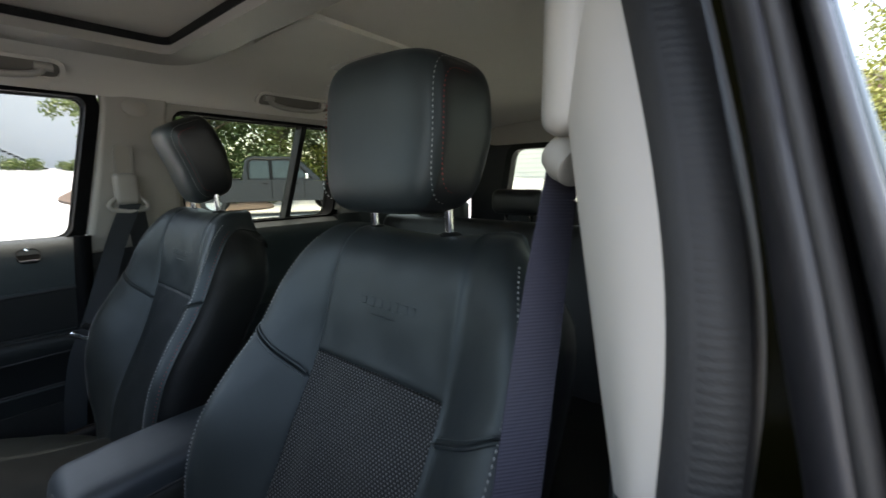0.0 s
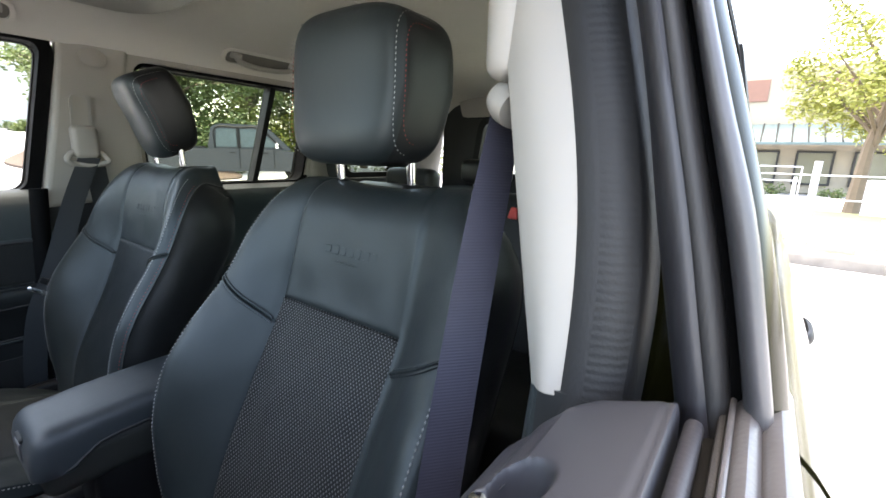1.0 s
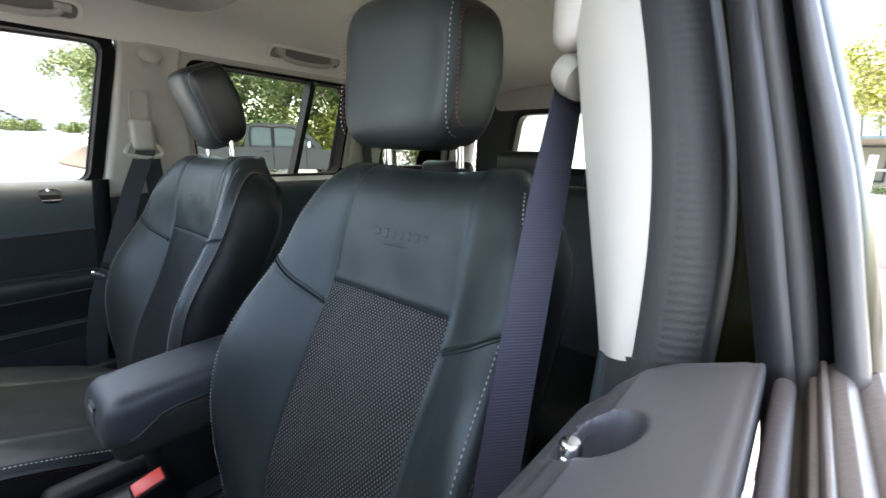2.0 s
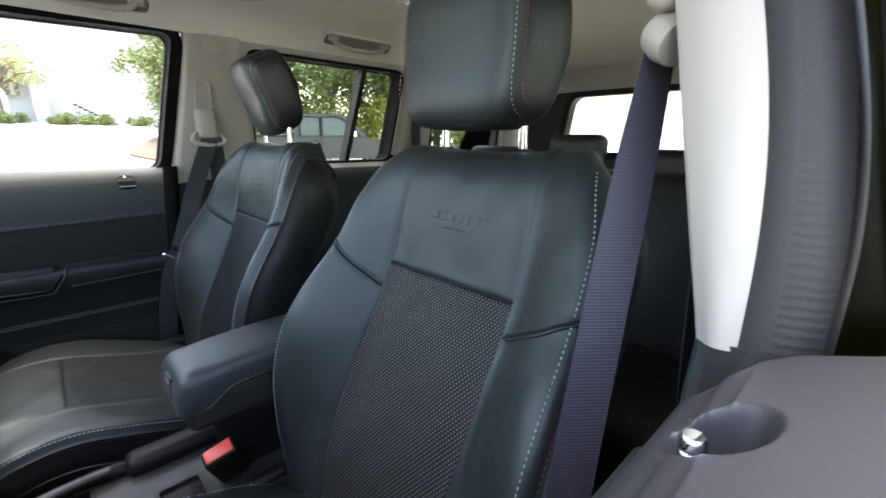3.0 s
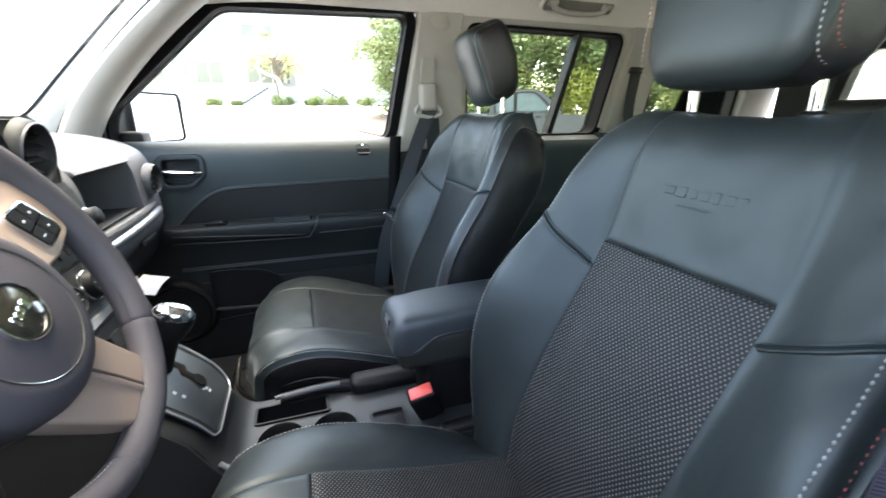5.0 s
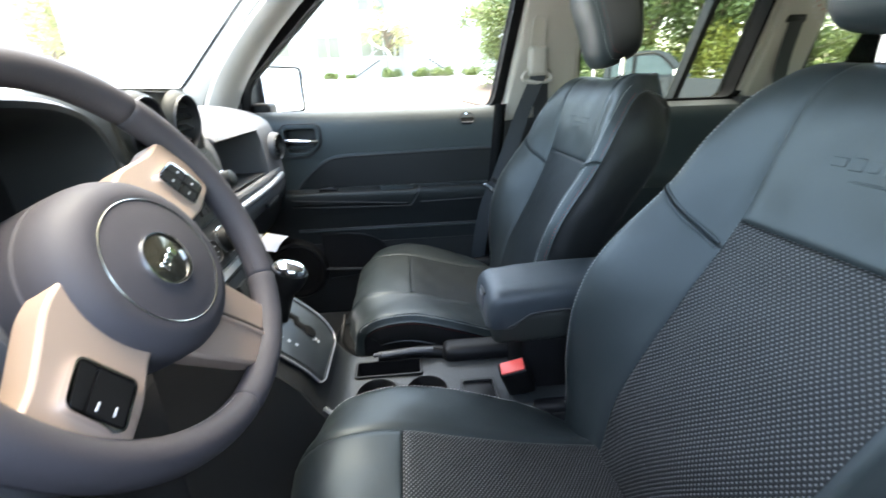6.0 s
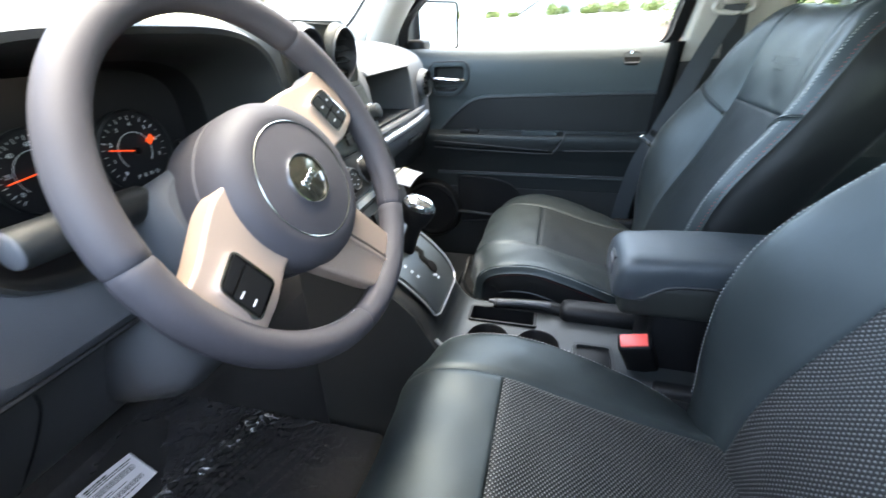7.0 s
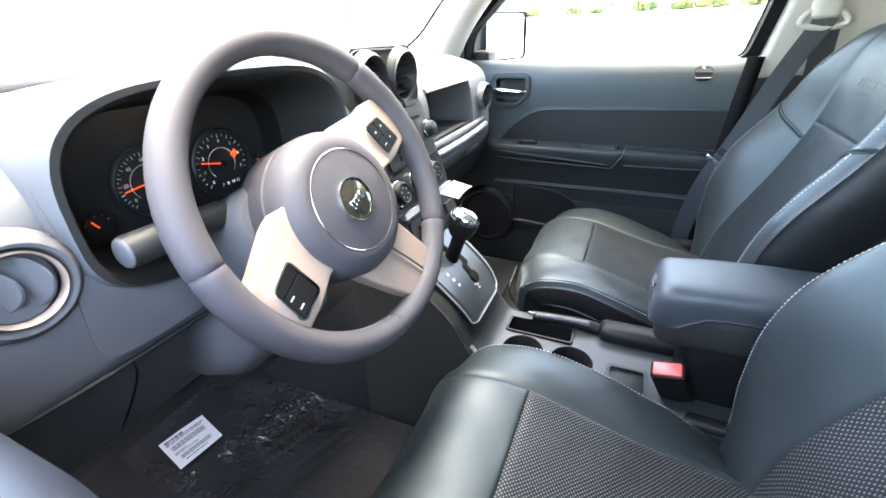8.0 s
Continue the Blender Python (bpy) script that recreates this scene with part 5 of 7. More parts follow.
part("red_line", rbox((-0.258, 0.6935, 1.071), (0.011, 0.0006, 0.008), 0, 1, Euler((0, radians(-40), 0)).to_matrix()), ORANGE, gface, "orange red-line mark")
for i, ch in enumerate("PRND"):
    letters(ch, 0.007, pose(-0.290 + 0.009 * i, 0.693, 1.031, 90, 0, 0), DIAL_MARK, gface, "gear_letter")


# fascia that closes the dashboard round the instrument hood
ins = hood_ring(0.55, 0.196, 1.192)
outs = []
for k in range(64):
    a = 2 * math.pi * k / 64
    c, s = math.cos(a), math.sin(a)
    outs.append((-0.356 + 0.210 * math.copysign(abs(c) ** 0.12, c), 1.085 - 0.124 * abs(s) ** 0.12) if s < 0 else (-0.356 + (ins[k].x + 0.356) * 1.02, ins[k].z + 0.002))
part("hood_fascia", ring(outs, [(p.x, p.z) for p in ins], lambda p, s: Vector((p[0], 0.5525 + 0.020 * s + 0.35 * max(0, p[1] - 1.10), p[1]))), DASH, dash)

# round vents: ring, well and blades
def vent(name_parent, c, r, rim, barrel, turn=(90, 0, 0), blades=3):
    m = pose(*c, *turn)
    part("vent_ring", lathe([(r * 0.985, 0.002), (r * 0.99, 0.0095), (r * 0.965, 0.011), (r * 0.92, 0.0095), (r * 0.88, -0.004)], m, 48), rim, name_parent, "satin ring round the vent")
    part("vent_barrel", lathe([(r * 0.985, 0.008), (r * 1.06, 0.004), (r * 1.12, -0.008)], m, 48), barrel, name_parent)
    part("vent_well", lathe([(r * 0.90, 0.004), (r * 0.86, -0.010), (r * 0.7, -0.020), (0, -0.020)], m, 40), SEAM, name_parent)
    for i in range(blades):
        o = (i - (blades - 1) / 2) * r * 0.40
        w = 2 * math.sqrt(max(0.0001, (0.84 * r) ** 2 - o * o))
        bmv = rbox((0, 0, 0), (w, 0.0025, 0.013), 0.001, 2)
        bmv.transform(m @ pose(0, o, -0.006, 28, 0, 0))
        part("vent_blade", bmv, DARK, name_parent)


vent(dash, (-0.592, 0.557, 1.062), 0.031, BRONZE, DARK, (93, 0, 0), 0)
vl = pose(-0.592, 0.557, 1.062, 93, 0, 0)
for ox, rd in ((0.004, 0.0235), (-0.012, 0.0190)):
    part("vent_flap", lathe([(0.0, 0.0015), (rd - 0.0015, 0.0015), (rd, 0.0), (rd - 0.0015, -0.0015), (0.0, -0.0015)], vl @ pose(ox, 0, -0.004, 0, -44, 0), 36), DASH, dash, "round grey vent flap")
part("vent_surround", lathe([(0.032, 0.004), (0.034, 0.010), (0.037, 0.011), (0.042, 0.007), (0.046, -0.004)], vl, 48), DASH, dash)
# twin centre vents in a raised pod
podr = []
for y, grow in ((0.80, -0.030), (0.72, -0.004), (0.62, 0.004), (0.574, 0.0), (0.564, -0.008)):
    pr = []
    for p in rounded([(-0.128, 1.085), (0.110, 1.085), (0.108, 1.200), (-0.126, 1.206)], 0.045, 7):
        v = Vector(p)
        c = Vector((-0.009, 1.145))
        v = c + (v - c) * (1 + grow / 0.1)
        pr.append(Vector((v.x, y + 0.10 * (v.y - 1.145) * (1 if y < 0.7 else 0.3), v.y - (0.02 if y > 0.75 else 0))))
    podr.append(pr)
nb = len(podr[0])
bm = surf(lambda u, v: podr[int(v)][int(u)], list(range(nb)), list(range(len(podr))), wrap=True)
# its face, open where the vents sit
face = {}
for x0, x1 in zip(lin(-0.126, 0.108, 72), lin(-0.126, 0.108, 72)[1:]):
    for z0, z1 in zip(lin(1.087, 1.203, 38), lin(1.087, 1.203, 38)[1:]):
        xm, zm = (x0 + x1) / 2, (z0 + z1) / 2
        ex, ez = max(0, abs(xm + 0.009) - 0.080), max(0, abs(zm - 1.145) - 0.021)
        if math.hypot(ex, ez) < 0.037 and all(math.hypot(xm - c, zm - 1.150) > 0.0455 for c in (-0.066, 0.048)):
            q = [(x0, z0), (x1, z0), (x1, z1), (x0, z1)]
            for p in q:
                if p not in face:
                    face[p] = bm.verts.new((p[0], 0.566 + 0.10 * (p[1] - 1.145), p[1]))
            bm.faces.new([face[p] for p in q])
part("vent_pod", bm, POD, dash, "raised pod with two round vents")
for cx_ in (-0.066, 0.048):
    vent(dash, (cx_, 0.565, 1.150), 0.045, GREYSEAL, POD, (96, 0, 0), 4)
# passenger side vent
vent(dash, (0.495, 0.552, 1.054), 0.034, DARK, DASH, (92, 0, -6), 4)
part("shelf_back", rbox((0.288, 0.694, 1.046), (0.262, 0.006, 0.10), 0.003), BLACK, dash)
part("shelf_mat", rbox((0.288, 0.63, 0.9975), (0.255, 0.125, 0.004), 0.002), RUBBER, dash)
part("silver_strip", tube(smooth_path([(0.150, 0.555, 0.968), (0.28, 0.549, 0.970), (0.40, 0.549, 0.972), (0.515, 0.556, 0.974)], 6), 0.0085, 10, flat=1.0), SILVER, dash, "satin silver trim strip")
part("strip_ledge", tube(smooth_path([(0.150, 0.560, 0.988), (0.28, 0.556, 0.989), (0.40, 0.556, 0.990), (0.505, 0.562, 0.990)], 6), 0.008, 8), DASH, dash)
part("glovebox_handle", rbox((0.40, 0.556, 0.925), (0.10, 0.010, 0.012), 0.003, 2), DARK, dash)
for pts in ([(-0.715, 0.568, 0.958), (-0.60, 0.556, 0.953), (-0.48, 0.556, 0.950), (-0.36, 0.557, 0.952)], [(-0.545, 0.556, 0.950), (-0.535, 0.600, 0.925), (-0.545, 0.66, 0.885), (-0.57, 0.73, 0.84)]):
    part("panel_gap", tube(smooth_path(pts, 6), 0.0025, 6), SEAM, dash)
part("hood_crease", tube(smooth_path([(-0.165, 0.60, 1.150), (-0.150, 0.66, 1.170), (-0.152, 0.76, 1.178), (-0.165, 0.90, 1.168)], 6), 0.0022, 6), SEAM, dash)

# centre stack
st = thing("centre_stack", (-0.01, 0.53, 0.86), "dark centre stack with radio and heater knobs", "control panel", kind="structure")


def st_pt(x, t, out=0.0):
    """On the stack's sloping face: x across, t from its foot (0) to its head (1)."""
    return Vector((x, 0.475 + 0.080 * t - out * 0.94, 0.860 + 0.245 * t + out * 0.32))


so = rounded([(-0.118, -0.02), (0.098, -0.02), (0.094, 1.0), (-0.114, 1.0)], 0.03, 4)
part("body", prism(so, lambda p, s: st_pt(p[0], p[1], 0.0 if s == 0 else -0.10)), DARK, st)
part("radio", prism(rounded([(-0.098, 0.60), (0.080, 0.60), (0.080, 0.955), (-0.098, 0.955)], 0.012, 4), lambda p, s: st_pt(p[0], p[1], 0.008 * s)), POD, st, "grey car radio")
part("radio_display", prism([(-0.055, 0.78), (0.030, 0.78), (0.030, 0.845), (-0.055, 0.845)], lambda p, s: st_pt(p[0], p[1], 0.0105 * s)), BLACK, st, "black radio display")
part("disc_slot", prism([(-0.05, 0.885), (0.060, 0.885), (0.060, 0.905), (-0.05, 0.905)], lambda p, s: st_pt(p[0], p[1], 0.0105 * s)), SEAM, st)
for x in (-0.075, 0.064):
    q = st_pt(x, 0.76, 0.008)
    part("radio_knob", lathe([(0.017, 0.0), (0.017, 0.004), (0.0145, 0.006), (0.0135, 0.018), (0.011, 0.020), (0, 0.020)], Matrix.Translation(q) @ pose(0, 0, 0, 72, 0, 0), 28), DARK, st, "round radio knob")
    part("knob_ring", lathe([(0.0150, 0.006), (0.0168, 0.005), (0.0172, 0.003)], Matrix.Translation(q) @ pose(0, 0, 0, 72, 0, 0), 28), CHROME, st)
for i in range(5):
    for j in range(2):
        x = -0.052 + 0.021 * i
        part("radio_button", prism([(x - 0.009, 0.635 + 0.05 * j), (x + 0.009, 0.635 + 0.05 * j), (x + 0.009, 0.672 + 0.05 * j), (x - 0.009, 0.672 + 0.05 * j)], lambda p, s: st_pt(p[0], p[1], 0.011 * s)), BLACK, st)
for i, x in enumerate((-0.085, -0.02, 0.045)):
    part("hazard_switch", prism([(x - 0.028, 0.965), (x + 0.026, 0.965), (x + 0.026, 0.995), (x - 0.028, 0.995)], lambda p, s: st_pt(p[0], p[1], 0.009 * s)), POD, st)
part("heater_panel", prism(rounded([(-0.108, 0.33), (0.088, 0.33), (0.088, 0.575), (-0.108, 0.575)], 0.03, 5), lambda p, s: st_pt(p[0], p[1], 0.006 * s)), BLACK, st, "black heater panel")
for x in (-0.105, -0.038, 0.030):
    q = Matrix.Translation(st_pt(x, 0.45, 0.006)) @ pose(0, 0, 0, 72, 0, 0)
    kn = part("heater_knob", lathe([(0.0225, 0.0), (0.0215, 0.006), (0.0200, 0.012), (0.0188, 0.0155), (0.0165, 0.0165), (0.015, 0.0150), (0, 0.0150)], q, 36), BLACK, st, "round black heater knob with white marks")
    part("knob_ring", lathe([(0.0218, 0.005), (0.0232, 0.0045), (0.0238, 0.001)], q, 36), CHROME, kn, "chrome ring")
    for k in range(6):
        bmk = rbox((0, 0, 0), (0.0013, 0.0030, 0.0008), 0.0003, 1)
        bmk.transform(q @ pose(0, 0, 0, 0, 0, 60 * k + 10) @ pose(0, 0.0095, 0.0152))
        part("knob_mark", bmk, WHITE_MARK, kn)
part("silver_rail", prism([(-0.112, 0.265), (0.092, 0.265), (0.092, 0.305), (-0.112, 0.305)], lambda p, s: st_pt(p[0], p[1], 0.010 * s)), SILVER, st, "satin silver trim rail")
part("lower_tray", prism(rounded([(-0.10, 0.04), (0.08, 0.04), (0.08, 0.23), (-0.10, 0.23)], 0.02, 4), lambda p, s: st_pt(p[0], p[1], 0.003 * s)), SEAM, st)
for x in (-0.06, 0.0, 0.055):
    part("switch", prism([(x - 0.016, 0.09), (x + 0.016, 0.09), (x + 0.016, 0.17), (x - 0.016, 0.17)], lambda p, s: st_pt(p[0], p[1], 0.009 * s)), DARK, st)

# ---- steering wheel ----
WC, WT, WTURN, WYAW = (-0.320, 0.461, 1.055), 24.2, 26.5, -4.5
wrim = pose(*WC, 90 - WT, 0, WYAW) @ pose(0, 0, 0, 0, 0, WTURN)
wm = pose(*WC, 90 - WT, 0, WYAW) @ pose(-0.005, -0.015, 0, 0, 0, WTURN)
wheel = thing("steering_wheel", WC, "leather-wrapped steering wheel with bronze spokes, turned a little", "steering wheel")
RW = 0.1815


def rim_pt(a, b):
    grip = 0.0162 + 0.0012 * (math.cos(a - radians(-20)) ** 8 + math.cos(a - radians(200)) ** 8)
    seam = sum(max(0, 1 - abs((a - radians(s) + math.pi) % (2 * math.pi) - math.pi) / 0.012) for s in (22, 158, -60, 240))
    rr = grip - 0.0016 * min(1, seam)
    return wrim @ Vector(((RW + rr * math.cos(b)) * math.cos(a), (RW + rr * math.cos(b)) * math.sin(a), 1.08 * rr * math.sin(b)))


part("rim", surf(rim_pt, sorted([2 * math.pi * i / 160 for i in range(160)] + [radians(s % 360) + d for s in (22, 158, -60, 240) for d in (-0.006, 0.0, 0.006)]), [2 * math.pi * i / 20 for i in range(21)], wrap=True), WHEEL_LEATHER, wheel, "grey-black leather rim")
for a0, a1, tm in ((-60, -14, SEAM), (14, 40, SEAM), (192, 238, THREAD)):
    rows = []
    for a in lin(radians(a0), radians(a1), 90):
        q = wrim @ Vector(((RW - 0.0160) * math.cos(a), (RW - 0.0150) * math.sin(a), 0.004))
        nn = wm.to_3x3() @ Vector((-math.cos(a), -math.sin(a), 0.2)).normalized()
        rows.append((q, nn))
    part("rim_stitching", stitches([rows], pitch=0.0045, length=0.0034, r=0.0006 if tm is THREAD else 0.0010), tm, wheel, "pale thread inside the rim" if tm is THREAD else "black thread inside the rim")
part("hub", lathe([(0.0, 0.0285), (0.0585, 0.0280), (0.0605, 0.0272), (0.0630, 0.0280), (0.070, 0.0265), (0.0775, 0.0230), (0.0840, 0.0160), (0.0878, 0.0070), (0.0893, -0.004), (0.0895, -0.0135), (0.0881, -0.0145), (0.0881, -0.0165), (0.0899, -0.0175), (0.0901, -0.060), (0.060, -0.078)], wm, 64), WHEEL_LEATHER, wheel, "round padded airbag cover")
part("hub_ring", lathe([(0.0596, 0.0268), (0.0599, 0.0284), (0.0606, 0.0288), (0.0613, 0.0283), (0.0616, 0.0268)], wm, 64), mat("ring_metal", (0.42, 0.42, 0.38), 0.25, metal=1.0), wheel, "thin satin metal ring")
emb = part("badge_plate", lathe([(0.0, 0.0315), (0.022, 0.0308), (0.0245, 0.029)], wm, 40), mat("badge_black", (0.11, 0.10, 0.075), 0.18, metal=0.8), wheel, "round dark badge without lettering")
part("badge_ring", lathe([(0.0243, 0.029), (0.0248, 0.0318), (0.0258, 0.0320), (0.0266, 0.0285)], wm, 48), CHROME, emb)
for i, (x, w, h) in enumerate(((-0.0115, 0.004, 0.010), (-0.005, 0.005, 0.007), (0.0015, 0.005, 0.007), (0.0090, 0.0055, 0.009))):
    b_ = rbox((x, 0.0 if i != 3 else -0.001, 0.0318), (w, h, 0.0014), 0.0007, 1)
    b_.transform(wm)
    part("badge_bar", b_, CHROME, emb)


def spoke(name, pts, z0, z1, label, slope=0.0):
    def mp(p, s):
        r = math.hypot(*p)
        k = (r - 0.06) / 0.11
        z = (z1 if s == 0 else z0) - slope * k
        return wm @ Vector((p[0], p[1], z))
    ob = part(name, prism(rounded(pts, 0.010, 4), mp), BRONZE, wheel, label)
    bv = ob.modifiers.new("edge", "BEVEL")
    bv.width, bv.segments, bv.limit_method, bv.angle_limit = 0.0035, 3, "ANGLE", radians(50)
    return ob


for sg in (1, -1):
    s_ = spoke("side_spoke", [(sg * 0.055, 0.060), (sg * 0.082, 0.060), (sg * 0.138, 0.042), (sg * 0.170, 0.040), (sg * 0.178, 0.0), (sg * 0.170, -0.036), (sg * 0.120, -0.034), (sg * 0.085, -0.024), (sg * 0.055, -0.030)], -0.014, 0.016, "satin bronze spoke with buttons", 0.010)
    pad_o = rounded([(sg * 0.1085, 0.0270), (sg * 0.143, 0.0220), (sg * 0.149, -0.0210), (sg * 0.1105, -0.0190)], 0.006, 4)
    part("pad_rim", ring(grown(pad_o, 0.0016), grown(pad_o, -0.0004), lambda p, s: wm @ Vector((p[0], p[1], 0.0145 if s == 0 else 0.004))), CHROME, s_, "thin chrome edge of the button pad")
    part("button_pad", prism(pad_o, lambda p, s: wm @ Vector((p[0], p[1], (0.0125 if s == 0 else 0.004)))), SEALBLACK, s_, "black button pad")
    cells = [[(0.1105, 0.0250), (0.1425, 0.0203), (0.1437, 0.0112), (0.1115, 0.0128)], [(0.1115, 0.0112), (0.1439, 0.0094), (0.1468, -0.0188), (0.1128, -0.0172)]] if sg < 0 else [[(0.1105, 0.0250), (0.1270, 0.0228), (0.1275, 0.0025), (0.1115, 0.0030)], [(0.1290, 0.0226), (0.1425, 0.0205), (0.1450, 0.0020), (0.1290, 0.0025)], [(0.1115, 0.0012), (0.1275, 0.0008), (0.1285, -0.0185), (0.1128, -0.0172)], [(0.1290, 0.0008), (0.1452, 0.0004), (0.1468, -0.0190), (0.1300, -0.0186)]]
    for cell_ in cells:
        part("button", prism(rounded([(sg * a, b) for a, b in cell_], 0.002, 3), lambda p, s: wm @ Vector((p[0], p[1], 0.0150 if s == 0 else 0.010))), BLACK, s_)
    for bx, by, bw, bh in ((0.138, 0.003, 0.007, 0.0018), (0.138, -0.010, 0.007, 0.0018)) if sg < 0 else ((0.119, 0.012, 0.0034, 0.0024), (0.136, 0.011, 0.0026, 0.0026), (0.120, -0.009, 0.0050, 0.0014), (0.137, -0.009, 0.0026, 0.0020)):
        b_ = rbox((sg * bx, by, 0.0152), (bw, bh, 0.0006), 0.0002, 1)
        b_.transform(wm)
        part("button_mark", b_, WHITE_MARK, s_)
lowm = spoke("lower_spoke", [(-0.064, -0.050), (0.040, -0.050), (0.0445, -0.085), (0.056, -0.166), (0.018, -0.174), (-0.020, -0.172), (-0.034, -0.145), (-0.060, -0.070)], -0.016, 0.008, "satin bronze double lower spoke", 0.004)
# the groove is a thin tube of darkened bronze, its shade painted in
for nm, dx, dz, rd, mt, lb in (("spoke_ridge", -0.0035, 0.0, 0.0028, BRONZE, "rounded rib along the spoke"), ("spoke_groove", 0.002, 0.0006, 0.0016, mat("bronze_shade", (0.10, 0.07, 0.055), 0.5), "darker groove along the lower spoke")):
    b_ = tube([(0.000 + dx, -0.070, 0.0076 + dz), (0.001 + dx, -0.092, 0.0069 + dz), (0.009 + dx, -0.124, 0.0057 + dz), (0.017 + dx, -0.166, 0.0042 + dz)], rd, 8)
    b_.transform(wm)
    part(nm, b_, mt, lowm, lb)
# column
col = thing("steering_column", (-0.345, 0.55, 0.92), "dark plastic steering column cover with stalks", "steering column", kind="structure")
cm = pose(-0.335, *WC[1:], 90 - WT, 0, 0)
cr = []
for h, wx, up, dn in ((-0.050, 0.082, 0.046, 0.075), (-0.062, 0.092, 0.052, 0.086), (-0.13, 0.094, 0.050, 0.105), (-0.20, 0.090, 0.042, 0.122), (-0.30, 0.088, 0.036, 0.125)):
    rr = []
    for k in range(40):
        a = 2 * math.pi * k / 40
        c, s = math.cos(a), math.sin(a)
        rr.append(cm @ Vector((wx * math.copysign(abs(c) ** 0.6, c), (up if s > 0 else dn) * math.copysign(abs(s) ** 0.7, s), h)))
    cr.append(rr)
bm = surf(lambda u, v: cr[int(v)][int(u)], list(range(40)), list(range(5)), wrap=True)
bm.verts.ensure_lookup_table()
bm.faces.new([bm.verts[i * 5] for i in range(40)])
part("cover", bm, DASH, col)
part("lower_shroud", rbox((-0.362, 0.616, 0.884), (0.210, 0.150, 0.138), 0.050, 6, Euler((radians(-20), 0, 0)).to_matrix()), DASH, col)
part("stalk_arm", tube(smooth_path([(-0.370, 0.540, 1.046), (-0.43, 0.543, 1.052), (-0.485, 0.545, 1.056)], 5), [0.010] * 11, 12), BLACK, col)
sk = Matrix.Translation((-0.490, 0.545, 1.056)) @ Euler((0, radians(-88), 0)).to_matrix().to_4x4()
part("stalk_knob", lathe([(0.0148, 0.029), (0.0158, 0.024), (0.0160, -0.020), (0.0154, -0.075), (0.011, -0.084)], sk, 28), DARK, col, "dark round light stalk")
part("stalk_end", lathe([(0.0, 0.032), (0.0115, 0.0318), (0.0140, 0.0305), (0.0149, 0.0285)], sk, 28), DASH, col, "pale grey end of the light stalk")
part("wiper_stalk", tube(smooth_path([(-0.30, 0.50, 1.050), (-0.25, 0.508, 1.055), (-0.195, 0.512, 1.060)], 5), 0.010, 12), DARK, col)
part("tilt_lever", rbox((-0.405, 0.545, 0.915), (0.03, 0.09, 0.012), 0.004, 2), BLACK, col)
knee = part("knee_panel", surf(lambda u, v: Vector((u, spline([(0, 0.592, 0.934), (1, 0.604, 0.902), (2, 0.628, 0.853), (3, 0.657, 0.802), (4, 0.70, 0.806)], v)[0], spline([(0, 0.592, 0.934), (1, 0.604, 0.902), (2, 0.628, 0.853), (3, 0.657, 0.802), (4, 0.70, 0.806)], v)[1])), lin(-0.73, -0.12, 8), lin(0, 4, 16), thick=-0.01), DASH)
part("panel_gap", tube(smooth_path([(-0.531, 0.590, 0.932), (-0.529, 0.602, 0.900), (-0.541, 0.626, 0.851), (-0.556, 0.655, 0.803)], 5), 0.0013, 6), SEAM, knee)
tagged(knee, "dark plastic knee panel under the steering column", "panel", kind="structure")
glove = part("glovebox", surf(lambda u, v: Vector((u, spline([(0, 0.585, 0.930), (1, 0.60, 0.88), (2, 0.635, 0.81), (3, 0.69, 0.76), (4, 0.85, 0.74)], v)[0], spline([(0, 0.585, 0.930), (1, 0.60, 0.88), (2, 0.635, 0.81), (3, 0.69, 0.76), (4, 0.85, 0.74)], v)[1])), lin(0.12, 0.66, 8), lin(0, 4, 16), thick=-0.01), DARK)
tagged(glove, "dark plastic glovebox lid under the dashboard", "glovebox", kind="structure")

# ---- centre console ----
con = thing("centre_console", (0, 0.15, 0.42), "dark plastic centre console with cup holders", "console", kind="structure")
CT = [(-0.34, 0.640), (0.30, 0.645), (0.345, 0.650), (0.372, 0.680), (0.40, 0.735), (0.45, 0.785), (0.52, 0.840), (0.60, 0.88)]


def con_z(y):
    return spline([(a, b) for a, b in CT], y)[0]


def in_cup(x, y):
    return any(math.hypot(x + 0.042, y - c) < 0.038 for c in (0.285, 0.190)) or (0.008 < x < 0.052 and 0.20 < y < 0.33)


xs_ = sorted(set(lin(-0.115, 0.094, 56)))
for nm, ys_, mt, lb in (("top", [y for y in lin(-0.34, 0.60, 200) if y < 0.372], mat("console_plastic", (0.014, 0.0165, 0.018), 0.46, grain=0.5, grain_scale=1200), "grey plastic console top"), ("riser", [y for y in lin(-0.34, 0.60, 200) if y > 0.368], DARK, "black plastic riser round the selector plate")):
    bm = bmesh.new()
    vg = {(x, y): bm.verts.new((x, y, con_z(y) - 0.05 * max(0, (abs(x + 0.0105) - 0.087) / 0.018) ** 2 * 0.25)) for x in xs_ for y in ys_}
    for x0, x1 in zip(xs_, xs_[1:]):
        for y0, y1 in zip(ys_, ys_[1:]):
            if not in_cup((x0 + x1) / 2, (y0 + y1) / 2):
                bm.faces.new((vg[x0, y0], vg[x1, y0], vg[x1, y1], vg[x0, y1]))
    bmesh.ops.delete(bm, geom=[v for v in bm.verts if not v.link_faces], context="VERTS")
    part(nm, bm, mt, con, lb)
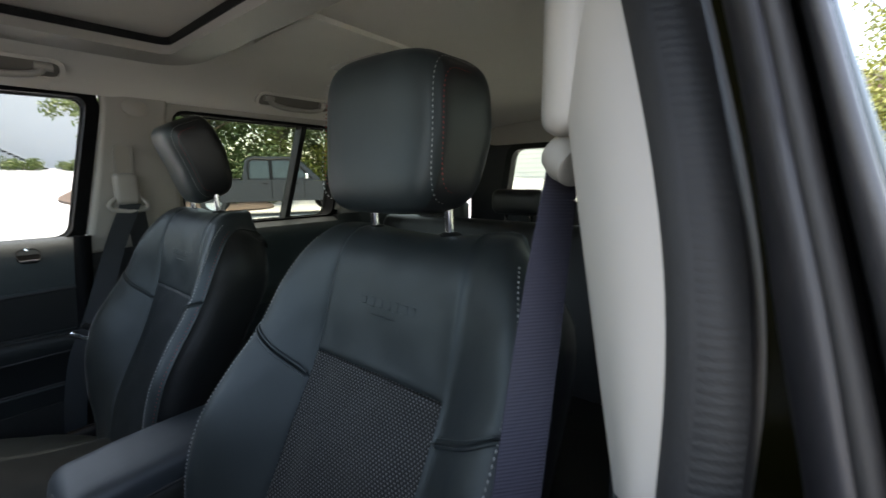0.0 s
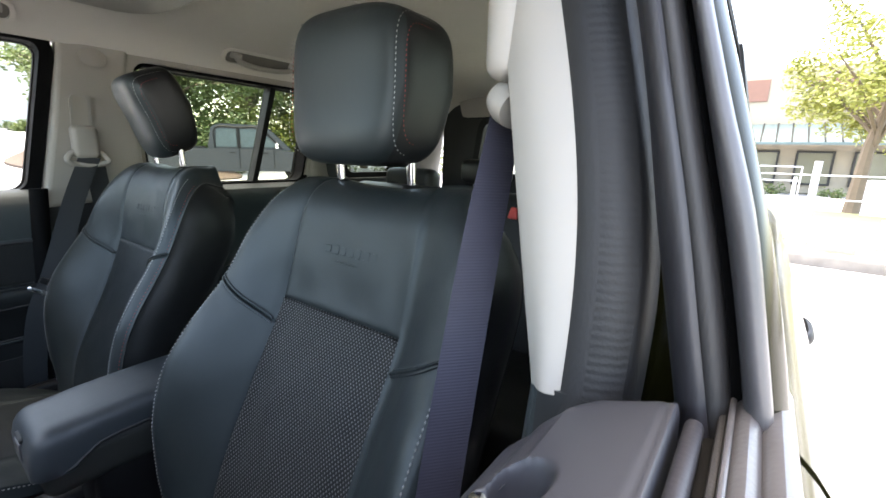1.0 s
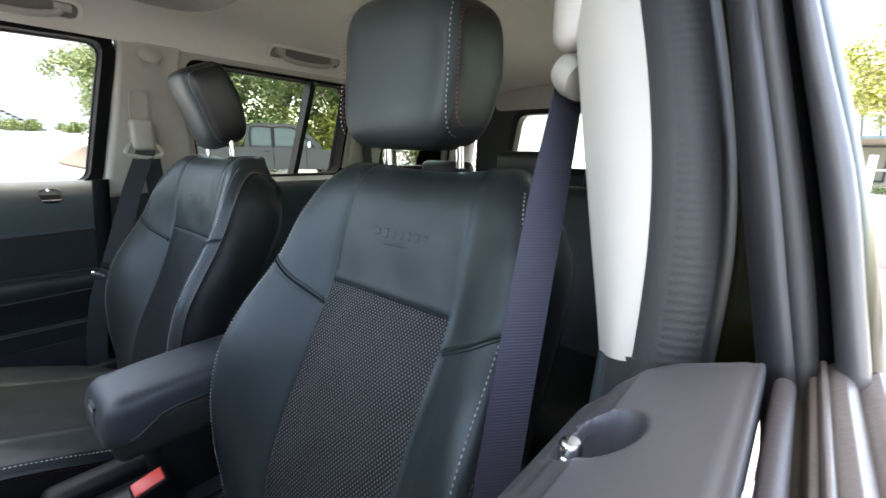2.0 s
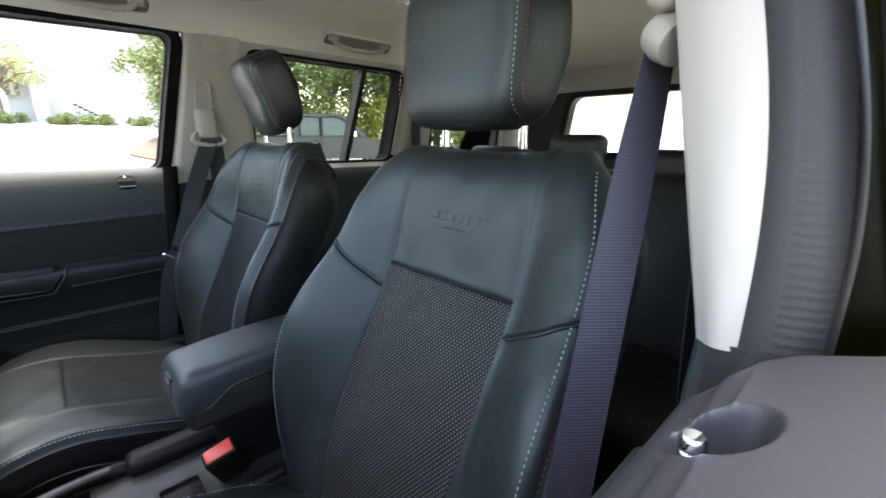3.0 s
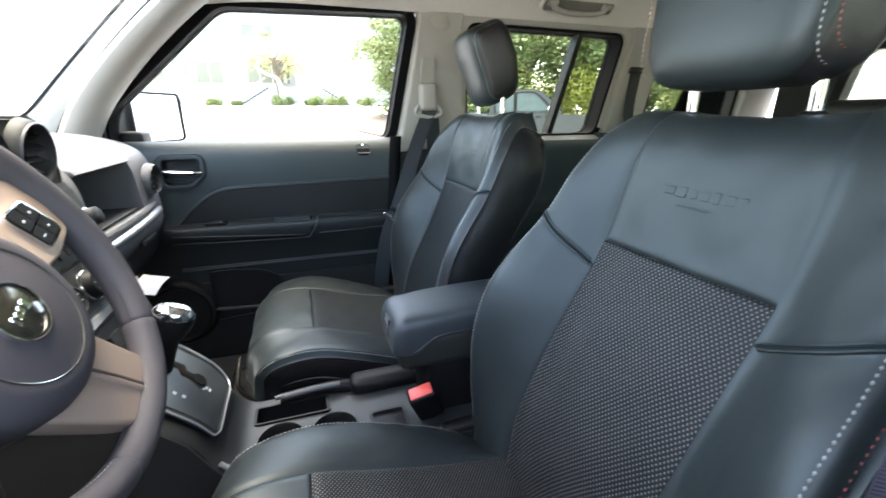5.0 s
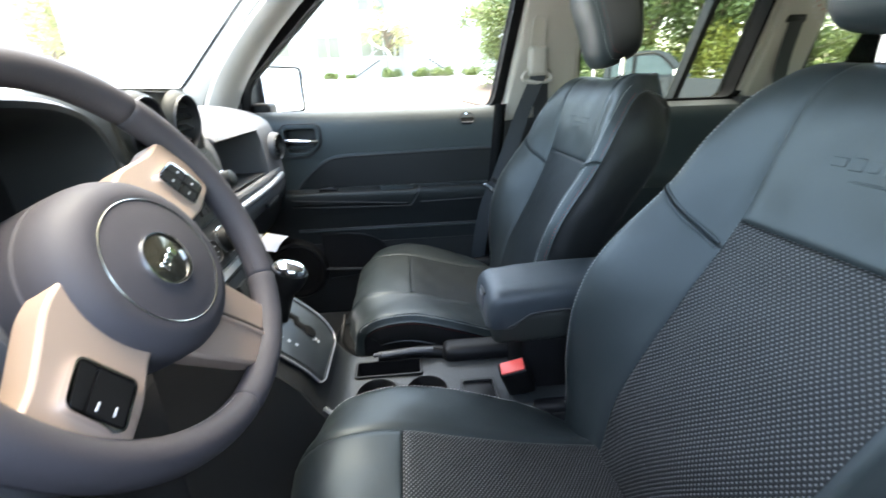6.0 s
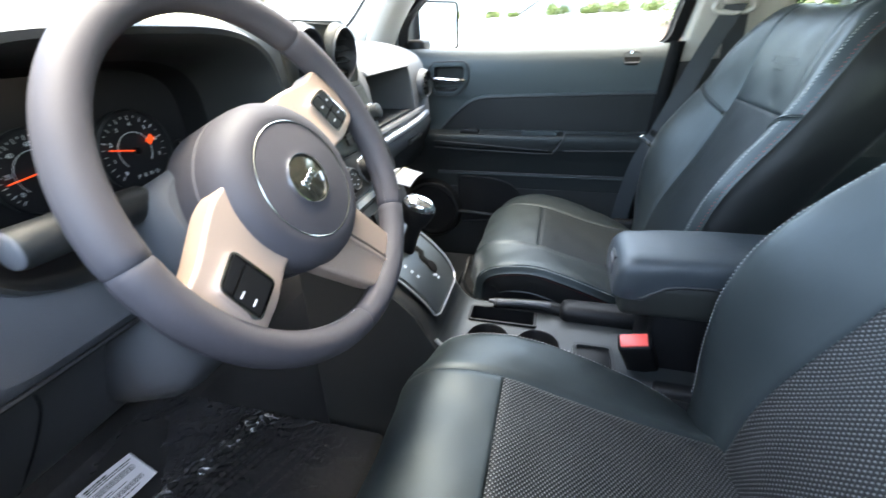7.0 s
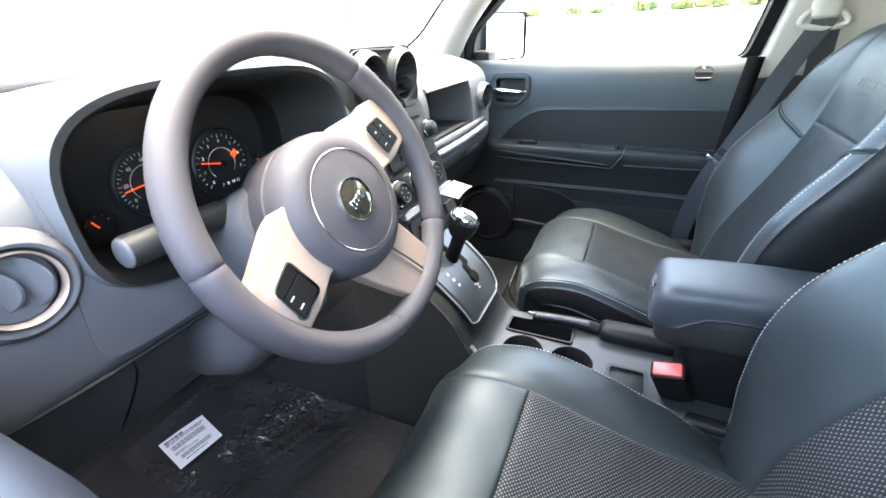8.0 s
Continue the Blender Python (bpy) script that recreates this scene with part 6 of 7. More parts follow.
for sg, x in ((-1, -0.115), (1, 0.094)):
    part("flank", surf(lambda u, v: Vector((x + sg * 0.012 * (1 - v), u, 0.41 + (con_z(u) - 0.012 - 0.41) * v)), lin(-0.34, 0.62, 40), lin(0, 1, 6), thick=0.006), DARK, con)
for c in (0.285, 0.190):
    part("cup_holder", lathe([(0.041, 0.001), (0.039, 0.003), (0.0365, 0.0), (0.034, -0.055), (0, -0.058)], Matrix.Translation((-0.042, c, con_z(c))), 40), BLACK, con, "round cup holder")
part("tray_well", ring(rounded([(0.004, 0.195), (0.056, 0.195), (0.056, 0.335), (0.004, 0.335)], 0.008), rounded([(0.008, 0.200), (0.052, 0.200), (0.052, 0.330), (0.008, 0.330)], 0.006), lambda p, s: Vector((p[0], p[1], 0.649 - 0.045 * s))), BLACK, con)
part("tray_floor", rbox((0.030, 0.265, 0.607), (0.052, 0.14, 0.004), 0.001), BLACK, con)
part("rear_tray", ring(rounded([(-0.10, 0.055), (-0.030, 0.055), (-0.030, 0.125), (-0.10, 0.125)], 0.008), rounded([(-0.094, 0.061), (-0.036, 0.061), (-0.036, 0.119), (-0.094, 0.119)], 0.006), lambda p, s: Vector((p[0], p[1], 0.652 - 0.014 * s))), DARK, con)
part("rear_tray_floor", rbox((-0.065, 0.09, 0.645), (0.062, 0.062, 0.003), 0.001), BLACK, con)
part("edge_trim", tube([(-0.112, 0.33, 0.650), (-0.112, 0.352, 0.660), (-0.111, 0.37, 0.680)], 0.004, 8), SILVER, con)
# shifter plate on the slope
sp_ = [(0.380, 0.700), (0.404, 0.742), (0.45, 0.787), (0.515, 0.838)]


def plate_pt(x, t, out):
    y, z = spline([(i / 3, *q) for i, q in enumerate(sp_)], t)
    y0, z0 = spline([(i / 3, *q) for i, q in enumerate(sp_)], max(0, t - 0.02))
    y1, z1 = spline([(i / 3, *q) for i, q in enumerate(sp_)], min(1, t + 0.02))
    n = Vector((0, -(z1 - z0), (y1 - y0))).normalized()
    return Vector((x, y, z)) + n * out


plate_o = lambda a, t: -0.005 + a * (0.090 - 0.014 * (1 - t) ** 3 - 0.020 * max(0, 1 - t / 0.10) ** 2)
plate = part("shifter_plate", surf(lambda a, t: plate_pt(plate_o(a, t), t, 0.008), lin(-1, 1, 16), [0, 0.01, 0.03, 0.06, 0.1] + lin(0.15, 1, 16), thick=0.004), mat("plate_grey", (0.026, 0.031, 0.034), 0.36, grain=0.2), con, "grey gear selector plate")
edge = [plate_pt(plate_o(1, t), t, 0.009) for t in lin(1, 0.12, 14) + [0.10, 0.07, 0.045, 0.02, 0.005, 0.0]] + [plate_pt(plate_o(a, 0.0), 0.0, 0.009) for a in lin(0.9, -0.9, 10)] + [plate_pt(plate_o(-1, t), t, 0.009) for t in [0.0, 0.005, 0.02, 0.045, 0.07, 0.10] + lin(0.12, 1, 14)]
part("plate_rim", tube([plate_pt(p_.x * 0.90, 0.035 + 0.965 * i / 19, 0.0095) for i, p_ in reversed(list(enumerate([plate_pt(plate_o(1, t), t, 0) for t in lin(0.035, 1, 20)])))] + [plate_pt(plate_o(1, 0.1) * a, 0.035, 0.0095) for a in lin(0.7, -0.8, 8)] + [plate_pt(plate_o(-1, t) * 0.90, t, 0.0095) for t in lin(0.06, 1, 20)], 0.0012, 6), DARK, plate)
part("plate_edge", tube(edge, 0.0017, 8), SILVER, plate, "satin silver plate edge")
gate_pts = [(0.008, 0.97), (0.008, 0.74), (0.024, 0.71), (0.024, 0.60), (0.012, 0.57), (0.012, 0.45)]
part("gate_slot", tube([plate_pt(x, t, 0.0095) for x, t in gate_pts], 0.0095, 8, flat=0.25), SEALBLACK, plate, "black gate slot")
part("gate_end", lathe([(0.0, 0.0012), (0.013, 0.001), (0.014, 0.0)], Matrix.Translation(plate_pt(0.012, 0.43, 0.0105)) @ Euler((radians(48), 0, 0)).to_matrix().to_4x4(), 20), SEALBLACK, plate)
for x, t in ((-0.050, 0.65), (-0.048, 0.575), (-0.046, 0.50)):
    part("gear_mark", rbox(plate_pt(x, t, 0.0092), (0.0065, 0.0058, 0.001), 0, 1, Euler((radians(46), 0, 0)).to_matrix()), WHITE_MARK, plate)
for x, t, w in ((-0.004, 0.36, 0.0030), (0.003, 0.335, 0.0065), (0.003, 0.295, 0.0065)):
    part("gear_mark", rbox(plate_pt(x, t, 0.0092), (w, 0.0042, 0.001), 0, 1, Euler((radians(50), 0, 0)).to_matrix()), WHITE_MARK, plate)
lever = thing("gear_lever", (0.0, 0.47, 0.79), "gear lever with a chrome-topped black knob", "gear lever")
part("shaft", tube([(0.010, 0.465, 0.780), (-0.006, 0.440, 0.835), (-0.018, 0.424, 0.875)], [0.017, 0.014, 0.015], 12), BLACK, lever)
km = Matrix.Translation((-0.022, 0.418, 0.895)) @ Euler((radians(18), 0, 0)).to_matrix().to_4x4()
part("knob", lathe([(0.0, -0.03), (0.016, -0.028), (0.022, -0.012), (0.025, 0.004), (0.024, 0.010)], km, 28, squash=1.25), BLACK, lever)
part("knob_cap", lathe([(0.0245, 0.008), (0.0235, 0.017), (0.018, 0.0235), (0.010, 0.026), (0, 0.0265)], km, 28, squash=1.25), CHROME, lever, "chrome knob cap")

part("brake_boot", rbox((0.066, 0.055, 0.652), (0.052, 0.19, 0.040), 0.016, 3), BLACK, con, "black boot round the brake lever")
brake = thing("parking_brake", (0.075, 0.15, 0.66), "black parking brake lever with a bright button", "brake lever")
bp_ = smooth_path([(0.072, 0.045, 0.585), (0.072, 0.083, 0.610), (0.070, 0.13, 0.642), (0.069, 0.18, 0.655), (0.067, 0.23, 0.656), (0.064, 0.288, 0.653)], 6)
part("lever", tube(bp_, [0.021 - 0.009 * min(1, 1.5 * i / len(bp_)) for i in range(len(bp_))], 14, flat=0.9), BLACK, brake)
part("grip_inlay", tube(smooth_path([(0.064, 0.17, 0.6625), (0.062, 0.22, 0.6635), (0.060, 0.280, 0.6600)], 6), 0.0062, 10), DASH, brake, "satin inlay")
part("button", tube([(0.062, 0.283, 0.660), (0.061, 0.298, 0.660)], 0.0045, 12), EDGE_GREY, brake)

arm = thing("armrest", (0.005, -0.08, 0.66), "padded grey armrest on a dark storage box", "armrest")
part("box", rbox((0.006, -0.125, 0.700), (0.130, 0.27, 0.14), 0.012, 3), BLACK, arm)


def arm_pt(a, y):
    """The padded lid: a rounded section that droops towards its front end."""
    zt = 0.858 - 0.085 * max(0, y + 0.10) ** 1.25
    zb = 0.812 - 0.030 * min(1, max(0, (y - 0.0) / 0.028))
    k = max(0.0, 1 - (max(0, y - 0.046) / 0.030) ** 2.4) ** (1 / 2.4)
    w = 0.071 * (0.72 + 0.28 * k) if y > 0.046 else 0.071
    c, s = math.cos(a), math.sin(a)
    top = zb + (zt - zb) * (0.40 + 0.60 * k)
    return Vector((0.005 + w * math.copysign(abs(c) ** 0.30, c), y, zb + (top - zb) * math.copysign(abs(s) ** 0.42, s) if s > 0 else zb + 0.004 * s))


ar = surf(lambda u, v: arm_pt(u, v), [2 * math.pi * (i + 0.5) / 40 for i in range(40)], lin(-0.26, 0.03, 24) + [0.044, 0.054, 0.064, 0.071, 0.0755], wrap=True)
ar.verts.ensure_lookup_table()
ny = 30
ar.faces.new([ar.verts[i * ny + ny - 1] for i in range(40)])
part("lid_pad", ar, leather_mat("armrest_vinyl", (0.028, 0.034, 0.039), 0.47, 0.42), arm, "soft grey vinyl lid")
part("tray", rbox((0.005, -0.095, 0.778), (0.136, 0.320, 0.072), 0.018, 4), POD, arm, "dark plastic lid base")
part("seam", tube(smooth_path([(-0.050, 0.066, 0.784), (-0.0655, 0.035, 0.786), (-0.0655, 0.012, 0.800), (-0.0655, -0.03, 0.813), (-0.0655, -0.24, 0.815)], 5), 0.0025, 6), SEAM, arm)
part("latch", rbox((0.0, 0.073, 0.812), (0.034, 0.010, 0.032), 0.004, 2), EDGE_GREY, arm, "pale grey latch button")
part("latch_notch", rbox((0.0, 0.072, 0.830), (0.036, 0.008, 0.006), 0.002, 2), BLACK, arm)

# ---- belts and buckle ----
HANDLE_TRACK = mat("track_plastic", (0.29, 0.265, 0.23), 0.6, grain=0.25, grain_scale=1600, var=0.04)
bk_ = thing("seat_belt_buckle", (-0.09, 0.0, 0.60), "black seat belt buckle with a red release button", "buckle")
br = Euler((radians(-20), radians(-24), 0)).to_matrix()
part("case", rbox((-0.078, 0.022, 0.684), (0.031, 0.052, 0.088), 0.006, 3, br), BLACK, bk_)
part("release_button", rbox(Vector((-0.078, 0.022, 0.684)) + br @ Vector((0, 0, 0.0435)), (0.023, 0.043, 0.007), 0.003, 2, br), RED, bk_, "red release button")
part("stem", tube([(-0.068, 0.012, 0.650), (-0.085, -0.01, 0.58), (-0.10, -0.02, 0.52)], 0.013, 8, flat=0.5), BLACK, bk_)
part("bolt", lathe([(0, 0.006), (0.006, 0.006), (0.007, 0.0)], Matrix.Translation((-0.088, -0.002, 0.634)) @ Euler((0, radians(-70), 0)).to_matrix().to_4x4(), 12), EDGE_GREY, bk_, "grey bolt head")

for sg, nm in ((1, "passenger"), (-1, "driver")):
    belt = thing("seat_belt", (sg * 0.64, -0.2, 0.45), "hanging three-point seat belt on the middle pillar", "seat belt", group="front seat belts")
    x0 = sg * 0.640
    lowx = 0.640 if sg > 0 else -0.622
    pts = [(x0 - sg * 0.004, -0.212, 1.215), (lowx, -0.165, 1.10), (lowx - sg * 0.004, -0.105, 0.93), (lowx, -0.055, 0.80), (sg * 0.655, -0.03, 0.62), (sg * 0.67, -0.04, 0.45)] if sg > 0 else [(-0.620, -0.204, 1.285), (-0.628, -0.154, 1.16), (-0.636, -0.097, 0.98), (-0.640, -0.062, 0.82), (-0.645, -0.045, 0.64), (-0.655, -0.045, 0.45)]
    sd = [(0.1 * sg, 1, 0.05)] * 2 + [(0.25 * sg, 1, 0.30), (0.3 * sg, 1, 0.3), (0.3 * sg, 1, 0.2), (0.2 * sg, 1, 0)] if sg > 0 else [(-0.25, -1, -0.05), (-0.52, -0.85, -0.05), (-0.60, -0.80, -0.05), (-0.60, -0.80, 0), (-0.5, -0.85, 0), (-0.3, -1, 0)]
    part("webbing", strap(pts, 0.047 if sg > 0 else 0.038, sd), WEB_BLACK if sg > 0 else WEB_BLUE, belt, "woven belt webbing")
    zt = 1.20 if sg > 0 else 1.275
    part("rear_webbing", strap([(sg * 0.655, -0.225, zt), (sg * 0.665, -0.235, 1.05), (sg * 0.675, -0.24, 0.75), (sg * 0.68, -0.24, 0.5)], 0.046, [(0.05 * sg, 1, 0)] * 4), WEB_BLACK, belt)
    if sg > 0:
        part("loop", tube(smooth_path([(sg * 0.640, -0.172, zt + 0.000), (sg * 0.638, -0.166, zt + 0.012), (sg * 0.643, -0.185, zt + 0.030), (sg * 0.643, -0.232, zt + 0.030), (sg * 0.638, -0.252, zt + 0.012), (sg * 0.640, -0.246, zt + 0.0), (sg * 0.640, -0.209, zt - 0.006)], 5), 0.007, 10, closed=True), TRIM, belt, "pale plastic belt loop")
    part("slider", rbox((0.645, -0.209, zt + 0.055), (0.034, 0.058, 0.086), 0.014, 4) if sg > 0 else rbox((-0.630, -0.188, 1.362), (0.030, 0.050, 0.110), 0.014, 4), TRIM, belt, "pale height adjuster")
    if sg > 0:
        part("slider_track", ring(rounded([(-0.232, zt + 0.02), (-0.186, zt + 0.02), (-0.188, zt + 0.175), (-0.230, zt + 0.175)], 0.02, 5), rounded([(-0.226, zt + 0.03), (-0.192, zt + 0.03), (-0.194, zt + 0.168), (-0.224, zt + 0.168)], 0.016, 5), side_map(sg, -0.0585, -0.048)), TRIM, belt)
        part("slider_slot", prism(rounded([(-0.226, zt + 0.03), (-0.192, zt + 0.03), (-0.194, zt + 0.168), (-0.224, zt + 0.168)], 0.016, 5), side_map(sg, -0.0565, -0.050)), HANDLE_TRACK, belt, "shaded slot of the height adjuster")
    if sg > 0:
        part("tongue", rbox((0.625, -0.066, 0.878), (0.006, 0.052, 0.012), 0.002, 2, Euler((radians(35), 0, 0)).to_matrix()), CHROME, belt, "bright metal tongue")
        part("tongue_grip", rbox((0.632, -0.092, 0.893), (0.010, 0.05, 0.016), 0.003, 2, Euler((radians(35), 0, 0)).to_matrix()), BLACK, belt)
    else:
        part("loop_cover", lathe([(0.0, 0.015), (0.010, 0.014), (0.016, 0.010), (0.0185, 0.0), (0.017, -0.012), (0.0, -0.013)], Matrix.Translation((-0.630, -0.192, 1.292)) @ Euler((0, radians(60), radians(-20))).to_matrix().to_4x4(), 28, squash=1.2), TRIM, belt, "pale round loop cover")

# ---- grab handles ----
# darkened trim colour: the hollow's shade is painted on a flat plate
HANDLE_DISH = mat("handle_recess", (0.13, 0.12, 0.105), 0.8, grain=0.3)
for g0, g1 in ((-0.568, -0.836), (0.150, -0.100)):
    gm = (g0 + g1) / 2
    gh = thing("grab_handle", (0.585, gm, 1.533), "folded pale plastic roof grab handle in a shallow recess", "grab handle", group="grab handles")
    gx, gn = Vector((0.72, 0, -0.69)), Vector((-0.69, 0, -0.72))

    def on_roof(u, v, n):
        return Vector((0.583, gm + u, 1.534)) + gx * v + gn * n
    hl = (g0 - g1) / 2
    dish = rounded([(-hl, -0.024), (hl, -0.024), (hl, 0.024), (-hl, 0.024)], 0.022, 6)
    part("recess", prism(grown(dish, -0.002), lambda p, s: on_roof(p[0], p[1], 0.004 - 0.02 * s)), HANDLE_DISH, gh, "shaded recess")
    part("rim", ring(grown(dish, 0.006), grown(dish, -0.003), lambda p, s: on_roof(p[0], p[1], 0.009 - 0.02 * s)), LINER, gh)
    part("bar", tube(smooth_path([on_roof(-hl + 0.030, -0.010, 0.006), on_roof(-hl + 0.045, 0.004, 0.018), on_roof(-hl + 0.085, 0.012, 0.022), on_roof(0, 0.013, 0.023), on_roof(hl - 0.085, 0.012, 0.022), on_roof(hl - 0.045, 0.004, 0.018), on_roof(hl - 0.030, -0.010, 0.006)], 5), 0.0100, 12, flat=0.8), TRIM, gh, "pale plastic grip bar")
    for e_ in (-hl + 0.032, hl - 0.032):
        part("pivot", tube([on_roof(e_ - 0.016, -0.008, 0.008), on_roof(e_ + 0.016, -0.008, 0.008)], 0.010, 12), TRIM, gh)
hook = thing("coat_hook_cap", (0.63, -0.245, 1.47), "small round pale cap on the pillar trim", "cap")
part("cap", lathe([(0.0, 0.003), (0.022, 0.0025), (0.025, 0.0)], Matrix.Translation((0.618, -0.245, 1.468)) @ Euler((0, radians(-76), 0)).to_matrix().to_4x4(), 28, squash=1.2), TRIM, hook)
visor = thing("sun_visor", (0.34, 0.30, 1.55), "pale cloth sun visor folded against the roof", "sun visor")
part("panel", rbox((0.34, 0.25, 1.560), (0.42, 0.16, 0.022), 0.010, 3, Euler((radians(-6), 0, 0)).to_matrix()), LINER, visor)

# ---- rear bench ----
bench = thing("rear_bench", (0, -0.95, 0.42), "black upholstered rear bench seat", "bench seat")
part("backrest", rbox((0, -1.10, 0.82), (1.26, 0.16, 0.62), 0.05, 4, Euler((radians(16), 0, 0)).to_matrix()), SIDE_LEATHER, bench)
part("cushion", rbox((0, -0.82, 0.56), (1.26, 0.46, 0.20), 0.05, 4), SIDE_LEATHER, bench)
for x in (-0.36, 0.0, 0.36):
    part("head_restraint", rbox((x, -1.20, 1.135 if x else 1.19), (0.25 if x else 0.20, 0.08, 0.11 if x else 0.09), 0.03, 4), SIDE_LEATHER, bench, "black head restraint")
    for dx in (-0.05, 0.05):
        part("post", tube([(x + dx, -1.20, 1.10), (x + dx, -1.20, 1.16)], 0.006, 8), CHROME, bench)
part("release_tag", rbox((-0.178, -1.085, 1.069), (0.036, 0.012, 0.040), 0.005, 2, Euler((radians(16), 0, 0)).to_matrix(), taper=(0.55, 1)), RED, bench, "red release tag")
cbelt = thing("rear_seat_belt", (0.69, -1.02, 1.12), "black rear seat belt on the pale rear pillar", "seat belt")
part("webbing", strap([(0.655, -1.03, 1.36), (0.675, -1.035, 1.20), (0.66, -1.06, 1.05)], 0.046, [(0.05, 1, 0)] * 3), WEB_BLACK, cbelt)
part("guide", rbox((0.664, -1.03, 1.365), (0.02, 0.07, 0.04), 0.008, 3), BLACK, cbelt)

# ---- footwell: film-covered mat with a paper label ----
mat_o = rounded([(-0.62, 0.48), (-0.13, 0.48), (-0.13, 0.98), (-0.20, 1.10), (-0.54, 1.10), (-0.62, 0.98)], 0.04, 4)


def mat_z(y):
    return 0.418 + (0.55 * max(0, y - 0.98) ** 1.3)


fm = thing("floor_mat", (-0.37, 0.78, 0.41), "black floor mat under crinkled clear protective film", "floor mat")
part("mat", prism(mat_o, lambda p, s: Vector((p[0], p[1], mat_z(p[1]) - 0.008 * s))), CARPET, fm)


def film_pt(x, y):
    w = 0.0016 * noise.noise(Vector((x * 24, y * 20, 0.3))) + 0.0036 * max(0, 0.6 - 5 * abs(noise.noise(Vector((x * 22, y * 14, 2.3))))) + 0.0026 * max(0, 0.6 - 4 * abs(noise.noise(Vector((x * 90, y * 60, 7.3)))))
    # a rucked fold runs across beside the label
    fold = max(0, 1 - abs(0.37 * (x + 0.35) + 0.93 * (y - 0.850)) / 0.045)
    w *= 0.25 + 0.7 * max(0, min(1, 0.5 + 2.2 * noise.noise(Vector((x * 9, y * 8, 4.1))))) + 1.3 * fold
    w *= min(1, max(0.25, (y - 0.60) / 0.15))
    w += 0.0022 * fold * noise.noise(Vector((x * 130, y * 110, 1.7)))
    return Vector((x, y, mat_z(y) + 0.008 + w))


part("film", surf(film_pt, lin(-0.455, -0.140, 130), lin(0.50, 1.045, 180)), FILM, fm, "crinkled clear plastic film")
lab = thing("paper_label", (-0.33, 1.01, 0.43), "white printed paper label lying on the film", "label")
la = [Vector((-0.403, 0.993)), Vector((-0.306, 0.977)), Vector((-0.327, 0.886)), Vector((-0.423, 0.894))]


def lab_pt(u, v, h=0.0):
    q = la[0] * (1 - u) * (1 - v) + la[1] * u * (1 - v) + la[2] * u * v + la[3] * (1 - u) * v
    return Vector((q.x, q.y, mat_z(q.y) + 0.0205 + h + 0.002 * math.sin(3 * u + 2 * v)))


part("sheet", surf(lab_pt, lin(0, 1, 12), lin(0, 1, 12), thick=0.0004), PAPER, lab)
for v, u0, u1, t in ((0.07, 0.08, 0.50, 0.050), (0.14, 0.08, 0.92, 0.040), (0.21, 0.08, 0.86, 0.030), (0.54, 0.10, 0.36, 0.030), (0.60, 0.10, 0.60, 0.022), (0.86, 0.20, 0.70, 0.026)):
    x_, k_ = u0, 0
    while x_ < u1:
        w_ = 0.030 + 0.022 * ((k_ * 5 + int(v * 50)) % 4)
        part("text_bar", surf(lambda a, b: lab_pt(a, b, 0.0006), lin(x_, min(u1, x_ + w_), 2), [v, v + t]), INK, lab)
        x_, k_ = x_ + w_ + 0.016, k_ + 1
for v, u0, u1, t in ((0.30, 0.12, 0.88, 0.17), (0.68, 0.15, 0.85, 0.13)):
    for i in range(26):
        a = u0 + (u1 - u0) * i / 26
        part("code_bar", surf(lambda p, q: lab_pt(p, q, 0.0006), [a, a + (u1 - u0) / 26 * (0.35 + 0.3 * ((i * 7) % 3) / 2)], [v, v + t]), INK, lab)
# print on the film
for txt, a, b in (("PROTECTIVE COVER", (-0.339, 0.658), (-0.211, 0.608)), ("MATERIAL MUST BE", (-0.330, 0.684), (-0.196, 0.632))):
    va, vb = Vector(a), Vector(b)
    d_ = vb - va
    letters(txt, d_.length / 9.6, pose((va.x + vb.x) / 2, (va.y + vb.y) / 2, 0.4345, 0, 0, math.degrees(math.atan2(d_.y, d_.x))), INK, fm, "film_lettering")
for i in range(4):
    q0, q1 = Vector((-0.345 + 0.012 * i, 0.745 + 0.026 * i)), Vector((-0.225 + 0.012 * i, 0.698 + 0.026 * i))
    d_ = q1 - q0
    for k in range(9):
        c_ = q0 + d_ * ((k + 0.5) / 9)
        part("print_bar", rbox((c_.x, c_.y, 0.4340), (d_.length / 9 * 0.72, 0.009, 0.0006), 0, 1, Euler((0, 0, math.atan2(d_.y, d_.x))).to_matrix()), INK, fm)
pedal = thing("brake_pedal", (-0.30, 1.10, 0.50), "black rubber brake pedal in the dark footwell", "pedal")
part("pad", rbox((-0.30, 1.085, 0.545), (0.10, 0.014, 0.055), 0.004, 2, Euler((radians(-35), 0, 0)).to_matrix()), RUBBER, pedal)
part("arm", tube([(-0.30, 1.10, 0.56), (-0.30, 1.16, 0.75)], 0.009, 8), BLACK, pedal)
gas = thing("gas_pedal", (-0.20, 1.10, 0.48), "black accelerator pedal in the dark footwell", "pedal")
part("pad", rbox((-0.195, 1.10, 0.52), (0.05, 0.014, 0.13), 0.004, 2, Euler((radians(-30), 0, 0)).to_matrix()), RUBBER, gas)
rest = thing("foot_rest", (-0.60, 1.03, 0.42), "dark carpeted foot rest", "foot rest")
part("block", rbox((-0.60, 1.06, 0.46), (0.11, 0.22, 0.10), 0.02, 3, Euler((radians(28), 0, 0)).to_matrix()), DARK, rest)
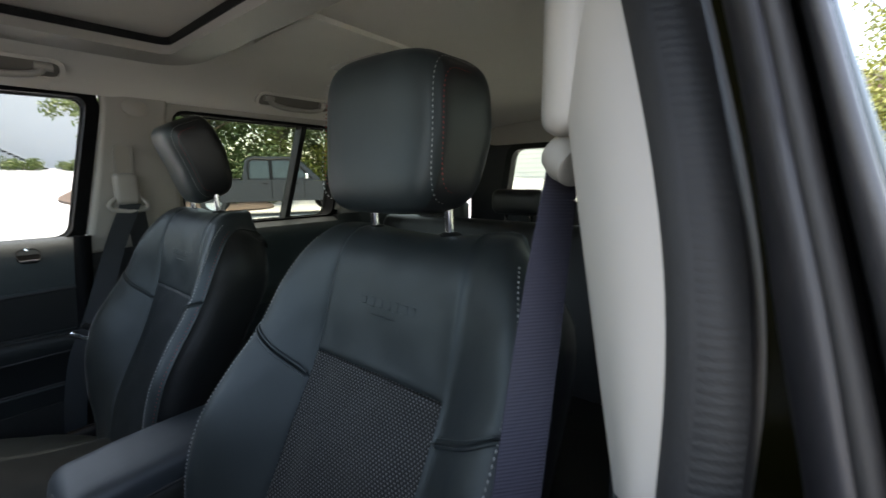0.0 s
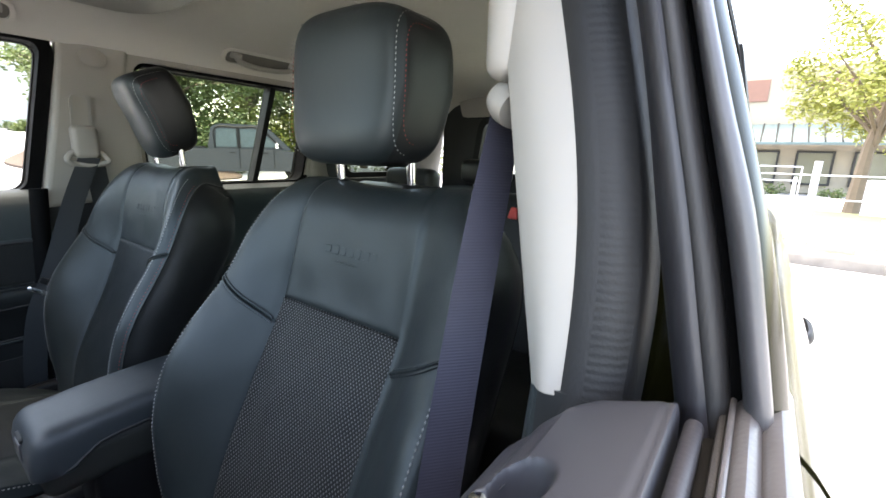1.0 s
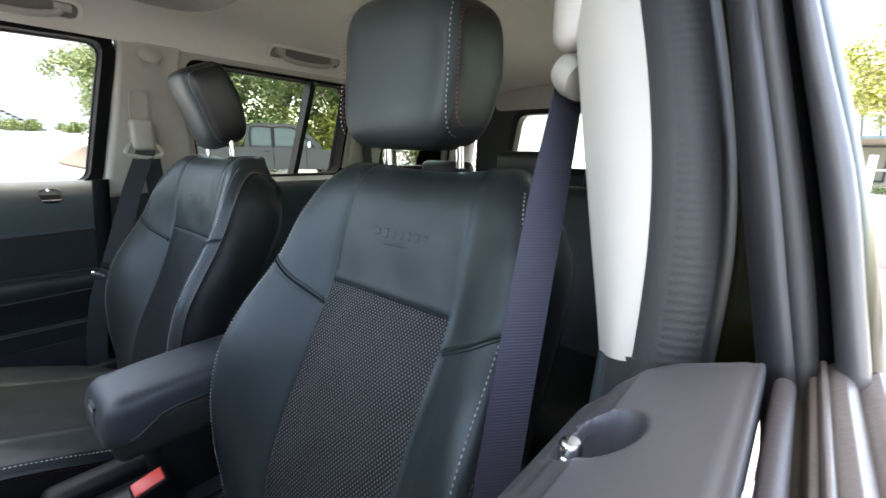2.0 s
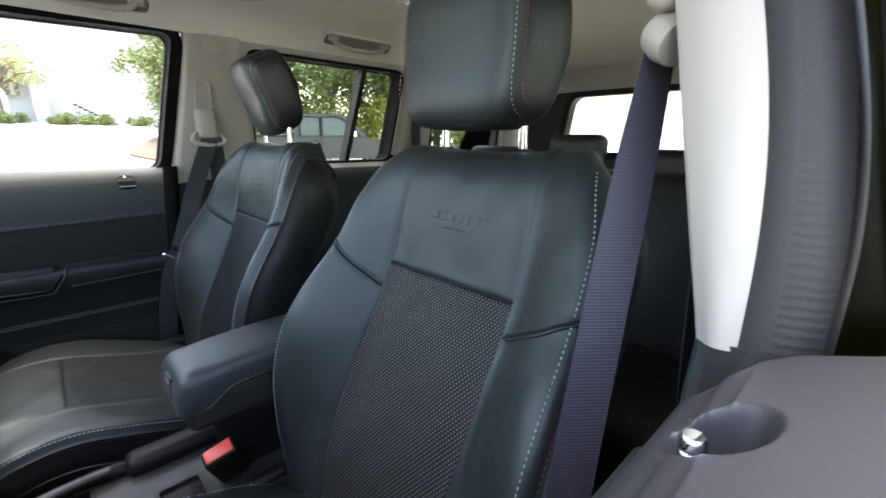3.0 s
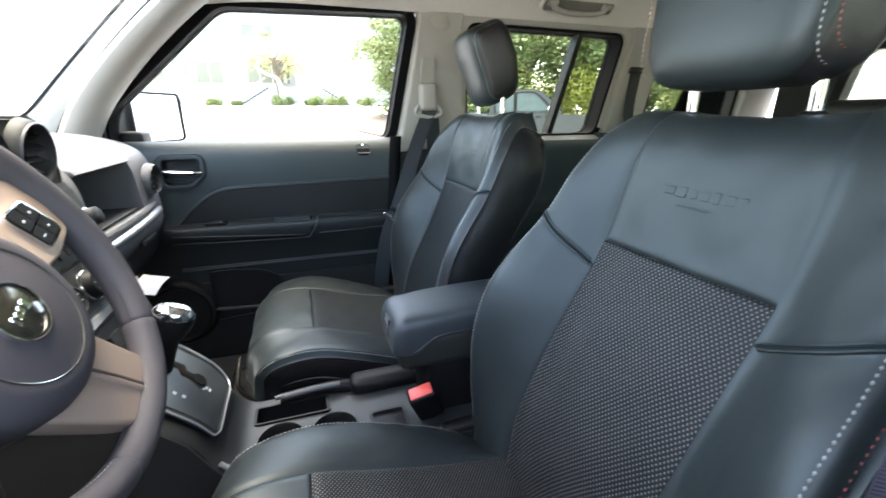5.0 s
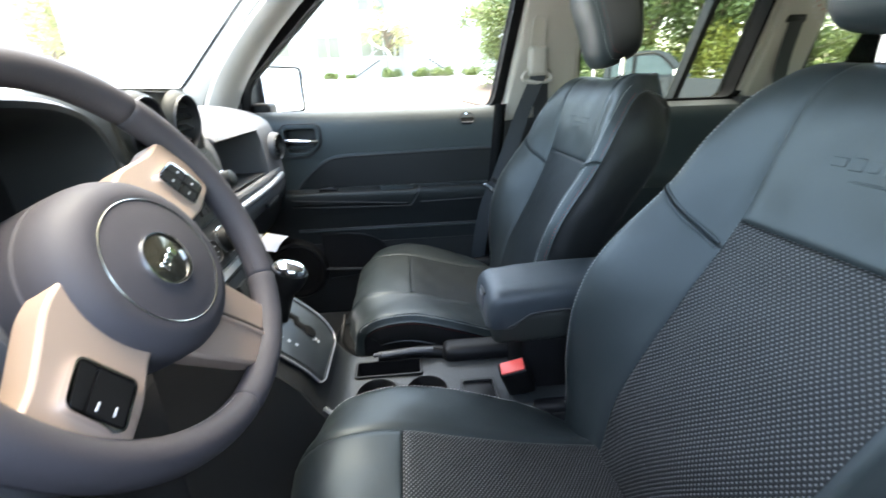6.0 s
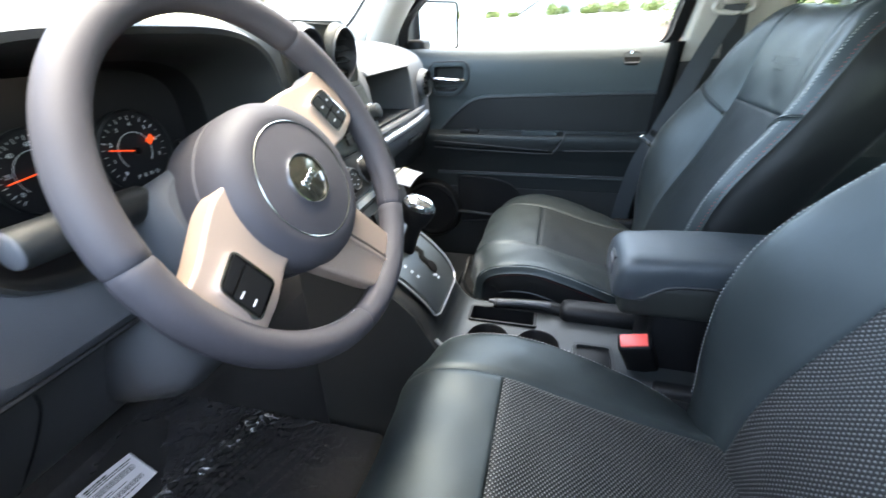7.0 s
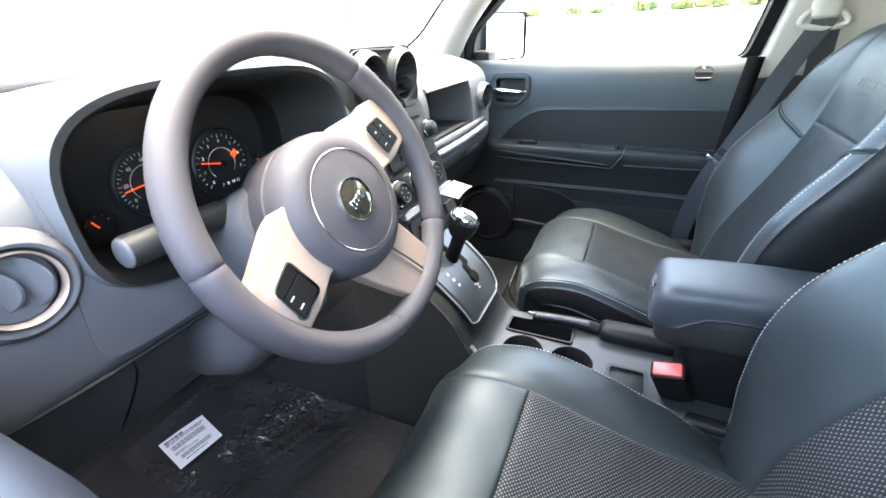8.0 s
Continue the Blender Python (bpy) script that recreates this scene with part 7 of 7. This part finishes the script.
tag_pt = lambda u, v, h=0.0: Vector((0.030 + 0.036 * u + 0.034 * v, 0.489 - 0.017 * u - 0.028 * v - 0.4 * h, 0.929 + 0.018 * u - 0.021 * v + 0.004 * math.sin(math.pi * u) * v + h))
tagm = part("hang_tag", surf(tag_pt, lin(0, 1, 6), lin(0, 1, 6), thick=0.0006), PAPER)
tagged(tagm, "white card tag with a yellow edge hanging on the lower dash", "tag")
part("yellow_corner", surf(lambda u, v: tag_pt(u, 0.34 * v * (1 - 0.5 * u), 0.0006), lin(0, 1, 6), lin(0, 1, 3)), YELLOW, tagm, "yellow printed edge")


# ---- outside ----
def ground_z(x, y):
    k = max(0.0, x - 16)
    return 0.075 * k if k < 40 else 3.0


bm = bmesh.new()
gx = lin(-300, -20, 8)[:-1] + lin(-20, 80, 40) + lin(80, 400, 6)[1:]
gy = lin(-300, -40, 8)[:-1] + lin(-40, 60, 30) + lin(60, 300, 6)[1:]
gv = [[bm.verts.new((x, y, ground_z(x, y))) for y in gy] for x in gx]
for i in range(len(gx) - 1):
    for j in range(len(gy) - 1):
        bm.faces.new((gv[i][j], gv[i + 1][j], gv[i + 1][j + 1], gv[i][j + 1]))
CONCRETE = mat("pale_concrete", (0.395, 0.395, 0.395), 0.85, grain=0.4, grain_scale=60, var=0.12, var_scale=0.6)
ground = tagged(part("ground", bm, CONCRETE), "pale sunlit concrete lot and road", "ground", kind="structure")

LEAVES = []
# the last, palest leaf colour has window glare and haze painted in
for i, c in enumerate(((0.055, 0.085, 0.022), (0.095, 0.125, 0.028), (0.19, 0.20, 0.035), (0.30, 0.30, 0.13))):
    LEAVES.append(mat("foliage", c, 0.55, var=0.35, var_scale=3))
BARK = mat("bark", (0.10, 0.075, 0.05), 0.9, grain=1.0, grain_scale=20, var=0.3)


def leaf_mesh(centres, size, rng, per):
    bm = bmesh.new()
    for c, r in centres:
        for _ in range(per):
            d = Vector((rng.gauss(0, 1), rng.gauss(0, 1), rng.gauss(0, 1))).normalized() * r * rng.random() ** 0.4
            p = c + d
            a = Vector((rng.gauss(0, 1), rng.gauss(0, 1), rng.gauss(0, 0.6))).normalized()
            b = a.cross(Vector((rng.gauss(0, 1), rng.gauss(0, 1), rng.gauss(0, 1)))).normalized()
            s = size * (0.6 + 0.8 * rng.random())
            vs = [bm.verts.new(p + a * s), bm.verts.new(p + b * s * 0.45), bm.verts.new(p - a * s), bm.verts.new(p - b * s * 0.45)]
            bm.faces.new(vs)
    return bm


def tree(at, h, spread, shade, label, seed, per=60, size=0.14):
    rng = random.Random(seed)
    t = thing("tree", at, label, "tree")
    base = Vector(at)
    top = base + Vector((0.1 * h * rng.uniform(-1, 1), 0.1 * h * rng.uniform(-1, 1), 0.55 * h))
    part("trunk", tube([base, base.lerp(top, 0.5) + Vector((0.1, 0, 0)), top], [0.028 * h, 0.02 * h, 0.010 * h], 8), BARK, t)
    cs = []
    for k in range(16):
        a = 2 * math.pi * rng.random()
        e = rng.uniform(-0.1, 1.0)
        st_ = base.lerp(top, rng.uniform(0.45, 1.0))
        end = base + Vector((spread * math.cos(a) * (1 - 0.4 * max(0, e)), spread * math.sin(a) * (1 - 0.4 * max(0, e)), h * (0.42 + 0.5 * max(-0.2, e))))
        mid = st_.lerp(end, 0.5) + Vector((0, 0, 0.04 * h))
        part("limb", tube([st_, mid, end], [0.009 * h, 0.006 * h, 0.002 * h], 5), BARK, t)
        for q in (0.45, 0.7, 1.0):
            cs.append((st_.lerp(end, q) + Vector((rng.uniform(-1, 1), rng.uniform(-1, 1), rng.uniform(-1, 1))) * 0.05 * h, spread * rng.uniform(0.16, 0.30)))
    part("crown", leaf_mesh(cs, size, rng, per), LEAVES[shade], t, smooth=0)
    return t


def bush(at, r, shade, label, seed, n=500, size=0.07, stretch=(1, 1, 0.7)):
    rng = random.Random(seed)
    t = thing("bush", at, label, "bush", group="bushes")
    cs = []
    for _ in range(14):
        d = Vector((rng.uniform(-1, 1) * stretch[0], rng.uniform(-1, 1) * stretch[1], rng.uniform(0.2, 1) * stretch[2]))
        cs.append((Vector(at) + d * r * 0.75, r * 0.38))
    part("stems", tube([Vector(at), Vector(at) + Vector((0, 0, 0.5 * r))], [0.04, 0.02], 6), BARK, t)
    part("leaves", leaf_mesh(cs, size, rng, n // 14), LEAVES[shade], t, smooth=0)
    return t


# passenger side: office building across the road
WALL = mat("white_render", (0.38, 0.38, 0.375), 0.8, grain=0.3, grain_scale=30, var=0.05, var_scale=0.5)
DGLASS = mat("dark_window", (0.11, 0.115, 0.085), 0.2, var=0.4, var_scale=0.6)
office = thing("office_building", (46, 2, 2.2), "long white rendered office building with recessed bays", "building")
part("wall", rbox((50, 6, 8), (6, 52, 12), 0.05, 1), WALL, office)
for y in (-0.9, 5.2, 10.4, 14.6, 18.5):
    part("pier", rbox((46.6, y, 6), (0.9, 1.0, 8.5), 0.03, 1), WALL, office)
for y, w, z, h in ((2.28, 3.4, 5.30, 2.15), (0.36, 0.42, 5.53, 2.7), (2.64, 2.7, 8.85, 1.0), (7.25, 2.3, 5.06, 1.85), (9.2, 0.6, 5.3, 1.0), (12.2, 2.4, 5.0, 1.3)):
    w_ = part("window", rbox((46.95, y, z), (0.12, w, h), 0.01, 1), DGLASS, office, "dark bay window")
    q_ = [(y - w / 2, z - h / 2), (y + w / 2, z - h / 2), (y + w / 2, z + h / 2), (y - w / 2, z + h / 2)]
    part("frame", ring(grown(q_, 0.12), q_, lambda p, s: Vector((46.80 + 0.1 * s, p[0], p[1]))), WALL, w_)
    for k in range(1, int(w // 1.1)):
        part("mullion", rbox((46.86, y - w / 2 + w * k / int(w // 1.1), z), (0.08, 0.10, h), 0.01, 1), WALL, w_)
part("roof", rbox((50, 6, 14.2), (7, 53, 0.5), 0.05, 1), WALL, office)
for y0, sgn in ((-2.9, -1), (2.3, 1)):
    stair = thing("outside_stair", (45.0, y0, 2.1), "grey outside stair with a dark handrail", "stair", group="outside stairs")
    for i in range(9):
        part("step", rbox((45.3, y0 + sgn * 0.30 * i, 2.3 + 0.18 * (8 - i)), (1.2, 0.30, 0.06), 0.005, 1), CONCRETE, stair)
        part("riser", rbox((45.25, y0 + sgn * 0.30 * i, 2.215 + 0.18 * (8 - i)), (1.0, 0.26, 0.11), 0, 1), DARK, stair)
    for x in (44.7, 45.9):
        part("handrail", tube([(x, y0, 2.3 + 0.18 * 8 + 0.9), (x, y0 + sgn * 2.4, 3.2)], 0.018, 6), WALL, stair)
        part("stringer", tube([(x, y0, 2.3 + 0.18 * 8), (x, y0 + sgn * 2.4, 2.3)], 0.05, 6), WALL, stair)
for i, (y, r) in enumerate(((-6.7, 1.0), (-3.9, 1.1), (-2.6, 1.2), (-1.6, 0.7), (1.0, 1.1), (4.9, 0.5), (6.8, 0.7), (10.5, 0.8), (14.0, 1.0))):
    bush((43.6, y, ground_z(43.6, y)), r, 1, "round clipped green bush by the office", 20 + i, n=1500, size=0.09)
pale_tree = tree((44.6, 1.2, ground_z(44, 1)), 7.6, 2.7, 3, "spreading yellow-green tree before the office, leaves lightened for glare", 3, per=34, size=0.13)
part("bent_limb", tube(smooth_path([(44.3, 1.0, 2.6), (44.3, 1.2, 4.35), (44.3, 2.2, 4.9), (44.3, 2.85, 5.4), (44.3, 2.6, 5.95), (44.3, 1.4, 6.4), (44.3, 0.6, 7.2)], 5), [0.17 - 0.003 * i for i in range(31)], 8), mat("pale_bark", (0.60, 0.58, 0.52), 0.8, grain=0.8, grain_scale=25, var=0.2), pale_tree, "pale bent limb")
tree((30, -6.7, ground_z(30, -7)), 6.6, 2.8, 1, "leafy green tree at the lot's edge", 4, per=180, size=0.11)
bush((29.0, -6.6, ground_z(29, -6)), 2.1, 1, "tall green shrub at the lot's edge", 77, n=2600, size=0.10, stretch=(1, 1, 1.5))
for i, (x, y) in enumerate(((56, 38), (63, 45), (72, 41), (80, 52))):
    tree((x, y, 2.8), 12.0, 4.6, 3, "tall green tree beyond the office, leaves lightened for glare", 110 + i, per=70, size=0.26)
MULCH = mat("red_mulch", (0.075, 0.050, 0.038), 0.95, grain=1.0, grain_scale=14, var=0.4, var_scale=4)
mb = rounded([(15.5, -4.6), (21.7, -2.6), (31.6, -5.6), (34, -13), (16, -9)], 1.2, 5)
mulch = part("mulch_bed", prism(mb, lambda p, s: Vector((p[0], p[1], ground_z(*p) + (0.10 if s == 0 else -0.2)))), MULCH)
tagged(mulch, "red-brown mulch bed", "bed", kind="structure")

# trees behind the parked pickup
for i, (x, y, h, sp, sh) in enumerate(((22, -8.5, 9, 3.4, 0), (24, -13, 10, 3.8, 1), (20, -14, 8, 3.2, 0), (19.5, -18.5, 9, 3.6, 2), (26, -9.5, 11, 3.8, 1), (28, -16, 12, 4.5, 0), (24, -21, 11, 4.4, 1), (31, -12, 12, 4.2, 0))):
    tree((x, y, ground_z(x, y)), h, sp, sh, "dense roadside tree with mixed green leaves", 40 + i, per=190, size=0.125)
for i, (x, y) in enumerate(((19.5, -9), (21, -11.5), (20, -14), (18.5, -16.5), (17, -18.5), (23, -7.5))):
    bush((x, y, ground_z(x, y)), 2.6, (0, 1, 2)[i % 3], "overgrown green shrub behind the pickup", 60 + i, n=5600, size=0.11, stretch=(1, 1, 1.4))

# grey pickup
TRUCK = mat("grey_car_paint", (0.030, 0.032, 0.037), 0.40, coat=0.0, spec=0.30, var=0.08)
truck = thing("pickup_truck", (13.9, -7.6, 0.1), "grey crew-cab pickup truck parked side on", "car")
tm = Matrix.Translation((13.9, -7.6, 0.10)) @ Euler((0, 0, radians(-116))).to_matrix().to_4x4()


def tpart(name, bm, m_, parent, label=""):
    bm.transform(tm)
    return part(name, bm, m_, parent, label)


side_o = [(-2.9, 0.55), (-2.9, 1.12), (-1.0, 1.14), (1.05, 1.14), (1.6, 1.10), (2.75, 1.02), (2.9, 0.9), (2.9, 0.5), (2.3, 0.42), (-2.3, 0.42)]
tpart("body", prism(rounded(side_o, 0.08, 3), lambda p, s: Vector((p[0], -0.97 + 1.94 * s, p[1]))), TRUCK, truck)
cab = rounded([(-0.95, 1.13), (-0.82, 1.84), (-0.55, 1.93), (0.55, 1.93), (0.85, 1.86), (1.62, 1.12)], 0.10, 4)
tpart("cab", prism(cab, lambda p, s: Vector((p[0], (-0.88 + 1.76 * s) * (1 - 0.10 * max(0, p[1] - 1.13)), p[1]))), TRUCK, truck)
TW = mat("truck_window", (0.040, 0.055, 0.060), 0.2, spec=0.4, var=0.3)
for nm, q in (("rear_side_window", [(-0.72, 1.20), (-0.66, 1.76), (-0.10, 1.78), (-0.10, 1.20)]), ("front_side_window", [(0.02, 1.20), (0.02, 1.78), (0.62, 1.77), (1.18, 1.22)])):
    for sgn in (-1, 1):
        tpart(nm, prism(rounded(q, 0.06, 3), lambda p, s: Vector((p[0], sgn * (0.885 * (1 - 0.10 * max(0, p[1] - 1.13)) + 0.012 * s), p[1]))), TW, truck, "dark side window")
tpart("windscreen", prism([(1.60, 1.16), (0.90, 1.84), (0.88, 1.84), (1.58, 1.16)], lambda p, s: Vector((p[0] + 0.03, -0.74 + 1.48 * s, p[1]))), TW, truck)
for x in (-0.04, 1.02):
    for sgn in (-1, 1):
        tpart("door_gap", tube([(x, sgn * 0.972, 0.50), (x, sgn * 0.972, 1.12)], 0.012, 5), BLACK, truck)
for sgn in (-1, 1):
    tpart("window_frame", tube(smooth_path([(-0.74, sgn * 0.895, 1.16), (-0.70, sgn * 0.835, 1.79), (-0.05, sgn * 0.830, 1.82), (0.64, sgn * 0.832, 1.81), (1.30, sgn * 0.885, 1.18)], 4), 0.028, 6), BLACK, truck)
    tpart("window_post", tube([(-0.04, sgn * 0.893, 1.16), (-0.04, sgn * 0.835, 1.80)], 0.05, 6), BLACK, truck)
    tpart("head_lamp", rbox((2.82, sgn * 0.78, 0.86), (0.14, 0.28, 0.18), 0.03, 2), SILVER, truck, "pale head lamp")
tpart("bed_cover", rbox((-1.95, 0, 1.16), (1.85, 1.84, 0.08), 0.02, 2), BLACK, truck)
for x in (-1.85, 1.95):
    for sgn in (-1, 1):
        wmx = Matrix.Translation((x, sgn * 0.86, 0.40)) @ Euler((radians(90 * -sgn), 0, 0)).to_matrix().to_4x4()
        ty = tpart("wheel", lathe([(0.22, 0.10), (0.36, 0.11), (0.40, 0.06), (0.40, -0.12), (0.3, -0.14)], wmx, 28), RUBBER, truck)
        tpart("rim", lathe([(0, 0.10), (0.08, 0.11), (0.20, 0.09), (0.23, 0.105)], wmx, 20), SILVER, ty)
for sgn in (-1, 1):
    tpart("side_mirror", rbox((1.10, sgn * 1.08, 1.26), (0.10, 0.22, 0.18), 0.03, 3), CHROME, truck, "bright door mirror")
    tpart("tail_lamp", rbox((-2.88, sgn * 0.86, 0.95), (0.08, 0.16, 0.34), 0.02, 2), RED, truck, "red tail lamp")
    for x in (-0.25, 0.75):
        tpart("door_handle", rbox((x, sgn * 0.975, 1.02), (0.16, 0.03, 0.04), 0.008, 2), BLACK, truck)
tpart("bumper", rbox((2.92, 0, 0.55), (0.12, 1.8, 0.22), 0.03, 2), CHROME, truck)

# driver's side, behind: yard with fence, post, tree and a shop
shop = thing("shop_building", (-2, -24, 0), "cream shop building with a blue-green metal awning", "building")
CREAM = mat("cream_render", (0.24, 0.215, 0.17), 0.8, grain=0.3, grain_scale=30, var=0.06)
part("wall", rbox((-4, -26, 2.6), (14, 5, 5.2), 0.05, 1), CREAM, shop)
AWN = mat("awning_metal", (0.075, 0.110, 0.115), 0.4, metal=0.2)
part("awning", prism([(-23.5, 2.9), (-21.8, 2.1), (-21.8, 2.0), (-23.5, 2.8)], lambda p, s: Vector((-9 + 12 * s, p[0], p[1]))), AWN, shop, "blue-green ribbed metal awning")
for i in range(24):
    x = -9 + 0.5 * i
    part("awning_rib", tube([(x, -23.5, 2.93), (x, -21.8, 2.13)], 0.03, 5), DARK, shop)
for x in (-0.6, -2.4, -4.2):
    wn_ = part("window", rbox((x, -23.48, 1.1), (1.1, 0.08, 1.3), 0.01, 1), DGLASS, shop)
    part("frame", ring([(x - 0.62, 0.40), (x + 0.62, 0.40), (x + 0.62, 1.80), (x - 0.62, 1.80)], [(x - 0.54, 0.48), (x + 0.54, 0.48), (x + 0.54, 1.72), (x - 0.54, 1.72)], lambda p, s: Vector((p[0], -23.50 + 0.12 * s, p[1]))), DARK, wn_)
for x in (0.2, -2.6):
    part("upper_window", rbox((x, -23.48, 4.3), (1.3, 0.08, 0.9), 0.01, 1), mat("brown_shutter", (0.14, 0.07, 0.05), 0.6), shop)
tree((-2.7, -14.5, 0), 6.2, 2.3, 2, "bright yellow-green young tree in the yard", 90, per=260, size=0.065)
fence = thing("chain_fence", (-1.6, -10, 0), "white pipe fence with a gate post", "fence")
WHITEP = mat("white_paint", (0.5, 0.51, 0.53), 0.5, var=0.05)
part("gate_post", tube([(-1.42, -8.1, 0), (-1.42, -8.1, 1.30)], 0.045, 12), WHITEP, fence, "thick white gate post")
part("post", tube([(-1.22, -8.6, 0), (-1.22, -8.6, 1.05)], 0.025, 10), WHITEP, fence)
part("post", tube([(-5.5, -9.6, 0), (-5.5, -9.6, 1.2)], 0.03, 10), WHITEP, fence)
for z in (0.75, 1.10):
    part("rail", tube([(-0.4, -8.3, z), (-1.42, -8.1, z), (-5.5, -9.6, z)], 0.009, 8), WHITEP, fence)
sign = thing("notice_board", (-2.2, -8.6, 0), "white notice board on the fence with faint lines", "sign")
part("board", rbox((-2.28, -8.35, 0.80), (0.55, 0.03, 0.50), 0.006, 1), WHITEP, sign)
for i in range(5):
    part("text_bar", rbox((-2.28, -8.33, 1.05 - 0.10 * i), (0.48, 0.006, 0.016), 0, 1), mat("faint_print", (0.45, 0.45, 0.47), 0.6), sign)
part("leg", tube([(-2.28, -8.37, 0), (-2.28, -8.37, 0.5)], 0.025, 8), WHITEP, sign)
kerb = part("kerb", rbox((-7, -6.9, 0.06), (13, 0.30, 0.16), 0.02, 2), mat("weathered_kerb", (0.13, 0.12, 0.11), 0.9, grain=1.0, grain_scale=12, var=0.5, var_scale=5))
tagged(kerb, "low pale concrete kerb", "kerb", kind="structure")
grass = part("grass_strip", rbox((-7, -10.8, 0.06), (13, 7.4, 0.05), 0.01, 1), mat("dry_grass", (0.13, 0.135, 0.06), 0.95, grain=1.0, grain_scale=30, var=0.35, var_scale=3))
tagged(grass, "dry yellow-green verge", "verge", kind="structure")
rock = part("boulder", rbox((-1.75, -7.7, 0.14), (0.38, 0.3, 0.30), 0.10, 3), mat("grey_rock", (0.28, 0.26, 0.24), 0.9, grain=1.0, grain_scale=15, var=0.3))
tagged(rock, "grey boulder by the gate post", "rock")
for i, x in enumerate((-1.2, -3.1)):
    bush((x, -22.2, 0), 0.55, 0, "small dark shrub by the shop wall", 95 + i, n=300, size=0.06)

# behind the car: pale low hall, wires and rail
hall = thing("rear_hall", (20, -50, 0), "pale industrial hall with fine horizontal cladding", "building")
HALL = mat("pale_cladding", (0.70, 0.69, 0.66), 0.7, var=0.04)
part("wall", rbox((24, -60, 4.5), (60, 8, 10), 0.05, 1), HALL, hall)
for i in range(14):
    part("cladding_line", rbox((24, -55.97, 0.6 + 0.65 * i), (60, 0.05, 0.05), 0, 1), CONCRETE, hall)
part("lean_to", rbox((11, -52, 1.2), (18, 4, 2.4), 0.05, 1), mat("blue_roof", (0.32, 0.38, 0.46), 0.6), hall)
rf = thing("yard_rail", (8, -20, 0), "thin grey pipe railing behind the car", "railing")
for z in (0.6, 1.15):
    part("rail", tube([(-2, -22, z), (14, -18, z)], 0.03, 6), SILVER, rf)
for i in range(8):
    part("post", tube([(-2 + 2.2 * i, -22 + 0.55 * i, 0), (-2 + 2.2 * i, -22 + 0.55 * i, 1.15)], 0.03, 6), SILVER, rf)
for y, x in ((-40, -20), (-34, 40)):
    pole = part("utility_pole", tube([(x, y, 0), (x, y, 9.2)], [0.16, 0.11], 10), BARK)
    tagged(pole, "tall brown wooden utility pole", "pole", group="utility poles")
for i, z in enumerate((6.5, 7.2, 5.6)):
    wire = part("overhead_wire", tube(smooth_path([(-20, -40, z + 1), (5, -38, z), (40, -34, z + 1.5)], 6), 0.025, 5), BLACK)
    tagged(wire, "thin dark overhead wire", "wire", group="overhead wires")
